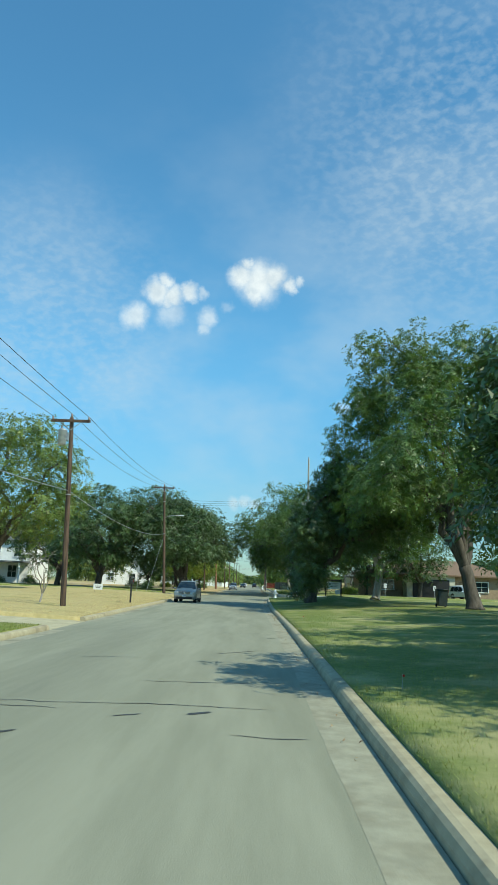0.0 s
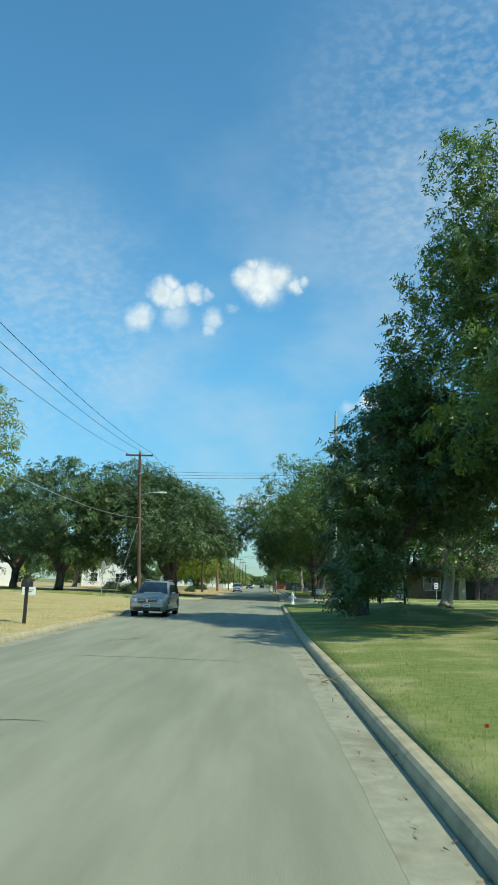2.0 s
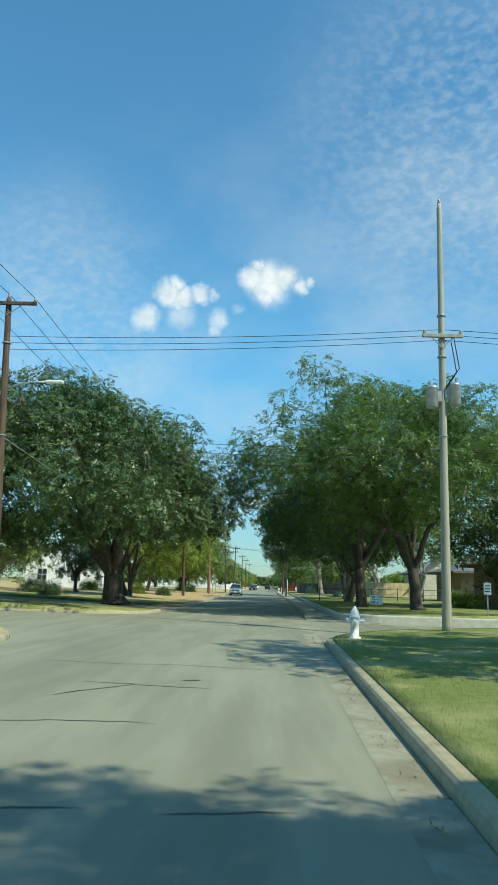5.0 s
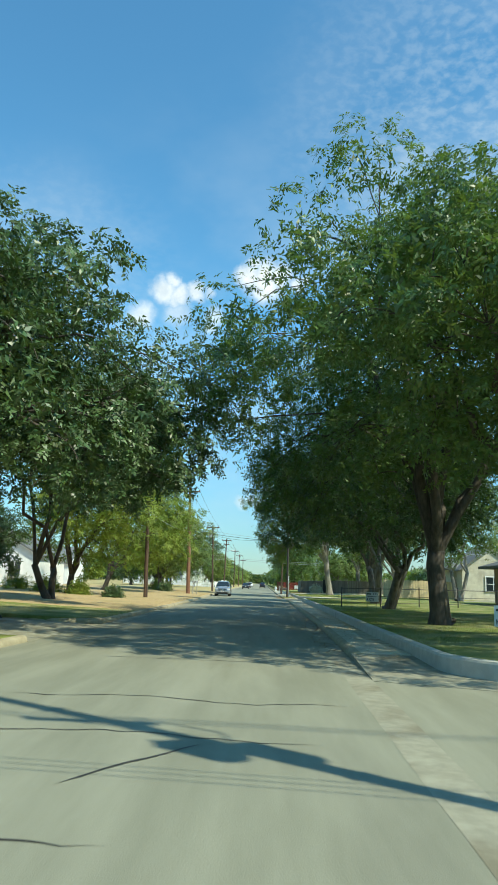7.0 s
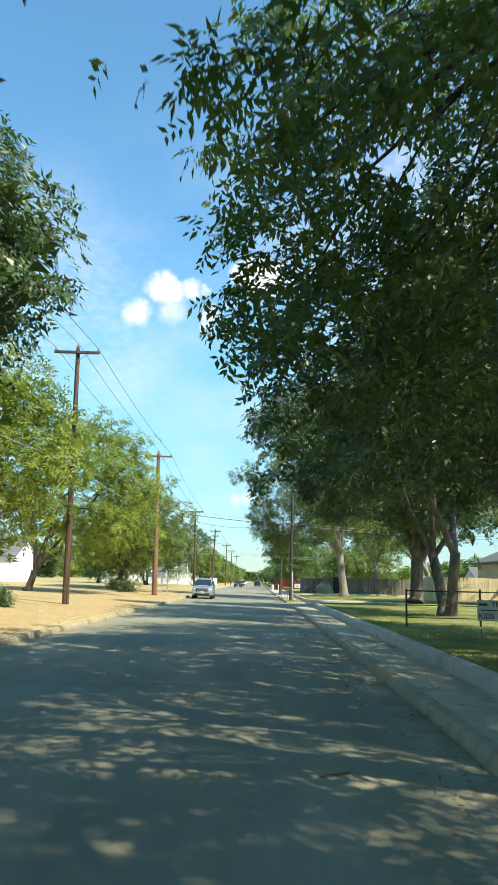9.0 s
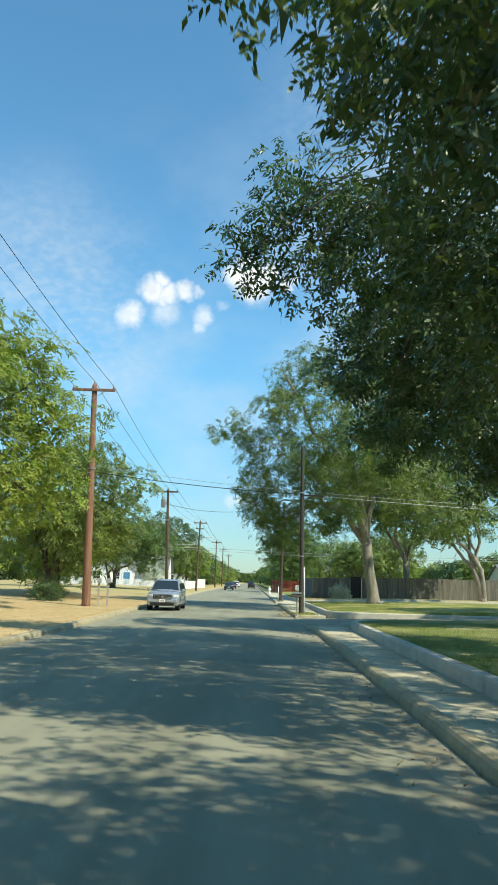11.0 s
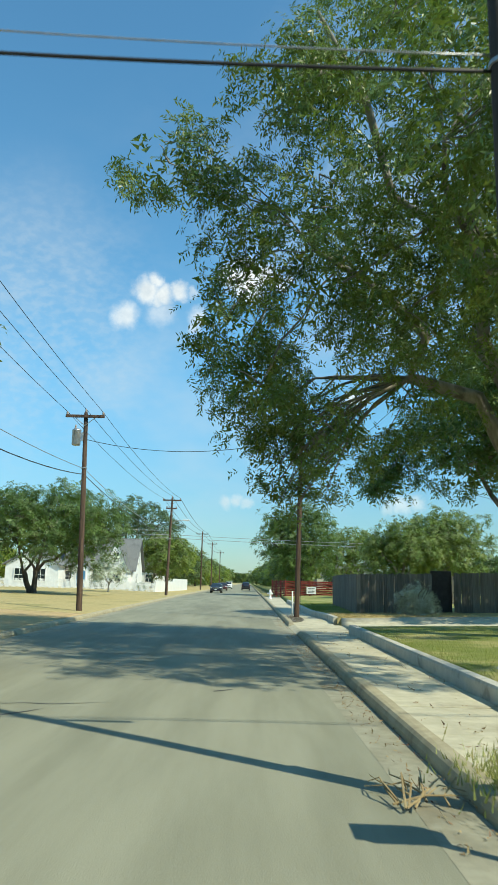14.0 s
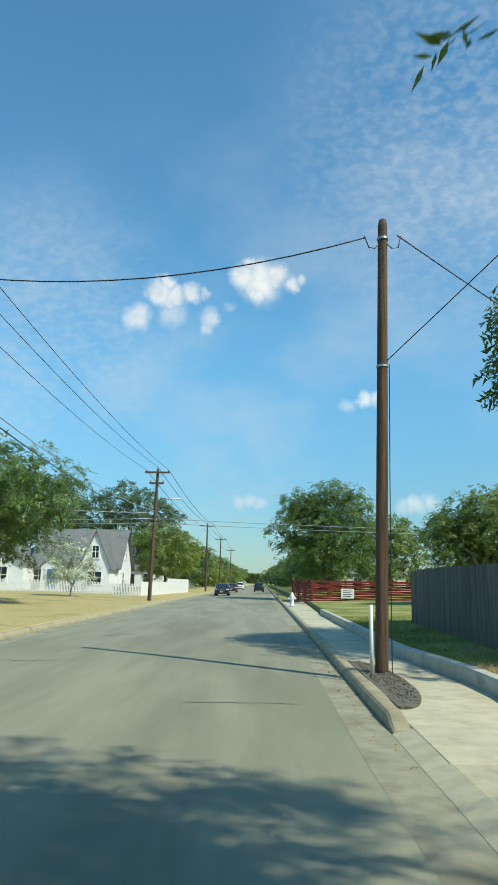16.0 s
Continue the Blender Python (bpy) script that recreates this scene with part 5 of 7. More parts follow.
line_keys = ["Z", "A", "B", "D", "E", "H", "I", "L", "P", "Q"]
for a, b in zip(line_keys, line_keys[1:]):
    ha, hb = ANCHORS[a], ANCHORS[b]
    far = (hb[0] - ha[0]).length
    rr = 0.011 if b not in ("L", "P", "Q") else 0.02
    for k in (0, 1):
        wire(ha[k], hb[k], far * 0.012, rr)
    wire(ha[-1], hb[-1], far * 0.012, rr)
    za, zb = (6.1 if k not in ("A", "Z") else 5.2 for k in (a, b))
    wire(ANCHORS[a + "_axis"](za), ANCHORS[b + "_axis"](zb), far * 0.016, 0.014, "grey bundled overhead cable", "cable", "metal")
# lines across the road at the street corner
bx, cx = ANCHORS["B_axis"], ANCHORS["C_axis"]
for dz in (0.0, 0.3, 0.6):
    wire(bx(9.2 + dz * 0.8), cx(9.4 + dz * 0.6), 0.15)
    wire(cx(9.4 + dz * 0.6), (42.0, 71.0, 9.6 + dz), 0.6)
for dz in (0.0, 0.32, 0.62):
    wire(bx(5.6 + dz), cx(5.15 + dz), 0.1, 0.007, "dark overhead cable across the road", "cable", "wire")
    wire(cx(5.15 + dz), (42.0, 71.5, 5.8 + dz), 0.5, 0.007, "dark overhead cable on poles", "cable", "wire")
    wire((-48.0, 72.5, 5.8 + dz), bx(5.6 + dz), 0.5, 0.007, "dark overhead cable on poles", "cable", "wire")
for k, dy in ((0, -0.2), (1, 0.15)):
    s = [cx(9.6 - 0.25 * k), cx(9.3) + Vector((0.35, dy, 0.1)), cx(8.4) + Vector((0.5, dy, 0)), cx(7.7) + Vector((0.05, dy, 0))]
    tagged(part("power_line", tube(s, 0.018, 6), M["wire"], smooth=True), "looping black jumper cable on a pole", "cable", "overhead lines")
guy = wire(bx(6.0), (-10.35, 71.2, 0.35), 0.0, 0.016, "pale steel guy wire with guard", "guy wire", "metal")
jx, ex = ANCHORS["J_axis"], ANCHORS["E_axis"]
wire(ex(6.2), jx(5.36), 0.12, 0.017, "thick black cable across the road", "cable")
wire(ex(6.5), jx(5.5), 0.12, 0.008, "thin pale cable across the road", "cable", "metal")
wire(jx(5.36), (34.0, 139.5, 5.4), 0.5, 0.012, "pale overhead cable on poles", "cable", "metal")
wire(jx(5.5), (34.0, 139.5, 5.7), 0.5, 0.008, "thin pale overhead cable on poles", "cable", "metal")
sign_arm = thing("pole_arm", (2.36, 137.02, -0.2), "dark horizontal bracket on a pole", "bracket")
part("bar", box((0.48, -0.05, 5.5), (1.0, 0.06, 0.07), bevel=0.01), M["darkmetal"], sign_arm)
hx, kx = ANCHORS["H_axis"], ANCHORS["K_axis"]
wire(ex(5.85), hx(5.85), 0.75, 0.019, "thick black telephone cable beside the road", "cable")
wire(hx(5.85), ANCHORS["I_axis"](5.5), 0.5, 0.019, "thick black telephone cable beside the road", "cable")
wire(hx(7.4), kx(7.35) + Vector((-0.3, 0, 0.0)), 0.55, 0.013, "twisted black service cable across the road", "cable")
wire(kx(7.4) + Vector((0.25, 0, 0)), (20.0, 176.0, 6.0), 0.35, 0.012, "black service cable on a pole", "cable")
wire(kx(5.05), (9.5, 157.0, 11.5), 0.05, 0.009, "black guy cable from a pole", "cable")
for dy in (-0.25, 0.25):
    s = [kx(7.3), kx(7.12) + Vector((dy * 0.6, -0.1, -0.02)), kx(7.1) + Vector((dy * 1.0, -0.1, 0.02)), kx(7.38) + Vector((dy * 1.25, 0, 0.0))]
    tagged(part("power_line", tube(s, 0.01, 6), M["wire"], smooth=True), "looping black jumper cable on a pole", "cable", "overhead lines")
ix = ANCHORS["I_axis"]
for dz in (0.0, 0.3):
    wire(ix(5.3 + dz), (32.0, 197.5, 4.9 + dz), 0.25, 0.018, "pale overhead cable across the road", "cable", "metal")
    wire((-40.0, 197.0, 5.6 + dz), ix(5.3 + dz), 0.4, 0.018, "pale overhead cable on poles", "cable", "metal")
wire(ix(6.0), (-24.0, 190.0, 6.6), 0.4, 0.018, "grey service cable to a house", "cable", "metal")

# ---- vehicles ----


def car(name, at, rz, paint, label, kind="suv", group="vehicles", roof=1.68, rack=True, bold=False):
    """A car that points along its own -y, standing on z = 0."""
    root = thing(name, at, label, "car" if kind != "van" else "van", group, rz)
    root.matrix_world = root.matrix_world @ Matrix.Scale(1 / SCALE, 4)
    L, W = (4.75, 0.9)
    y0 = -L / 2
    # stations along the length: (y, underside, waist, top, half width low, half width waist, half width top)
    bonnet = 0.98 if kind != "sedan" else 0.9
    st = [(0.00, 0.42, 0.66, 0.74, 0.70, 0.70, 0.62), (0.06, 0.28, 0.72, 0.86, 0.82, 0.82, 0.74), (0.30, 0.24, 0.82, bonnet - 0.03, W - 0.02, W - 0.03, 0.78),
          (0.8, 0.24, 0.86, bonnet + 0.02, W, W - 0.02, 0.78), (1.25, 0.24, 0.9, bonnet + 0.07, W, W - 0.02, 0.8), (2.05, 0.24, 0.95, roof - 0.06, W, W - 0.03, 0.62),
          (2.5, 0.24, 0.97, roof, W, W - 0.03, 0.62), (3.4, 0.24, 0.99, roof - 0.01, W, W - 0.04, 0.61), (4.1, 0.26, 1.0, roof - 0.07, W - 0.01, W - 0.05, 0.6),
          (4.6, 0.3, 0.98, 1.25 if kind != "van" else roof - 0.12, W - 0.05, W - 0.08, 0.66), (4.75, 0.42, 0.9, 1.0, W - 0.12, W - 0.14, 0.7)]
    bm = bmesh.new()
    rows = []
    for y, zb, zw, zt, wl_, ww, wt in st:
        half = [(wl_ * 0.9, zb), (wl_, zb + 0.1), (ww + 0.01, (zb + zw) / 2 + 0.1), (ww, zw), (wt + (ww - wt) * 0.25, zw + (zt - zw) * 0.72), (wt, zt - 0.02), (wt * 0.55, zt + 0.02)]
        ring = half + [(-u, z) for u, z in half[::-1]]
        rows.append([bm.verts.new((u, y0 + y, z)) for u, z in ring])
    n = len(rows[0])
    for a, b in zip(rows, rows[1:]):
        for k in range(n):
            bm.faces.new((a[k], a[(k + 1) % n], b[(k + 1) % n], b[k]))
    bm.faces.new(rows[0])
    bm.faces.new(rows[-1][::-1])
    bmesh.ops.recalc_face_normals(bm, faces=bm.faces)
    body = part("body", bm, paint, root, smooth=True)

    def pane(name, pts, lab="dark glass"):
        b2 = bmesh.new()
        f = b2.faces.new([b2.verts.new(p) for p in pts])
        f.normal_update()
        g = bmesh.ops.extrude_face_region(b2, geom=[f])
        bmesh.ops.translate(b2, verts=[v for v in g["geom"] if isinstance(v, bmesh.types.BMVert)], vec=f.normal * 0.012)
        bmesh.ops.recalc_face_normals(b2, faces=b2.faces)
        return part(name, b2, M["glass"], root, lab)

    zb = bonnet
    # windscreen and rear window, set just proud of the body
    pane("windscreen", [(-0.74, y0 + 1.28, zb + 0.11), (0.74, y0 + 1.28, zb + 0.11), (0.585, y0 + 1.98, roof - 0.075), (-0.585, y0 + 1.98, roof - 0.075)])
    pane("rear_window", [(0.6, y0 + 4.64, 1.2), (-0.6, y0 + 4.64, 1.2), (-0.54, y0 + 4.17, roof - 0.12), (0.54, y0 + 4.17, roof - 0.12)])
    for s in (-1, 1):
        for ya, yb, yc, yd in ((1.62, 2.62, 2.62, 2.12), (2.72, 3.5, 3.5, 2.72), (3.58, 4.28, 4.0, 3.58)):
            pts = [(s * 0.862, y0 + ya, 1.05), (s * 0.862, y0 + yb, 1.07), (s * 0.738, y0 + yc, roof - 0.19), (s * 0.738, y0 + yd, roof - 0.19)]
            pane("side_window", pts if s > 0 else pts[::-1])
        m = bmesh.new()
        add_box(m, (s * (W + 0.09), y0 + 1.6, 1.08), (0.2, 0.13, 0.15), bevel=0.05)
        part("mirror", m, paint, root)
        part("sill", box((s * (W - 0.02), y0 + 2.4, 0.27), (0.06, 2.0, 0.12), bevel=0.02), M["dark"], root)
        part("door_handle", box((s * (W - 0.01), y0 + 2.45, 0.92), (0.03, 0.2, 0.035), bevel=0.01), M["chrome"], root)
        h = bmesh.new()
        add_box(h, (s * 0.66, y0 + 0.17, 0.78), (0.36, 0.3, 0.15), rz=s * 28, bevel=0.04)
        part("headlight", h, M["lens"], root)
        part("indicator", box((s * 0.81, y0 + 0.32, 0.78), (0.06, 0.14, 0.11), rz=s * 50, bevel=0.02), M["amber"], root)
        part("fog_lamp", lathe([(0.02, 0), (0.065, 0.01), (0.065, 0.03)], 12, (s * 0.62, y0 + 0.03, 0.5), Euler((radians(90), 0, 0)).to_matrix().to_4x4()), M["dark"], root)
        part("tail_light", box((s * 0.74, y0 + 4.64, 0.98), (0.16, 0.1, 0.34), bevel=0.03), M["redlens"], root)
        if rack:
            part("roof_rail", tube([(s * 0.56, y0 + 2.2, roof + 0.005), (s * 0.56, y0 + 2.35, roof + 0.06), (s * 0.56, y0 + 3.6, roof + 0.06), (s * 0.55, y0 + 3.8, roof - 0.01)], 0.018, 6), M["metal"], root)
        for yw in (0.92, 3.78):
            turn = Euler((0, radians(90 * s), 0)).to_matrix().to_4x4()
            part("wheel_arch", lathe([(0.40, -0.06), (0.415, 0.0), (0.40, 0.012), (0.3, 0.012)], 24, (s * (W - 0.03), y0 + yw, 0.36), turn), M["dark"], root)
            wh = part("wheel", lathe([(0.2, -0.16), (0.34, -0.16), (0.36, -0.12), (0.36, 0.05), (0.34, 0.08), (0.25, 0.085), (0.24, 0.05)], 28, (s * (W - 0.09), y0 + yw, 0.36), turn), M["rubber"], root, smooth=True)
            rim = lathe([(0.235, 0.03), (0.245, 0.07), (0.22, 0.075), (0.06, 0.05), (0.05, 0.08), (0.02, 0.085)], 20, (s * (W - 0.09), y0 + yw, 0.36), turn)
            part("rim", rim, M["alloy"], wh, smooth=True)
            for k in range(5):
                a = 2 * math.pi * k / 5
                part("spoke_gap", box((s * (W - 0.01), y0 + yw + math.cos(a) * 0.14, 0.36 + math.sin(a) * 0.14), (0.012, 0.06, 0.06), rx=math.degrees(a), bevel=0.01), M["dark"], wh)
    gz = 0.74
    gh = 0.3 if bold else 0.2
    gr = part("grille", box((0, y0 + 0.005, gz - (0.03 if bold else 0)), (1.0 if bold else 0.92, 0.07, gh), bevel=0.03), M["dark"], root)
    for k in range(5 if bold else 3):
        n_ = 5 if bold else 3
        part("grille_bar", box((0, y0 - 0.035, gz - (0.03 if bold else 0) + (k - (n_ - 1) / 2) * gh / n_), ((0.98 if bold else 0.9) - 0.05 * abs(k - (n_ - 1) / 2), 0.02, 0.026), bevel=0.006), M["chrome"], gr)
    part("badge", lathe([(0.005, 0), (0.07, 0.005), (0.06, 0.02), (0.005, 0.022)], 12, (0, y0 - 0.03, gz), Euler((radians(90), 0, 0)).to_matrix().to_4x4()), M["chrome"], gr)
    bp = bmesh.new()
    add_box(bp, (0, y0 + 0.08, 0.52), (1.62, 0.24, 0.2), bevel=0.06)
    part("bumper", bp, paint, root)
    part("lower_grille", box((0, y0 + 0.05, 0.36), (1.3, 0.2, 0.16), bevel=0.04), M["dark"], root)
    pl = part("number_plate", box((0, y0 - 0.045, 0.52), (0.32, 0.02, 0.16), bevel=0.006), M["signwhite"], root)
    for k in range(5):
        part("plate_bar", box((-0.1 + 0.05 * k, y0 - 0.058, 0.52), (0.03, 0.004, 0.08)), M["ink"], pl)
    part("rear_bumper", box((0, y0 + 4.68, 0.5), (1.6, 0.2, 0.26), bevel=0.06), M["dark"] if kind == "suv" else paint, root)
    return root


car("suv", (-4.3, 50.9, 0.03), -2, M["silver"], "silver compact SUV with roof rails driving in the opposite lane")
car("suv", (-3.9, 141.0, 0.03), 0, M["steel"], "bright silver crossover SUV with a wide chrome grille on the road", roof=1.66, bold=True)
car("suv", (0.1, 262.0, 0.02), 180, M["blackcar"], "black SUV driving away down the road", rack=False)
car("sedan", (-3.6, 226.0, 0.02), 0, M["blackcar"], "black car coming down the road", "sedan", roof=1.46, rack=False)
car("sedan", (-3.7, 252.0, 0.02), 0, M["redcar"], "dark red car far down the road", "sedan", roof=1.5, rack=False)
car("suv", (-3.6, 285.0, 0.02), 0, M["whitecar"], "white SUV far down the road", rack=False)
car("van", (25.5, 86.5, 0.45), 25, M["whitecar"], "white van parked in a driveway", "van", roof=1.9, rack=False)

# ---- houses ----


def window(root, at, w, h, rz=0.0, mull=True, trim="white"):
    """A window on a wall that faces the local -y after a turn by rz."""
    e = part("window", box((0, 0, 0), (w, 0.05, h), bevel=0.008), M["glass"], root, "dark window pane")
    e.matrix_local = pose(*at, 0, 0, rz)
    for sx, sz, cx, cz in ((w + 0.2, 0.1, 0, h / 2 + 0.05), (w + 0.28, 0.1, 0, -h / 2 - 0.05), (0.1, h, -w / 2 - 0.05, 0), (0.1, h, w / 2 + 0.05, 0)):
        part("frame", box((cx, -0.03, cz), (sx, 0.09, sz), bevel=0.008), M[trim], e)
    if mull:
        part("glazing_bar", box((0, -0.03, 0), (w, 0.03, 0.05)), M[trim], e)
        part("glazing_bar", box((0, -0.03, 0), (0.035, 0.028, h)), M[trim], e)
    return e


def gable_wing(root, x0, x1, y0, y1, h, rise, along, wallm, roofm, over=0.35):
    """A block with a pitched roof whose ridge runs along 'x' or 'y'."""
    if along == "y":
        m = (x0 + x1) / 2
        out = [(x0, 0), (x1, 0), (x1, h), (m, h + rise), (x0, h)]
        part("wall", prism(out, y0, y1), wallm, root)
        run = (x1 - x0) / 2
        for s in (-1, 1):
            o = [(m, h + rise + 0.02), (m + s * (run + over), h - rise / run * over + 0.02), (m + s * (run + over), h - rise / run * over + 0.16), (m, h + rise + 0.18)]
            part("roof", prism(o, y0 - over, y1 + over), roofm, root)
    else:
        m = (y0 + y1) / 2
        out = [(y0, 0), (y1, 0), (y1, h), (m, h + rise), (y0, h)]
        part("wall", prism(out, x0, x1, "x"), wallm, root)
        run = (y1 - y0) / 2
        for s in (-1, 1):
            o = [(m, h + rise + 0.02), (m + s * (run + over), h - rise / run * over + 0.02), (m + s * (run + over), h - rise / run * over + 0.16), (m, h + rise + 0.18)]
            part("roof", prism(o, x0 - over, x1 + over, "x"), roofm, root)


def hip_roof(root, x0, x1, y0, y1, h, rise, roofm, over=0.5):
    x0, x1, y0, y1 = x0 - over, x1 + over, y0 - over, y1 + over
    m, r = (y0 + y1) / 2, (y1 - y0) / 2
    v = [(x0, y0, h), (x1, y0, h), (x1, y1, h), (x0, y1, h), (x0 + r, m, h + rise), (x1 - r, m, h + rise), (x0, y0, h - 0.18), (x1, y0, h - 0.18), (x1, y1, h - 0.18), (x0, y1, h - 0.18)]
    f = [(0, 1, 5, 4), (1, 2, 5), (2, 3, 4, 5), (3, 0, 4), (6, 7, 1, 0), (7, 8, 2, 1), (8, 9, 3, 2), (9, 6, 0, 3), (9, 8, 7, 6)]
    raw("roof", v, f, roofm, root)


# white cottage with steep gables behind a picket fence
E_ = thing("house", (-24.0, 216.6, 0.3), "white cottage with steep grey shingle gables and a blue door", "house", "houses")
gable_wing(E_, 1.0, 9.4, 2.0, 8.0, 2.5, 3.5, "x", M["white"], M["shingle"])
gable_wing(E_, 6.3, 9.1, -0.4, 5.0, 2.4, 3.2, "y", M["white"], M["shingle"], 0.2)
gable_wing(E_, -5.1, 1.15, -1.0, 7.0, 2.7, 1.7, "y", M["white"], M["shingle"])
gable_wing(E_, -3.4, 1.2, 2.4, 8.0, 2.7, 1.3, "x", M["white"], M["shingle"])
gable_wing(E_, 2.3, 4.5, 0.6, 2.2, 2.3, 0.9, "y", M["white"], M["shingle"], 0.15)
door = part("door", box((3.4, 0.56, 1.05), (0.95, 0.07, 2.0), bevel=0.01), M["blue"], E_, "bright blue front door")
part("door_handle", lathe([(0.01, 0), (0.035, 0.01), (0.035, 0.04), (0.01, 0.05)], 10, (3.75, 0.52, 1.0), Euler((radians(90), 0, 0)).to_matrix().to_4x4()), M["chrome"], door)
for sx in (2.78, 4.02):
    part("door_frame", box((sx, 0.55, 1.1), (0.14, 0.12, 2.2)), M["white"], E_)
window(E_, (-0.9, -1.04, 1.45), 1.1, 1.4)
window(E_, (-3.4, -1.04, 1.45), 1.1, 1.4)
window(E_, (7.7, -0.44, 1.3), 1.3, 1.1)
window(E_, (7.7, -0.44, 3.7), 0.6, 1.1)
window(E_, (1.65, 1.96, 1.4), 0.9, 1.2)
window(E_, (9.44, 5.0, 3.9), 0.6, 1.3, 90)
window(E_, (9.44, 3.9, 1.3), 0.8, 1.1, 90)
E_.matrix_world = pose(-22.75, 216.6, 0.3, 0, 0, -1)
part("chimney", box((2.2, 5.6, 5.6), (0.6, 0.6, 1.6), bevel=0.02), M["white"], E_)

# two-storey white house, pale house with a gable, brown ranch house, grey-roofed house
A_ = thing("house", (-38.5, 100.0, 0.4), "two-storey white house with grey shingle roof and porch", "house", "houses")
part("wall", box((0, 5, 2.9), (14, 9, 5.8), bevel=0.02), M["white"], A_)
hip_roof(A_, -7, 7, 0.5, 9.5, 5.9, 3.2, M["shingle"])
for wx in (-5, -2.2, 2.2, 5.2):
    window(A_, (wx, 0.46, 4.4), 1.0, 1.5)
for wx in (-5, 4.6):
    window(A_, (wx, 0.46, 1.6), 1.2, 1.6)
part("porch_roof", box((2, -0.8, 2.9), (10, 3.0, 0.22), bevel=0.03), M["shingle"], A_)
for px_ in (-2.6, 1.8, 6.4):
    part("porch_post", box((px_, -2.1, 1.4), (0.2, 0.2, 2.8), bevel=0.02), M["white"], A_)
for wy in (2.5, 6.5):
    window(A_, (7.03, wy, 4.4), 1.0, 1.5, 90)
B_ = thing("house", (-24.5, 133.0, 0.35), "white gabled house in a shaded yard", "house", "houses")
gable_wing(B_, -4, 4, 0, 9, 2.9, 2.2, "y", M["white"], M["shingle"])
window(B_, (-2, -0.04, 1.5), 1.1, 1.3)
window(B_, (2, -0.04, 1.5), 1.1, 1.3)
C_ = thing("house", (26.0, 92.0, 0.45), "low brown brick house with a cream garage", "house", "houses")
part("wall", box((-2, 5, 1.4), (18, 9, 2.8)), M["brick"], C_)
part("garage", box((-3.6, -0.6, 1.35), (6.0, 3.0, 2.7), bevel=0.02), M["cream"], C_)
hip_roof(C_, -11, 7, 0.5, 9.5, 2.9, 2.0, M["brownroof"], 0.8)
part("garage_roof", box((-3.6, -0.7, 2.8), (6.8, 3.6, 0.2), bevel=0.03), M["brownroof"], C_)
# near-black sheet on the solid garage front: the carport's inner shade as colour
part("carport_opening", box((-3.6, -2.12, 1.15), (4.6, 0.05, 2.2)), M["dark"], C_, "dark panel standing for the shade inside a carport")
window(C_, (-8.6, 0.46, 1.5), 1.6, 1.2)
window(C_, (3.5, 0.46, 1.5), 1.6, 1.2)
D_ = thing("house", (26.5, 141.0, 0.5), "cream house with grey shingle roof behind a board fence", "house", "houses")
part("wall", box((0, 4, 1.5), (15, 8, 3.0)), M["cream"], D_)
gable_wing(D_, -7.0, -1.0, -2.0, 4.0, 3.0, 2.2, "y", M["cream"], M["shingle"])
hip_roof(D_, -7.5, 7.5, 0, 8, 3.1, 2.4, M["shingle"])
window(D_, (-4, -2.04, 1.6), 1.4, 1.3)
window(D_, (3, -0.04, 1.6), 1.4, 1.3)
D2 = thing("house", (20.0, 112.0, 0.5), "low house with a wide eave and dark windows behind trees", "house", "houses")
part("wall", box((4, 5, 1.3), (14, 9, 2.6)), M["brick"], D2)
hip_roof(D2, -3, 11, 0.5, 9.5, 2.7, 1.9, M["shingle"], 0.9)
window(D2, (0, 0.46, 1.4), 1.6, 1.3)
window(D2, (6, 0.46, 1.4), 1.6, 1.3)
for hx_, hy_, lab in ((-20, 262, "white house down the street"), (-19, 300, "pale house down the street"), (18, 262, "cream house down the street"), (-30, 160, "white house behind yard trees"), (44, 215, "cream house behind a fence")):
    F_ = thing("house", (hx_, hy_, 0.3), lab, "house", "houses")
    gable_wing(F_, -5, 5, 0, 8, 2.8, 2.0, "x", M["white"] if hx_ < 0 else M["cream"], M["shingle"])
    window(F_, (-2.5, -0.04, 1.5), 1.2, 1.3)
    window(F_, (2.5, -0.04, 1.5), 1.2, 1.3)
    part("door", box((0, -0.04, 1.05), (0.95, 0.06, 2.1)), M["dark"], F_)

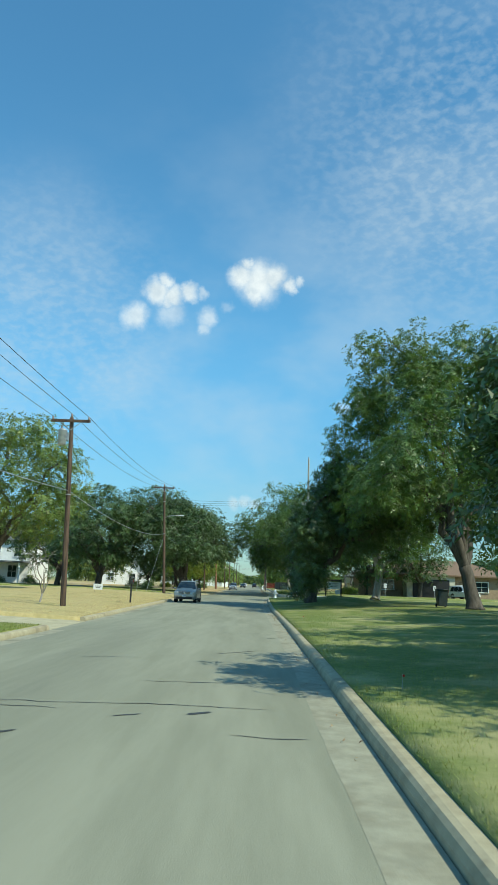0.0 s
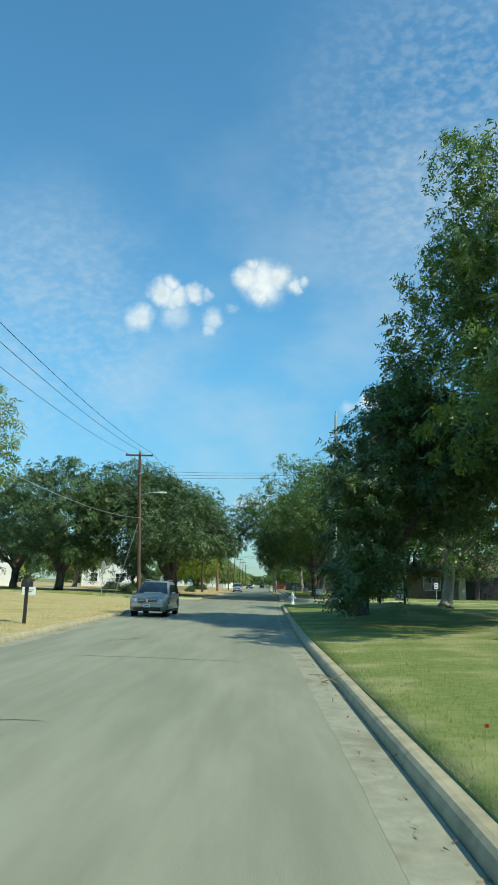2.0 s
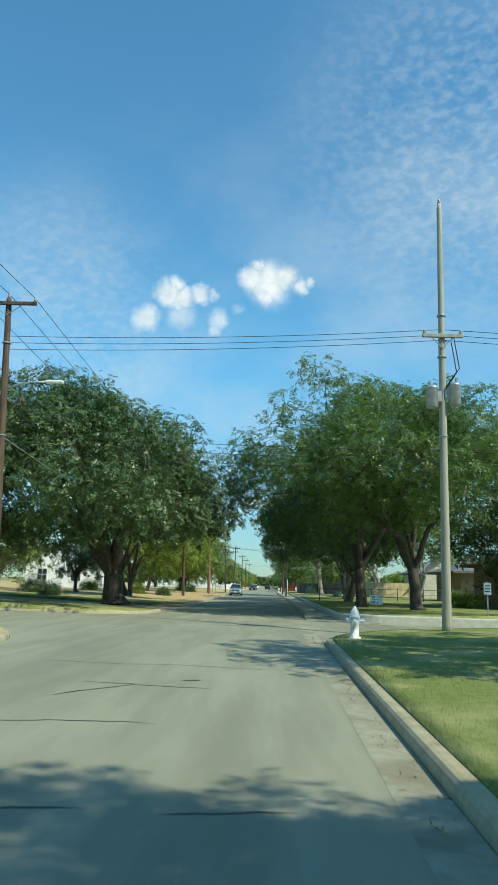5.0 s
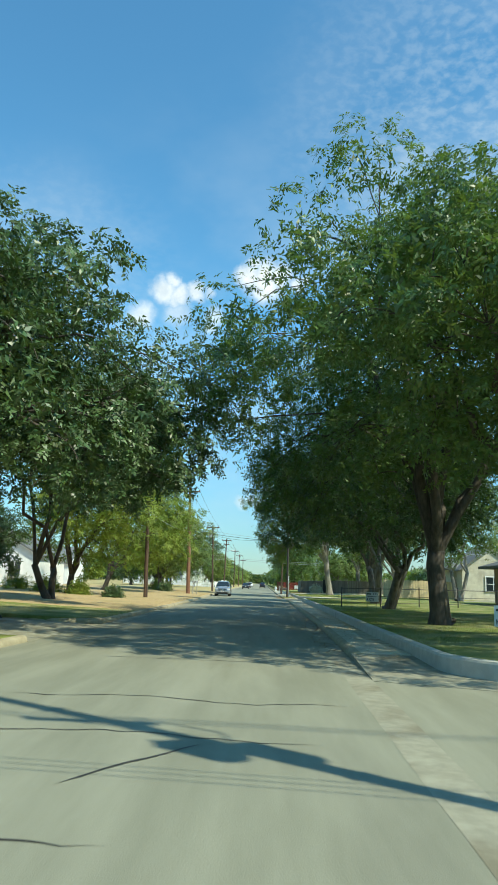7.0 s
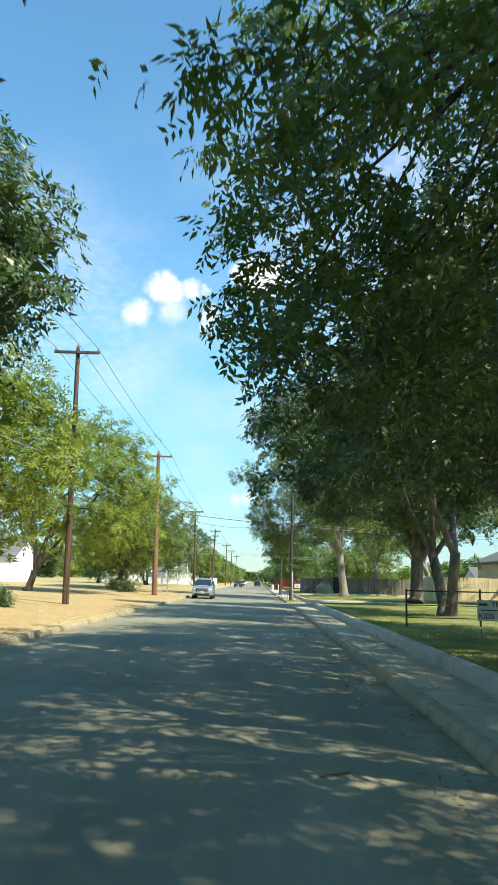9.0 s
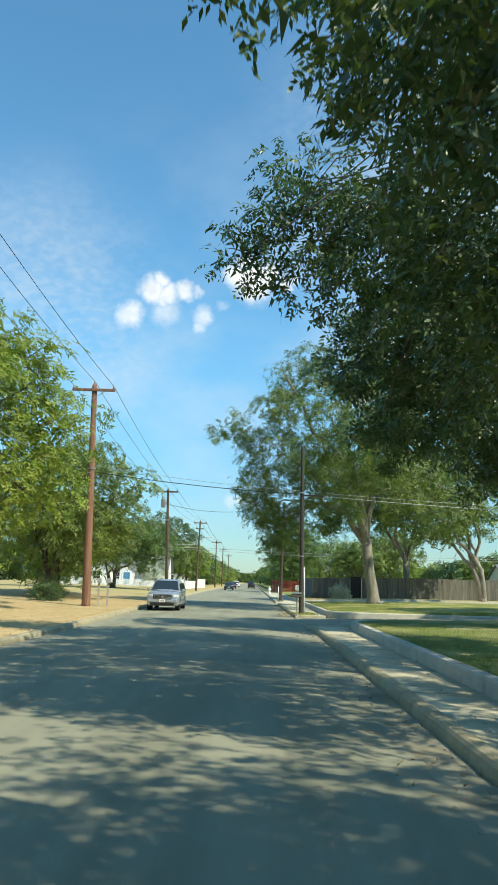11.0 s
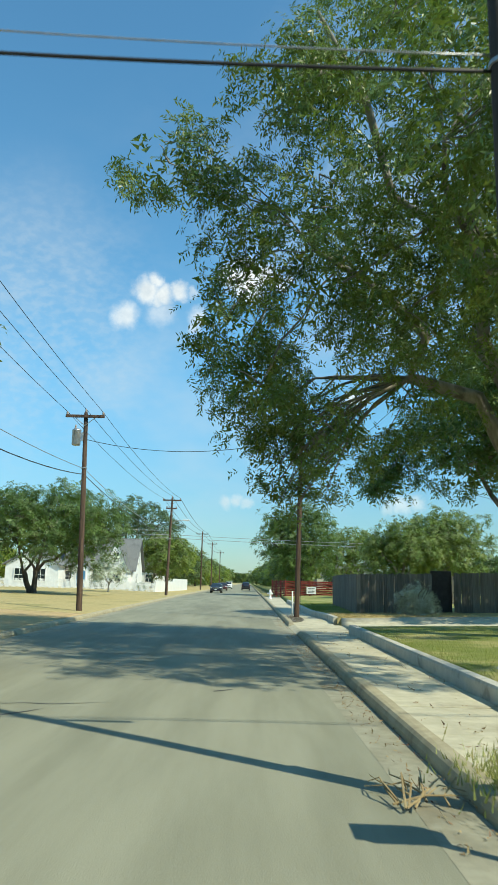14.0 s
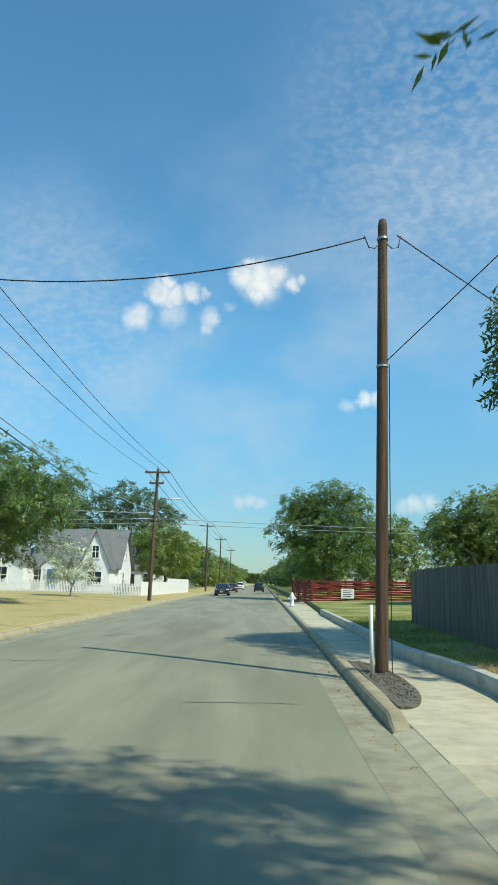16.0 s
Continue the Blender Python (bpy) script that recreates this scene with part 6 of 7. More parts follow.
# ---- street furniture ----


def hydrant(at, label):
    h = thing("fire_hydrant", at, label, "fire hydrant", "fire hydrants")
    part("barrel", lathe([(0.16, 0), (0.16, 0.05), (0.11, 0.07), (0.105, 0.5), (0.14, 0.52), (0.14, 0.57), (0.12, 0.6), (0.10, 0.7), (0.05, 0.77), (0.03, 0.78), (0.03, 0.83)], 16), M["signwhite"], h, smooth=True)
    for s, r, z in ((-1, 0.055, 0.46), (1, 0.055, 0.46)):
        part("outlet", lathe([(r, 0), (r, 0.08), (r * 1.25, 0.09), (r * 1.25, 0.13), (r * 0.4, 0.14), (r * 0.4, 0.17)], 12, (s * 0.09, 0, z), Euler((0, radians(90 * s), 0)).to_matrix().to_4x4()), M["signwhite"], h)
    part("outlet", lathe([(0.075, 0), (0.075, 0.08), (0.09, 0.09), (0.09, 0.13), (0.03, 0.14), (0.03, 0.17)], 12, (0, -0.09, 0.42), Euler((radians(90), 0, 0)).to_matrix().to_4x4()), M["signwhite"], h)
    for k in range(6):
        a = 2 * math.pi * k / 6
        part("bolt", box((0.135 * math.cos(a), 0.135 * math.sin(a), 0.06), (0.03, 0.03, 0.03)), M["metal"], h)
    return h


hydrant((2.35, 68.0, 0.16), "white cast-iron fire hydrant on a grass corner")
hydrant((2.35, 191.5, 0.13), "white fire hydrant beside the pavement")


def post_box(at, label, rz=90.0, dark=False, h=1.05):
    m = thing("mailbox", at, label, "mailbox", "mailboxes", rz)
    mm = M["darkmetal"] if dark else M["signback"]
    part("post", box((0, 0, h / 2), (0.09, 0.09, h), bevel=0.01), M["darkmetal"] if dark else M["greypole"], m)
    prof = [(-0.09, 0), (0.09, 0)] + [(0.09 * math.cos(radians(a)), 0.12 + 0.09 * math.sin(radians(a))) for a in range(0, 181, 20)]
    b = prism([(u, h + z) for u, z in prof], -0.26, 0.26)
    bx_ = part("box", b, mm, m)
    part("flap", prism([(u * 0.94, h + 0.005 + z * 0.95) for u, z in prof], -0.275, -0.26), mm, bx_)
    part("flag", box((0.1, 0.05, h + 0.2), (0.01, 0.04, 0.16)), M["redlens"], bx_)
    return m


post_box((-6.55, 40.4, 0.14), "black metal mailbox on a post in dry grass", 0, True)
post_box((-6.7, 138.2, 0.17), "grey mailbox on a wooden post by a pole", 10)
post_box((-6.35, 138.5, 0.16), "weathered mailbox on a thin post", 5)
mb = thing("mailbox", (2.14, 136.25, 0.02), "dull brown weathered metal mailbox on a thin post", "mailbox", "mailboxes")
part("post", box((0.02, 0.02, 0.43), (0.06, 0.06, 0.87), bevel=0.01), M["greypole"], mb)
part("box", prism([(-0.22, 0.86), (0.22, 0.86), (0.22, 0.97), (0.19, 1.03), (-0.19, 1.03), (-0.22, 0.97)], -0.1, 0.12), M["rusty"], mb)
part("lid", prism([(-0.23, 0.985), (0.23, 0.985), (0.195, 1.045), (-0.195, 1.045)], -0.12, 0.13), M["metal"], mb)



def letters(body, size, at, parent, material, rx=90.0, rz=0.0, align="CENTER"):
    cu = bpy.data.curves.new("lettering", "FONT")
    cu.body, cu.size, cu.extrude, cu.align_x, cu.align_y = body, size, 0.002, align, "CENTER"
    tmp = bpy.data.objects.new("lettering", cu)
    me = bpy.data.meshes.new_from_object(tmp)
    bpy.data.objects.remove(tmp)
    me.materials.append(material)
    o = new("lettering", me)
    o.parent = parent
    o.matrix_local = pose(*at, rx, 0, rz)
    return o


def yard_sign(at, rz, label):
    s = thing("yard_sign", at, label, "yard sign", "yard signs", rz)
    board = part("board", box((0, 0, 0.55), (0.62, 0.012, 0.46), bevel=0.003), M["signwhite"], s)
    for u in (-0.22, 0.22):
        part("stake", tube([(u, 0.01, -0.05), (u, 0.01, 0.5)], 0.006, 5), M["darkmetal"], s)
    letters("YES", 0.17, (0.15, -0.009, 0.69), board, M["ink"])
    letters("KIDS", 0.17, (-0.1, -0.009, 0.42), board, M["ink"])
    part("print_bar", box((0.02, -0.008, 0.555), (0.5, 0.004, 0.02)), M["ink"], board)
    part("print_bar", box((-0.17, -0.008, 0.68), (0.2, 0.004, 0.05)), M["ink"], board)
    return s


yard_sign((5.45, 84.8, 0.36), 8, "white election yard sign with dark lettering on a lawn")
yard_sign((5.35, 103.7, 0.42), 6, "white election yard sign in shaded grass")
ws = thing("yard_sign", (-12.4, 58.5, height(-12.4, 58.5) - 0.03), "small plain white yard sign in dry grass", "yard sign", "yard signs")
part("board", box((0, 0, 0.45), (0.75, 0.012, 0.46), bevel=0.003), M["signwhite"], ws)
for u in (-0.25, 0.25):
    part("stake", tube([(u, 0.01, -0.05), (u, 0.01, 0.4)], 0.006, 5), M["darkmetal"], ws)
for k, wd in ((0, 0.5), (1, 0.36)):
    part("print_bar", box((0, -0.008, 0.5 - 0.1 * k), (wd, 0.004, 0.04)), M["ink"], ws)
rs = thing("yard_sign", (6.2, 196.82, 0.3), "white notice hung on a red fence", "sign")
part("board", box((0, 0, 0.55), (0.85, 0.015, 0.62), bevel=0.004), M["signwhite"], rs)
for k in range(4):
    part("print_bar", box((-0.05 * (k % 2), -0.01, 0.73 - 0.12 * k), (0.6 - 0.1 * (k % 2), 0.004, 0.04)), M["ink"], rs)

# two-post board sign under the trees
bs_ = thing("board_sign", (6.0, 51.2, height(6.0, 51.2) - 0.05), "white board sign between two black posts on a mound", "sign")
for u in (-0.54, 0.54):
    part("post", box((u, 0, 0.6), (0.09, 0.09, 1.2), bevel=0.01), M["darkmetal"], bs_)
bd = part("board", box((0, -0.02, 0.74), (0.99, 0.04, 0.5), bevel=0.005), M["signwhite"], bs_)
part("notice", box((0.3, -0.03, 0.3), (0.36, 0.02, 0.28), bevel=0.004), M["signwhite"], bs_, "small white notice")
part("header", box((0, 0, 1.1), (1.1, 0.07, 0.14), bevel=0.01), M["darkmetal"], bs_)
for k in range(3):
    part("print_bar", box((0, -0.045, 0.88 - 0.1 * k), (0.7 - 0.1 * k, 0.004, 0.035)), M["metal"], bd)

# stop sign seen from behind, and two small signs by the side street
st = thing("stop_sign", (-11.3, 71.4, height(-11.3, 71.4) - 0.05), "bare metal edge of an octagonal sign on a post", "street sign", "", 80)
part("post", box((0, 0.03, 1.25), (0.05, 0.03, 2.5)), M["signback"], st)
oc = bmesh.new()
bmesh.ops.create_cone(oc, cap_ends=True, segments=8, radius1=0.4, radius2=0.4, depth=0.006, matrix=pose(0, 0, 2.2, 90, 22.5, 0))
part("plate", oc, M["signback"], st)
for x_, y_, h_ in ((9.6, 80.6, 1.5), (15.0, 80.6, 1.6), (20.5, 80.5, 1.5)):
    sg = thing("street_sign", (x_, y_, 0.4), "small white sign on a thin post", "street sign", "street signs")
    part("post", box((0, 0.02, h_ / 2), (0.05, 0.03, h_)), M["signback"], sg)
    part("plate", box((0, 0, h_ - 0.3), (0.32, 0.012, 0.5), bevel=0.004), M["signwhite"], sg)
    for k in range(3):
        part("print_bar", box((0, -0.009, h_ - 0.18 - 0.12 * k), (0.22, 0.004, 0.04)), M["ink"], sg)
bn = thing("rubbish_bin", (11.3, 42.0, height(11.3, 42.0)), "dark plastic wheeled bin on a lawn", "bin")
part("body", prism([(-0.24, 0.06), (0.24, 0.06), (0.3, 0.95), (-0.3, 0.95)], -0.27, 0.27), M["bin"], bn)
part("lid", box((0, 0, 0.99), (0.64, 0.64, 0.08), bevel=0.03), M["bin"], bn)
for u in (-0.26, 0.26):
    part("wheel", lathe([(0.02, -0.03), (0.1, -0.03), (0.1, 0.03), (0.02, 0.03)], 14, (u, 0.27, 0.1), Euler((0, radians(90), 0)).to_matrix().to_4x4()), M["rubber"], bn)
bench = thing("garden_bench", (14.2, 38.0, height(14.2, 38.0)), "small weathered wooden bench on a lawn", "bench")
for k in range(3):
    part("slat", box((0, -0.15 + 0.15 * k, 0.45), (1.1, 0.12, 0.04), bevel=0.01), M["tanwood"], bench)
for u in (-0.45, 0.45):
    for v in (-0.15, 0.15):
        part("leg", box((u, v, 0.215), (0.07, 0.07, 0.43), bevel=0.01), M["tanwood"], bench)

# ---- fences ----


def board_mesh(w, h, t, top="flat"):
    out = {"flat": [(-w / 2, 0), (w / 2, 0), (w / 2, h), (-w / 2, h)],
           "dog": [(-w / 2, 0), (w / 2, 0), (w / 2, h - 0.03), (w / 2 - 0.03, h), (-w / 2 + 0.03, h), (-w / 2, h - 0.03)],
           "point": [(-w / 2, 0), (w / 2, 0), (w / 2, h - 0.07), (0, h), (-w / 2, h - 0.07)]}[top]
    return prism(out, -t / 2, t / 2)


def picket_line(root, name, mesh, a, b, pitch, zf, jitter=0.0, seed=1):
    rg = random.Random(seed)
    a, b = Vector(a), Vector(b)
    n = int((b - a).length / pitch)
    ang = math.degrees(math.atan2(b.y - a.y, b.x - a.x))
    for i in range(n):
        p = a.lerp(b, (i + 0.5) / n)
        o = new(name, mesh)
        o.parent = root
        o.matrix_local = pose(p.x, p.y, zf(p.x, p.y) + rg.uniform(-jitter, jitter), 0, rg.uniform(-0.6, 0.6) if jitter else 0, ang)


def rails(root, a, b, zs, t, material, zf, name="rail"):
    for z in zs:
        part(name, tube([(a[0], a[1], zf(*a) + z), (b[0], b[1], zf(*b) + z)], t, 4), material, root)


gf = thing("board_fence", (0, 0, 0), "tall weathered grey wooden board fence with an open dark gate", "fence")
bmsh = finish("board", board_mesh(0.145, 1.6, 0.02, "dog"), M["greywood"])
for k, (a, b) in enumerate((((4.8, 160.6), (5.15, 171.6)), ((4.8, 160.6), (7.8, 160.7)), ((8.65, 160.7), (27.0, 161.4)), ((5.15, 171.6), (12.0, 172.2)))):
    picket_line(gf, "board", bmsh, (*a, 0), (*b, 0), 0.15, lambda x, y: height(x, y) - 0.05, 0.02, k)
    dx, dy = (0.04, 0) if k == 0 else (0, 0.04)
    rails(gf, (a[0] + dx, a[1] + dy), (b[0] + dx, b[1] + dy), (0.3, 0.8, 1.35), 0.04, M["greywood"], height)
gate = part("gate", box((8.22, 160.95, height(8.2, 161) + 0.82), (0.84, 0.05, 1.65), bevel=0.01), M["dark"], gf, "dark gate leaf standing open")

rfn = thing("red_fence", (0, 0, 0), "low dark red woven slat fence", "fence")
slat = finish("slat", box((0, 0, 0), (1.0, 0.022, 0.125), bevel=0.004), M["redwood"])
for (ax, ay), (bx_, by) in (((2.9, 203.5), (3.9, 197.2)), ((3.9, 197.2), (12.6, 196.2))):
    a, b = Vector((ax, ay, 0)), Vector((bx_, by, 0))
    n = max(1, round((b - a).length / 2.2))
    ang = math.degrees(math.atan2(b.y - a.y, b.x - a.x))
    ln = (b - a).length / n
    for i in range(n + 1):
        p = a.lerp(b, i / n)
        part("post", box((p.x, p.y, 0.95), (0.1, 0.1, 1.6), ang, 0.01), M["redwood"], rfn)
    for i in range(n):
        for k in range(9):
            for hf in (0, 1):
                p = a.lerp(b, (i + 0.25 + 0.5 * hf) / n)
                s = 1 if (k + hf) % 2 else -1
                o = new("slat", slat)
                o.parent = rfn
                o.matrix_local = pose(p.x, p.y, 0.36 + 0.155 * k, 0, 0, ang + s * 3.0) @ Matrix.Translation((0, s * 0.03, 0)) @ Matrix.Diagonal((ln / 2, 1, 1, 1))

pf = thing("picket_fence", (0, 0, 0), "white painted picket fence before a cottage", "fence")
pmsh = finish("picket", board_mesh(0.075, 0.98, 0.02, "point"), M["white"])
picket_line(pf, "picket", pmsh, (-27.0, 207.5, 0), (-9.2, 207.5, 0), 0.125, lambda x, y: height(x, y) - 0.03)
rails(pf, (-27.0, 207.54), (-9.2, 207.54), (0.25, 0.72), 0.035, M["white"], height)
for i in range(9):
    part("post", box((-27 + 2.22 * i, 207.58, 0.9), (0.09, 0.09, 1.15), bevel=0.01), M["white"], pf)
wf = thing("white_fence", (0, 0, 0), "white painted solid board fence along the verge", "fence")
wmsh = finish("board", board_mesh(0.14, 1.15, 0.02, "flat"), M["white"])
tmsh = finish("board", board_mesh(0.14, 1.5, 0.02, "flat"), M["white"])
picket_line(wf, "board", wmsh, (-9.2, 207.5, 0), (-8.6, 219.0, 0), 0.145, lambda x, y: height(x, y) - 0.03)
picket_line(wf, "board", tmsh, (-8.6, 219.0, 0), (-8.2, 235.0, 0), 0.145, lambda x, y: height(x, y) - 0.03)
rails(wf, (-9.25, 207.5), (-8.65, 219.0), (0.3, 0.9), 0.035, M["white"], height)

tf = thing("cedar_fence", (0, 0, 0), "new tan cedar board fence in a yard", "fence")
cmsh = finish("board", board_mesh(0.145, 1.75, 0.02, "dog"), M["tanwood"])
picket_line(tf, "board", cmsh, (12.0, 140.0, 0), (19.0, 140.2, 0), 0.15, lambda x, y: height(x, y) - 0.03, 0.015, 7)
rails(tf, (12.0, 140.05), (19.0, 140.25), (0.35, 1.4), 0.045, M["tanwood"], height)

mf = thing("metal_fence", (0, 0, 0), "thin black metal wire fence across a lawn", "fence")
for i in range(7):
    xx = 4.35 + 2.1 * i
    part("post", box((xx, 108.0, height(xx, 108.0) + 0.5), (0.05, 0.05, 1.1), bevel=0.006), M["darkmetal"], mf)
for z in (0.25, 0.6, 1.0):
    part("rail", tube([(4.35, 108.0, height(4.35, 108) + z), (17.5, 108.0, height(17.5, 107) + z)], 0.012 if z < 1 else 0.022, 6), M["darkmetal"], mf)

# ---- bushes ----


def bush(name, at, r, h, n, leaf, material, label, seed):
    rng = np.random.default_rng(seed)
    z0 = height(*at) - 0.03
    root = thing(name, (at[0], at[1], z0), label, "bush", "bushes")
    bm = bmesh.new()
    for k in range(9):
        a = rng.uniform(0, 6.28)
        e = (r * 0.7 * math.cos(a), r * 0.7 * math.sin(a), h * rng.uniform(0.6, 0.9))
        limb(bm, (0, 0, 0), e, 0.022, 0.006, rng, 5, 0.1, 3)
    part("stem", bm, M["bark"], root, smooth=True)
    d = rng.normal(size=(n, 3))
    d /= np.linalg.norm(d, axis=1, keepdims=True)
    d[:, 2] = np.abs(d[:, 2])
    rad = rng.uniform(0.45, 1.0, size=(n, 1)) * (0.8 + 0.25 * np.sin(d[:, :1] * 7 + seed) * np.cos(d[:, 1:2] * 6))
    c = d * rad * np.array([r, r, h * 0.95]) + np.array([0, 0, 0.06])
    me = leaf_mesh("foliage", c, d * np.array([0.8, 0.8, 0.5]) + np.array([0, 0, 0.4]), leaf, rng, 0.9, -0.3)
    me.materials.append(material)
    f = new("foliage", me)
    f.parent = root
    return root


bush("sage_bush", (6.75, 158.9), 0.85, 1.3, 1700, 0.09, M["sage"], "pale grey-green sage bush before a board fence", 1)
for k, (bx_, by_, br, bh, m_) in enumerate(((-11.5, 113.5, 0.8, 0.9, "bright"), (-14.0, 115.0, 1.2, 1.2, "bright"), (-9.0, 112.0, 0.7, 0.7, "oak"), (-11.4, 146.5, 1.3, 1.4, "bright"), (-9.8, 141.0, 0.9, 1.1, "oak"), (-17.0, 118.0, 1.3, 1.3, "bright"), (-16.5, 100.0, 1.3, 1.3, "oak"), (-14.0, 95.5, 1.0, 0.9, "oak"), (-15.5, 209.0, 0.8, 1.2, "oak"), (-11.0, 209.0, 0.7, 1.1, "pecan"), (12.0, 92.0, 1.2, 1.1, "bright"), (14.5, 104.0, 1.4, 1.3, "bright"), (18.0, 106.0, 1.2, 1.2, "oak"), (-30.0, 96.5, 1.3, 1.4, "oak"), (-34.5, 97.0, 1.2, 1.1, "oak"))):
    bush("bush", (bx_, by_), br, bh, 420, 0.15, M[m_], "leafy green bush in a yard", 10 + k)

# ---- small things on road and pavement ----
rgc = random.Random(11)


def seam(y, x0, x1, slope=0.0, w=0.012, wob=0.34, dark="crack"):
    """A wandering tar line across the road; one mesh with a real thickness."""
    n = max(6, int(abs(x1 - x0) / 0.12))
    ph = rgc.uniform(0, 9)
    up, lo = [], []
    for i in range(n + 1):
        f = i / n
        x = x0 + (x1 - x0) * f
        yy = y + slope * (x - x0) + wob * noise.noise((x * 0.6, y, ph)) + 0.07 * noise.noise((x * 3.1, y, ph)) + 0.03 * noise.noise((x * 9.0, y, ph))
        ww = w * (0.45 + 0.9 * abs(noise.noise((x * 1.7, y, ph + 4))) + 0.3) * min(1, 8 * f, 8 * (1 - f) + 0.05)
        l, r = left(yy), right(yy)
        g = (x - l) / (r - l)
        z = 0.035 * (1 - (2 * g - 1) ** 2) + 0.004
        up.append((x, yy + ww, z))
        lo.append((x, yy - ww, z))
    raw("crack", up + lo, [(i, n + 1 + i, n + 2 + i, i + 1) for i in range(n)], M[dark], road)


for y, x0, x1, sl in ((8.6, -3.0, 0.7, 0.0), (8.1, -4.6, -1.6, 0.02), (7.0, 0.2, 1.0, 0.0), (10.6, -1.2, 0.6, 0.0), (13.5, -3.0, -1.6, 0.0), (20.8, -4.8, -3.2, 0.0), (21.2, -0.6, 1.0, 0.0),
                      (27.0, -4.4, -1.8, 0.02), (33.5, -3.6, 0.2, 0.0), (39.5, -4.8, -2.0, 0.03), (47.0, -4.5, -0.6, 0.0), (50.2, -4.4, -0.6, 0.0), (54.0, -3.2, -1.0, 0.0), (54.1, -0.6, 0.3, 0.0), (51.6, 0.9, 1.35, 0.0), (56.6, -3.6, -1.0, 0.0), (59.5, -2.6, -0.6, 0.0), (62.0, -4.0, 0.4, 0.0), (65.0, 0.4, 1.3, 0.0), (70.5, -4.6, 0.9, 0.01),
                      (72.8, -5.0, -0.8, -0.02), (75.6, -4.8, 0.6, -0.03), (77.6, -3.2, 1.2, 0.0), (82.0, -3.0, 0.4, 0.0), (88.0, -4.0, 0.8, 0.0), (97.0, -3.8, 0.2, 0.0), (108.0, -4.2, 0.6, 0.0),
                      (119.0, -4.0, 1.2, 0.0), (127.5, -4.2, -0.8, 0.0), (135.2, -4.8, -0.2, -0.01), (138.2, -3.6, -1.4, 0.0), (140.8, -4.4, -1.0, 0.02), (146.5, -4.6, 0.4, 0.0), (152.5, -4.2, 0.2, 0.0),
                      (158.5, -0.4, 1.1, 0.0), (162.5, -4.8, -2.4, 0.0), (171.0, -3.4, 1.3, -0.35), (176.0, -4.6, -2.6, 0.0), (184.0, -4.0, 0.8, 0.0), (192.0, -4.4, 0.6, 0.0)):
    seam(y, x0, x1, sl)
for y, x in ((14.8, -0.35), (25.2, -3.9), (37.0, -3.4), (58.0, -2.6), (73.6, -1.4), (104.0, -0.8), (139.0, -2.6), (153.5, -3.4), (168.0, -3.6)):
    seam(y, x, x + 0.9, 1.5, 0.03, 0.5)
for y, x, w in ((8.0, -0.15, 0.16), (7.7, -0.9, 0.1), (6.6, -1.9, 0.16), (19.6, 0.9, 0.12), (22.6, 1.1, 0.1), (44.0, 0.3, 0.14), (60.0, -1.0, 0.12), (93.0, 0.7, 0.14), (142.0, 0.2, 0.12)):
    seam(y, x - 0.14, x + 0.14, 0.7, w * 0.3, 0.2)

# dead leaves and twigs in the gutters: one loose heap per stretch
def litter(y0, y1, n, x0, x1, seed, zf, label, size=0.05):
    rng = np.random.default_rng(seed)
    yy = rng.uniform(y0, y1, n)
    xx = np.array([right(v) for v in yy]) + rng.uniform(x0, x1, n)
    c = np.stack([xx, yy, np.array([zf(a, b) for a, b in zip(xx, yy)]) + 0.012], 1)
    me = leaf_mesh("litter", c[: n // 2], np.tile((0.0, 0.0, 1.0), (n // 2, 1)), size, rng, 1.0, 0.0, per=2)
    me.materials.append(M["litter"])
    tagged(new("litter", me), label, "litter", kind="stuff")


litter(6, 70, 420, -0.32, 0.0, 1, lambda x, y: 0.008, "dry leaves lying in the gutter")
litter(84, 129, 1000, -0.7, 0.0, 2, lambda x, y: 0.008, "dry leaves lying in the gutter")
litter(84, 128, 500, 0.25, 1.6, 3, lambda x, y: 0.125, "dry leaves on the pavement", 0.045)
litter(136.4, 153, 900, -0.35, 0.02, 4, lambda x, y: 0.008, "dry leaves and twigs in the gutter", 0.04)
litter(138.5, 153, 260, 0.25, 1.3, 5, lambda x, y: 0.125, "dry leaves on the pavement", 0.045)
litter(155.5, 175, 300, -0.3, 0.02, 6, lambda x, y: 0.008, "dry leaves lying in the gutter")
rgb = np.random.default_rng(8)
for bx_, by_, n_, reach, lab in ((1.66, 137.3, 12, 0.55, "dry fallen branch with stalks lying in the gutter"), (1.36, 30.4, 6, 0.6, "pale fallen twig lying over the kerb"), (1.2, 47.6, 9, 0.35, "small heap of dry twigs in the gutter")):
    br = thing("fallen_branch", (bx_, by_, 0.015), lab, "branch")
    for k in range(n_):
        a = rgb.uniform(-0.5, 2.6)
        bmk = bmesh.new()
        limb(bmk, (rgb.uniform(-0.2, 0.2), rgb.uniform(-0.2, 0.2), 0.03), (reach * math.cos(a) * 0.7, reach * math.sin(a), rgb.uniform(0.02, 0.13)), 0.009, 0.003, rgb, 5, 0.15, 3)
        part("stalk", bmk, M["straw"], br)
for fx, fy in ((2.35, 9.5), (2.15, 25.7)):
    flag = thing("marker_flag", (fx, fy, height(fx, fy)), "tiny red marker flag stuck in a lawn", "flag", "marker flags")
    part("stake", tube([(0, 0, -0.02), (0.01, 0, 0.2)], 0.003, 5), M["metal"], flag)
    part("pennant", box((0.02, 0, 0.185), (0.035, 0.004, 0.028)), M["redlens"], flag)

# dirt patch round the pole, and tall grass at the mailbox pole
rgp = random.Random(41)
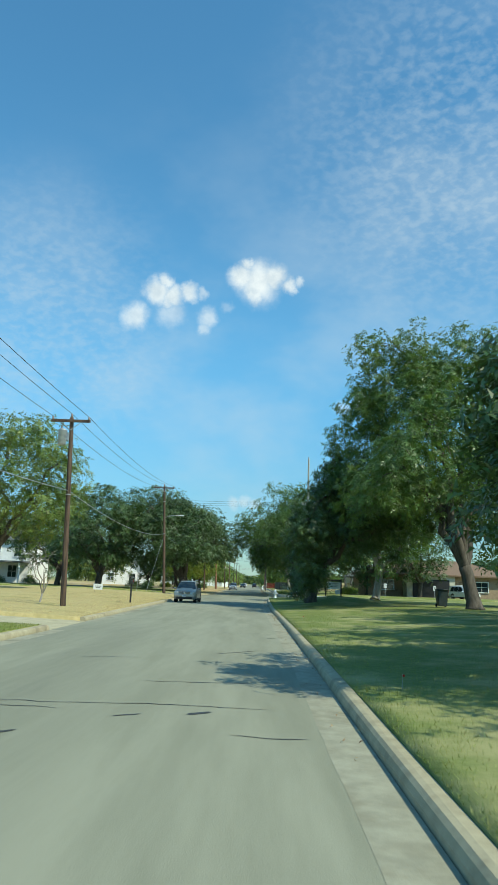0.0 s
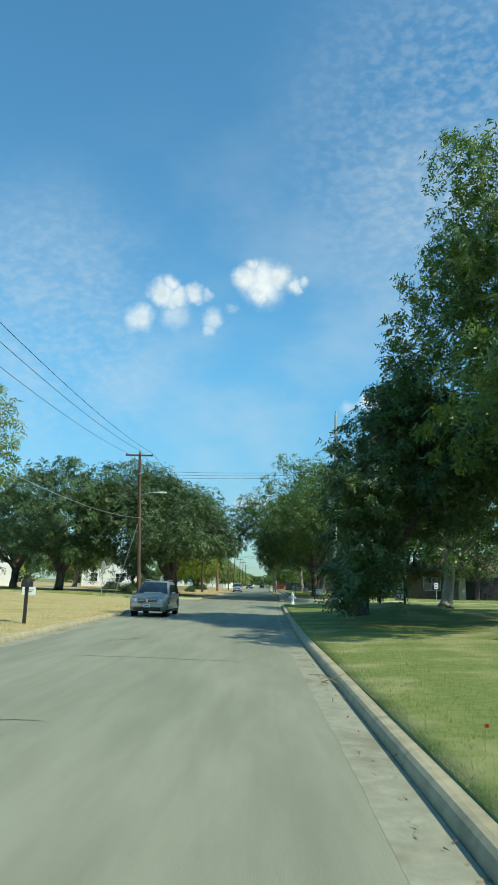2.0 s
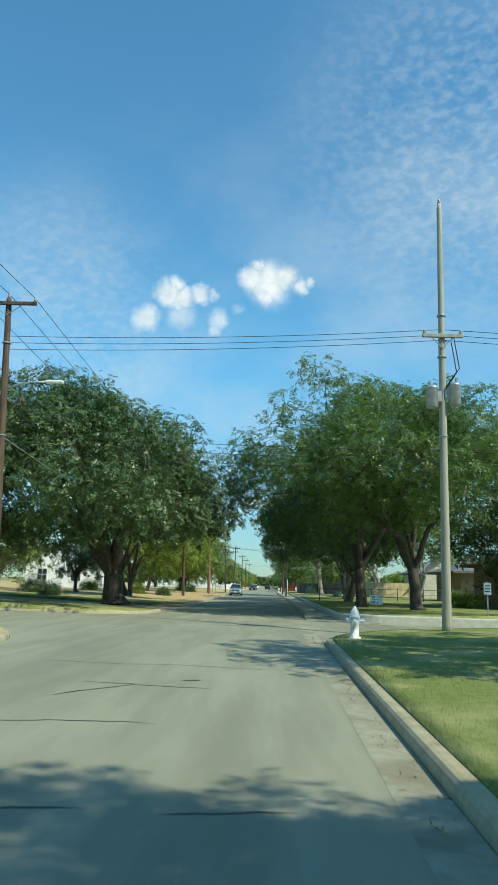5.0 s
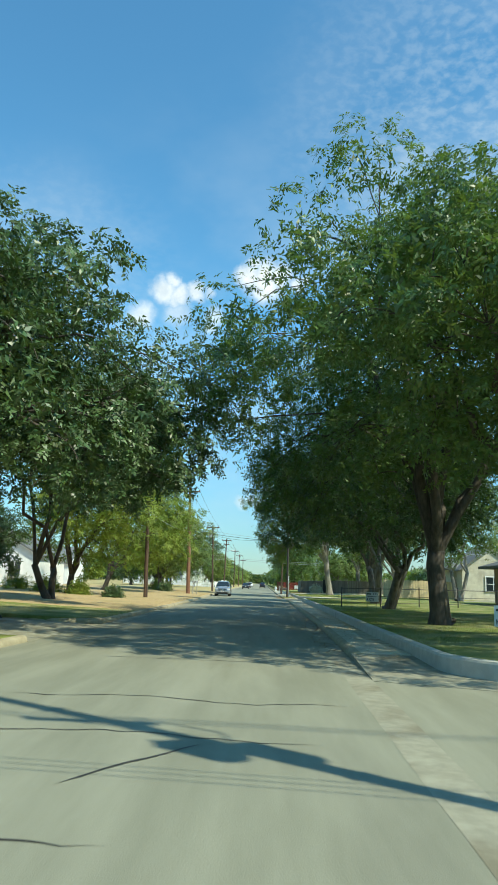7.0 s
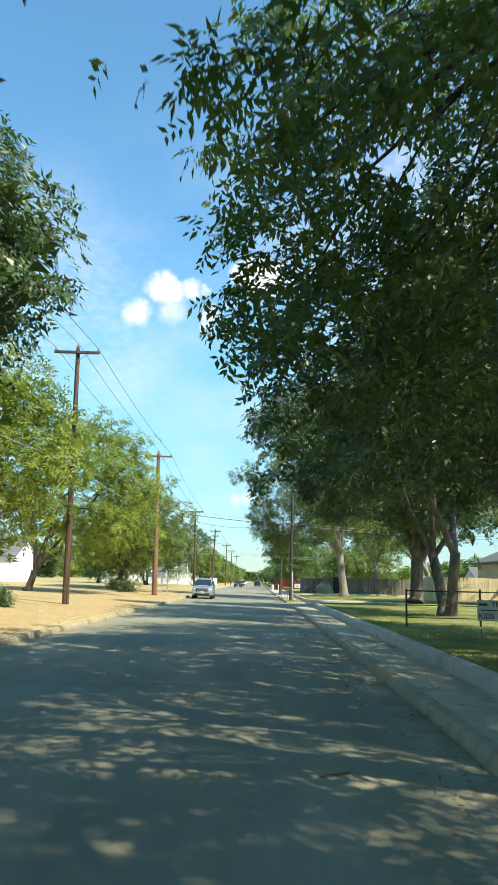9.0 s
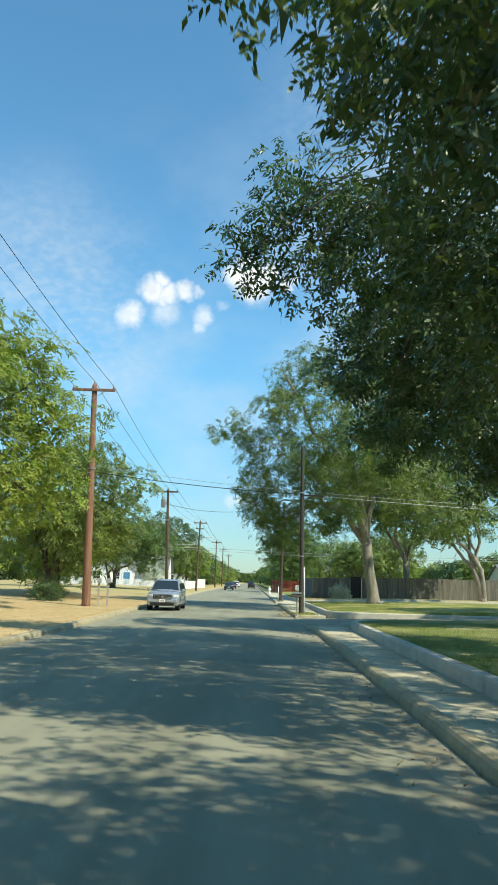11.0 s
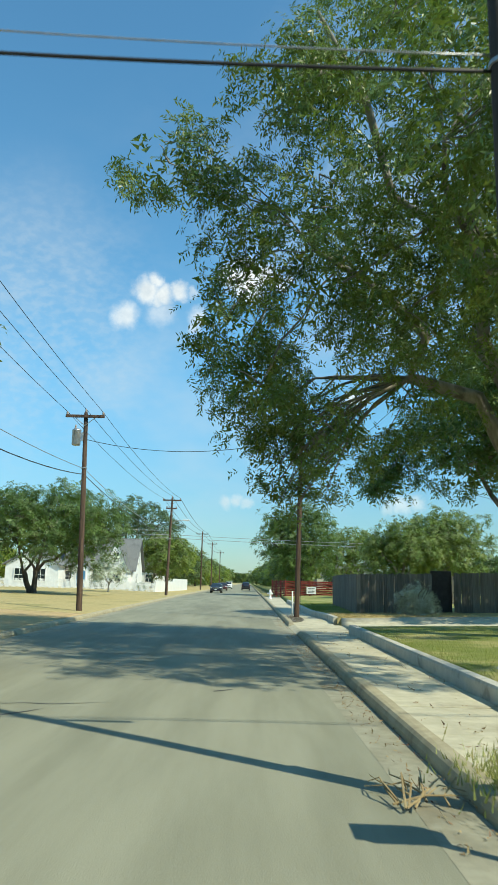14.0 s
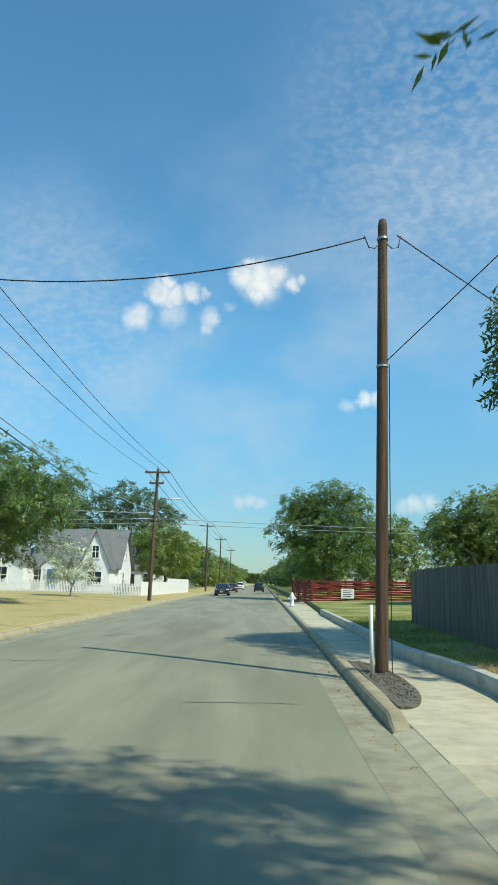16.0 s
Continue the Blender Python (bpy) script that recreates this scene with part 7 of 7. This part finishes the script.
dp = [(2.13, 162.6), (2.13, 157.9)]
for i in range(33):
    a = math.pi * (i / 32 - 0.5)
    k = 1 + rgp.uniform(-0.015, 0.015)
    dp.append((2.14 + 0.52 * max(math.cos(a), 0.02) ** 0.8 * k, 160.2 + 2.35 * math.sin(a)))
dirt = flat_poly("dirt_patch", dp, 0.131, M["gravel"], "gravelly dirt patch in the pavement", "dirt")
# loose stones lying on the patch
bms = bmesh.new()
for i in range(420):
    a, f = rgp.uniform(-1.45, 1.45), rgp.random() ** 0.5
    sx, sy = 2.18 + 0.44 * math.cos(a) * f, 160.2 + 2.2 * math.sin(a) * f
    q = rgp.uniform(0.008, 0.024)
    bmesh.ops.create_icosphere(bms, subdivisions=1, radius=q, matrix=pose(sx, sy, 0.136, rgp.uniform(0, 90), rgp.uniform(0, 90), rgp.uniform(0, 360)) @ Matrix.Diagonal((1, rgp.uniform(0.6, 1), 0.6, 1)))
tagged(part("loose_stones", bms, M["gravel"]), "small loose grey stones lying on a dirt patch", "stones", kind="stuff")


def tufts(name, pts_fn, n, hgt, seed, material, label):
    rng = np.random.default_rng(seed)
    p = pts_fn(rng, n)
    lean = rng.normal(size=(n, 3)) * np.array([0.35, 0.35, 0])
    hh = hgt * rng.uniform(0.5, 1.3, size=(n, 1))
    side = rng.normal(size=(n, 3)) * np.array([1, 1, 0])
    side /= np.linalg.norm(side, axis=1, keepdims=True)
    w = 0.07 * hh + 0.002
    out = np.empty((n, 3, 3), np.float32)
    out[:, 0], out[:, 1] = p - side * w, p + side * w
    out[:, 2] = p + (lean + np.array([0, 0, 1.0])) * hh
    me = bpy.data.meshes.new(name)
    me.vertices.add(3 * n)
    me.vertices.foreach_set("co", out.reshape(-1))
    me.loops.add(3 * n)
    me.loops.foreach_set("vertex_index", np.arange(3 * n, dtype=np.int32))
    me.polygons.add(n)
    me.polygons.foreach_set("loop_start", np.arange(0, 3 * n, 3, dtype=np.int32))
    me.update()
    me.materials.append(material)
    return tagged(new(name, me), label, "grass", kind="stuff")


def lawn_pts(y0, y1, edge, depth, side=1):
    def fn(rng, n):
        y = rng.uniform(y0, y1, n)
        o = depth * rng.uniform(0, 1, n) ** 1.8
        x = np.array([edge(v) for v in y]) + side * o
        return np.stack([x, y, np.array([height(a, b) for a, b in zip(x, y)]) - 0.004], 1)
    return fn


tufts("grass", lawn_pts(3, 72, edge_right_a, 9.0), 60000, 0.038, 1, M["blade"], "short green mown grass blades")
tufts("grass", lawn_pts(84, 127, lambda y: wall(y) + 0.2, 5.0), 40000, 0.045, 2, M["blade"], "short green grass blades in shade")
tufts("grass", lawn_pts(137.2, 152.8, lambda y: wall(y) + 0.2, 5.0), 22000, 0.036, 3, M["blade"], "short sunny grass blades")
tufts("grass", lawn_pts(157.5, 160.6, lambda y: wall(y) + 0.2, 5.0), 12000, 0.07, 4, M["dryblade"], "short straw-coloured grass blades")
tufts("grass", lawn_pts(24.6, 63, lambda y: left(y) - 0.25, 7.0, -1), 26000, 0.05, 5, M["dryblade"], "dry straw-coloured grass blades")
tufts("grass", lawn_pts(10, 20, lambda y: left(y) - 0.25, 6.0, -1), 14000, 0.05, 6, M["blade"], "short verge grass blades")
tufts("grass", lambda rng, n: np.stack([2.55 + rng.normal(size=n) * 0.22, 137.3 + rng.normal(size=n) * 0.45, np.full(n, 0.12)], 1), 2600, 0.085, 7, M["blade"], "tall grass growing round a pole")
tufts("grass", lawn_pts(160.8, 175, lambda y: wall(y) + 0.2, 3.0), 12000, 0.07, 8, M["blade"], "green grass along a wall")
tufts("grass", lawn_pts(92, 150, lambda y: left(y) - 0.3, 8.0, -1), 9000, 0.05, 9, M["dryblade"], "thin dry grass on sandy soil")

# pavement slabs
pav = thing("pavement", (0, 0, 0), "pale concrete pavement slabs beside the road", "pavement", kind="structure")
slab = finish("slab", box((0, 0, 0), (1, 1, 0.2), bevel=0.008), M["walkway"])
y = 83.6
while y < 202:
    drive = 129.2 < y + 0.75 < 136.0
    if not drive:
        a, b = right(y + 0.75) + 0.205, wall(y + 0.75) - 0.005
        if 153.5 < y < 156.5:
            b = wall(y + 0.75) + 0.28
        o = new("slab", slab)
        o.parent = pav
        zz = 0.125 if not 153.3 < y + 0.75 < 157.0 else 0.07
        tilt = 0.0
        if 156.9 < y < 157.3:
            zz, tilt = 0.0975, 2.1
        elif 151.0 < y < 151.3:
            zz, tilt = 0.0975, -2.1
        o.matrix_local = pose((a + b) / 2, y + 0.75, zz - 0.1 + rgc.uniform(-0.004, 0.004), tilt + rgc.uniform(-0.15, 0.15), rgc.uniform(-0.15, 0.15), 0) @ Matrix.Diagonal((b - a, 1.488, 1, 1))
    y += 1.5


# ---- plan units to metres: everything but the camera, once, about the origin ----
for ob in list(scene.objects):
    if ob.parent is None and ob.type in ("MESH", "EMPTY"):
        ob.matrix_world = Matrix.Scale(SCALE, 4) @ ob.matrix_world
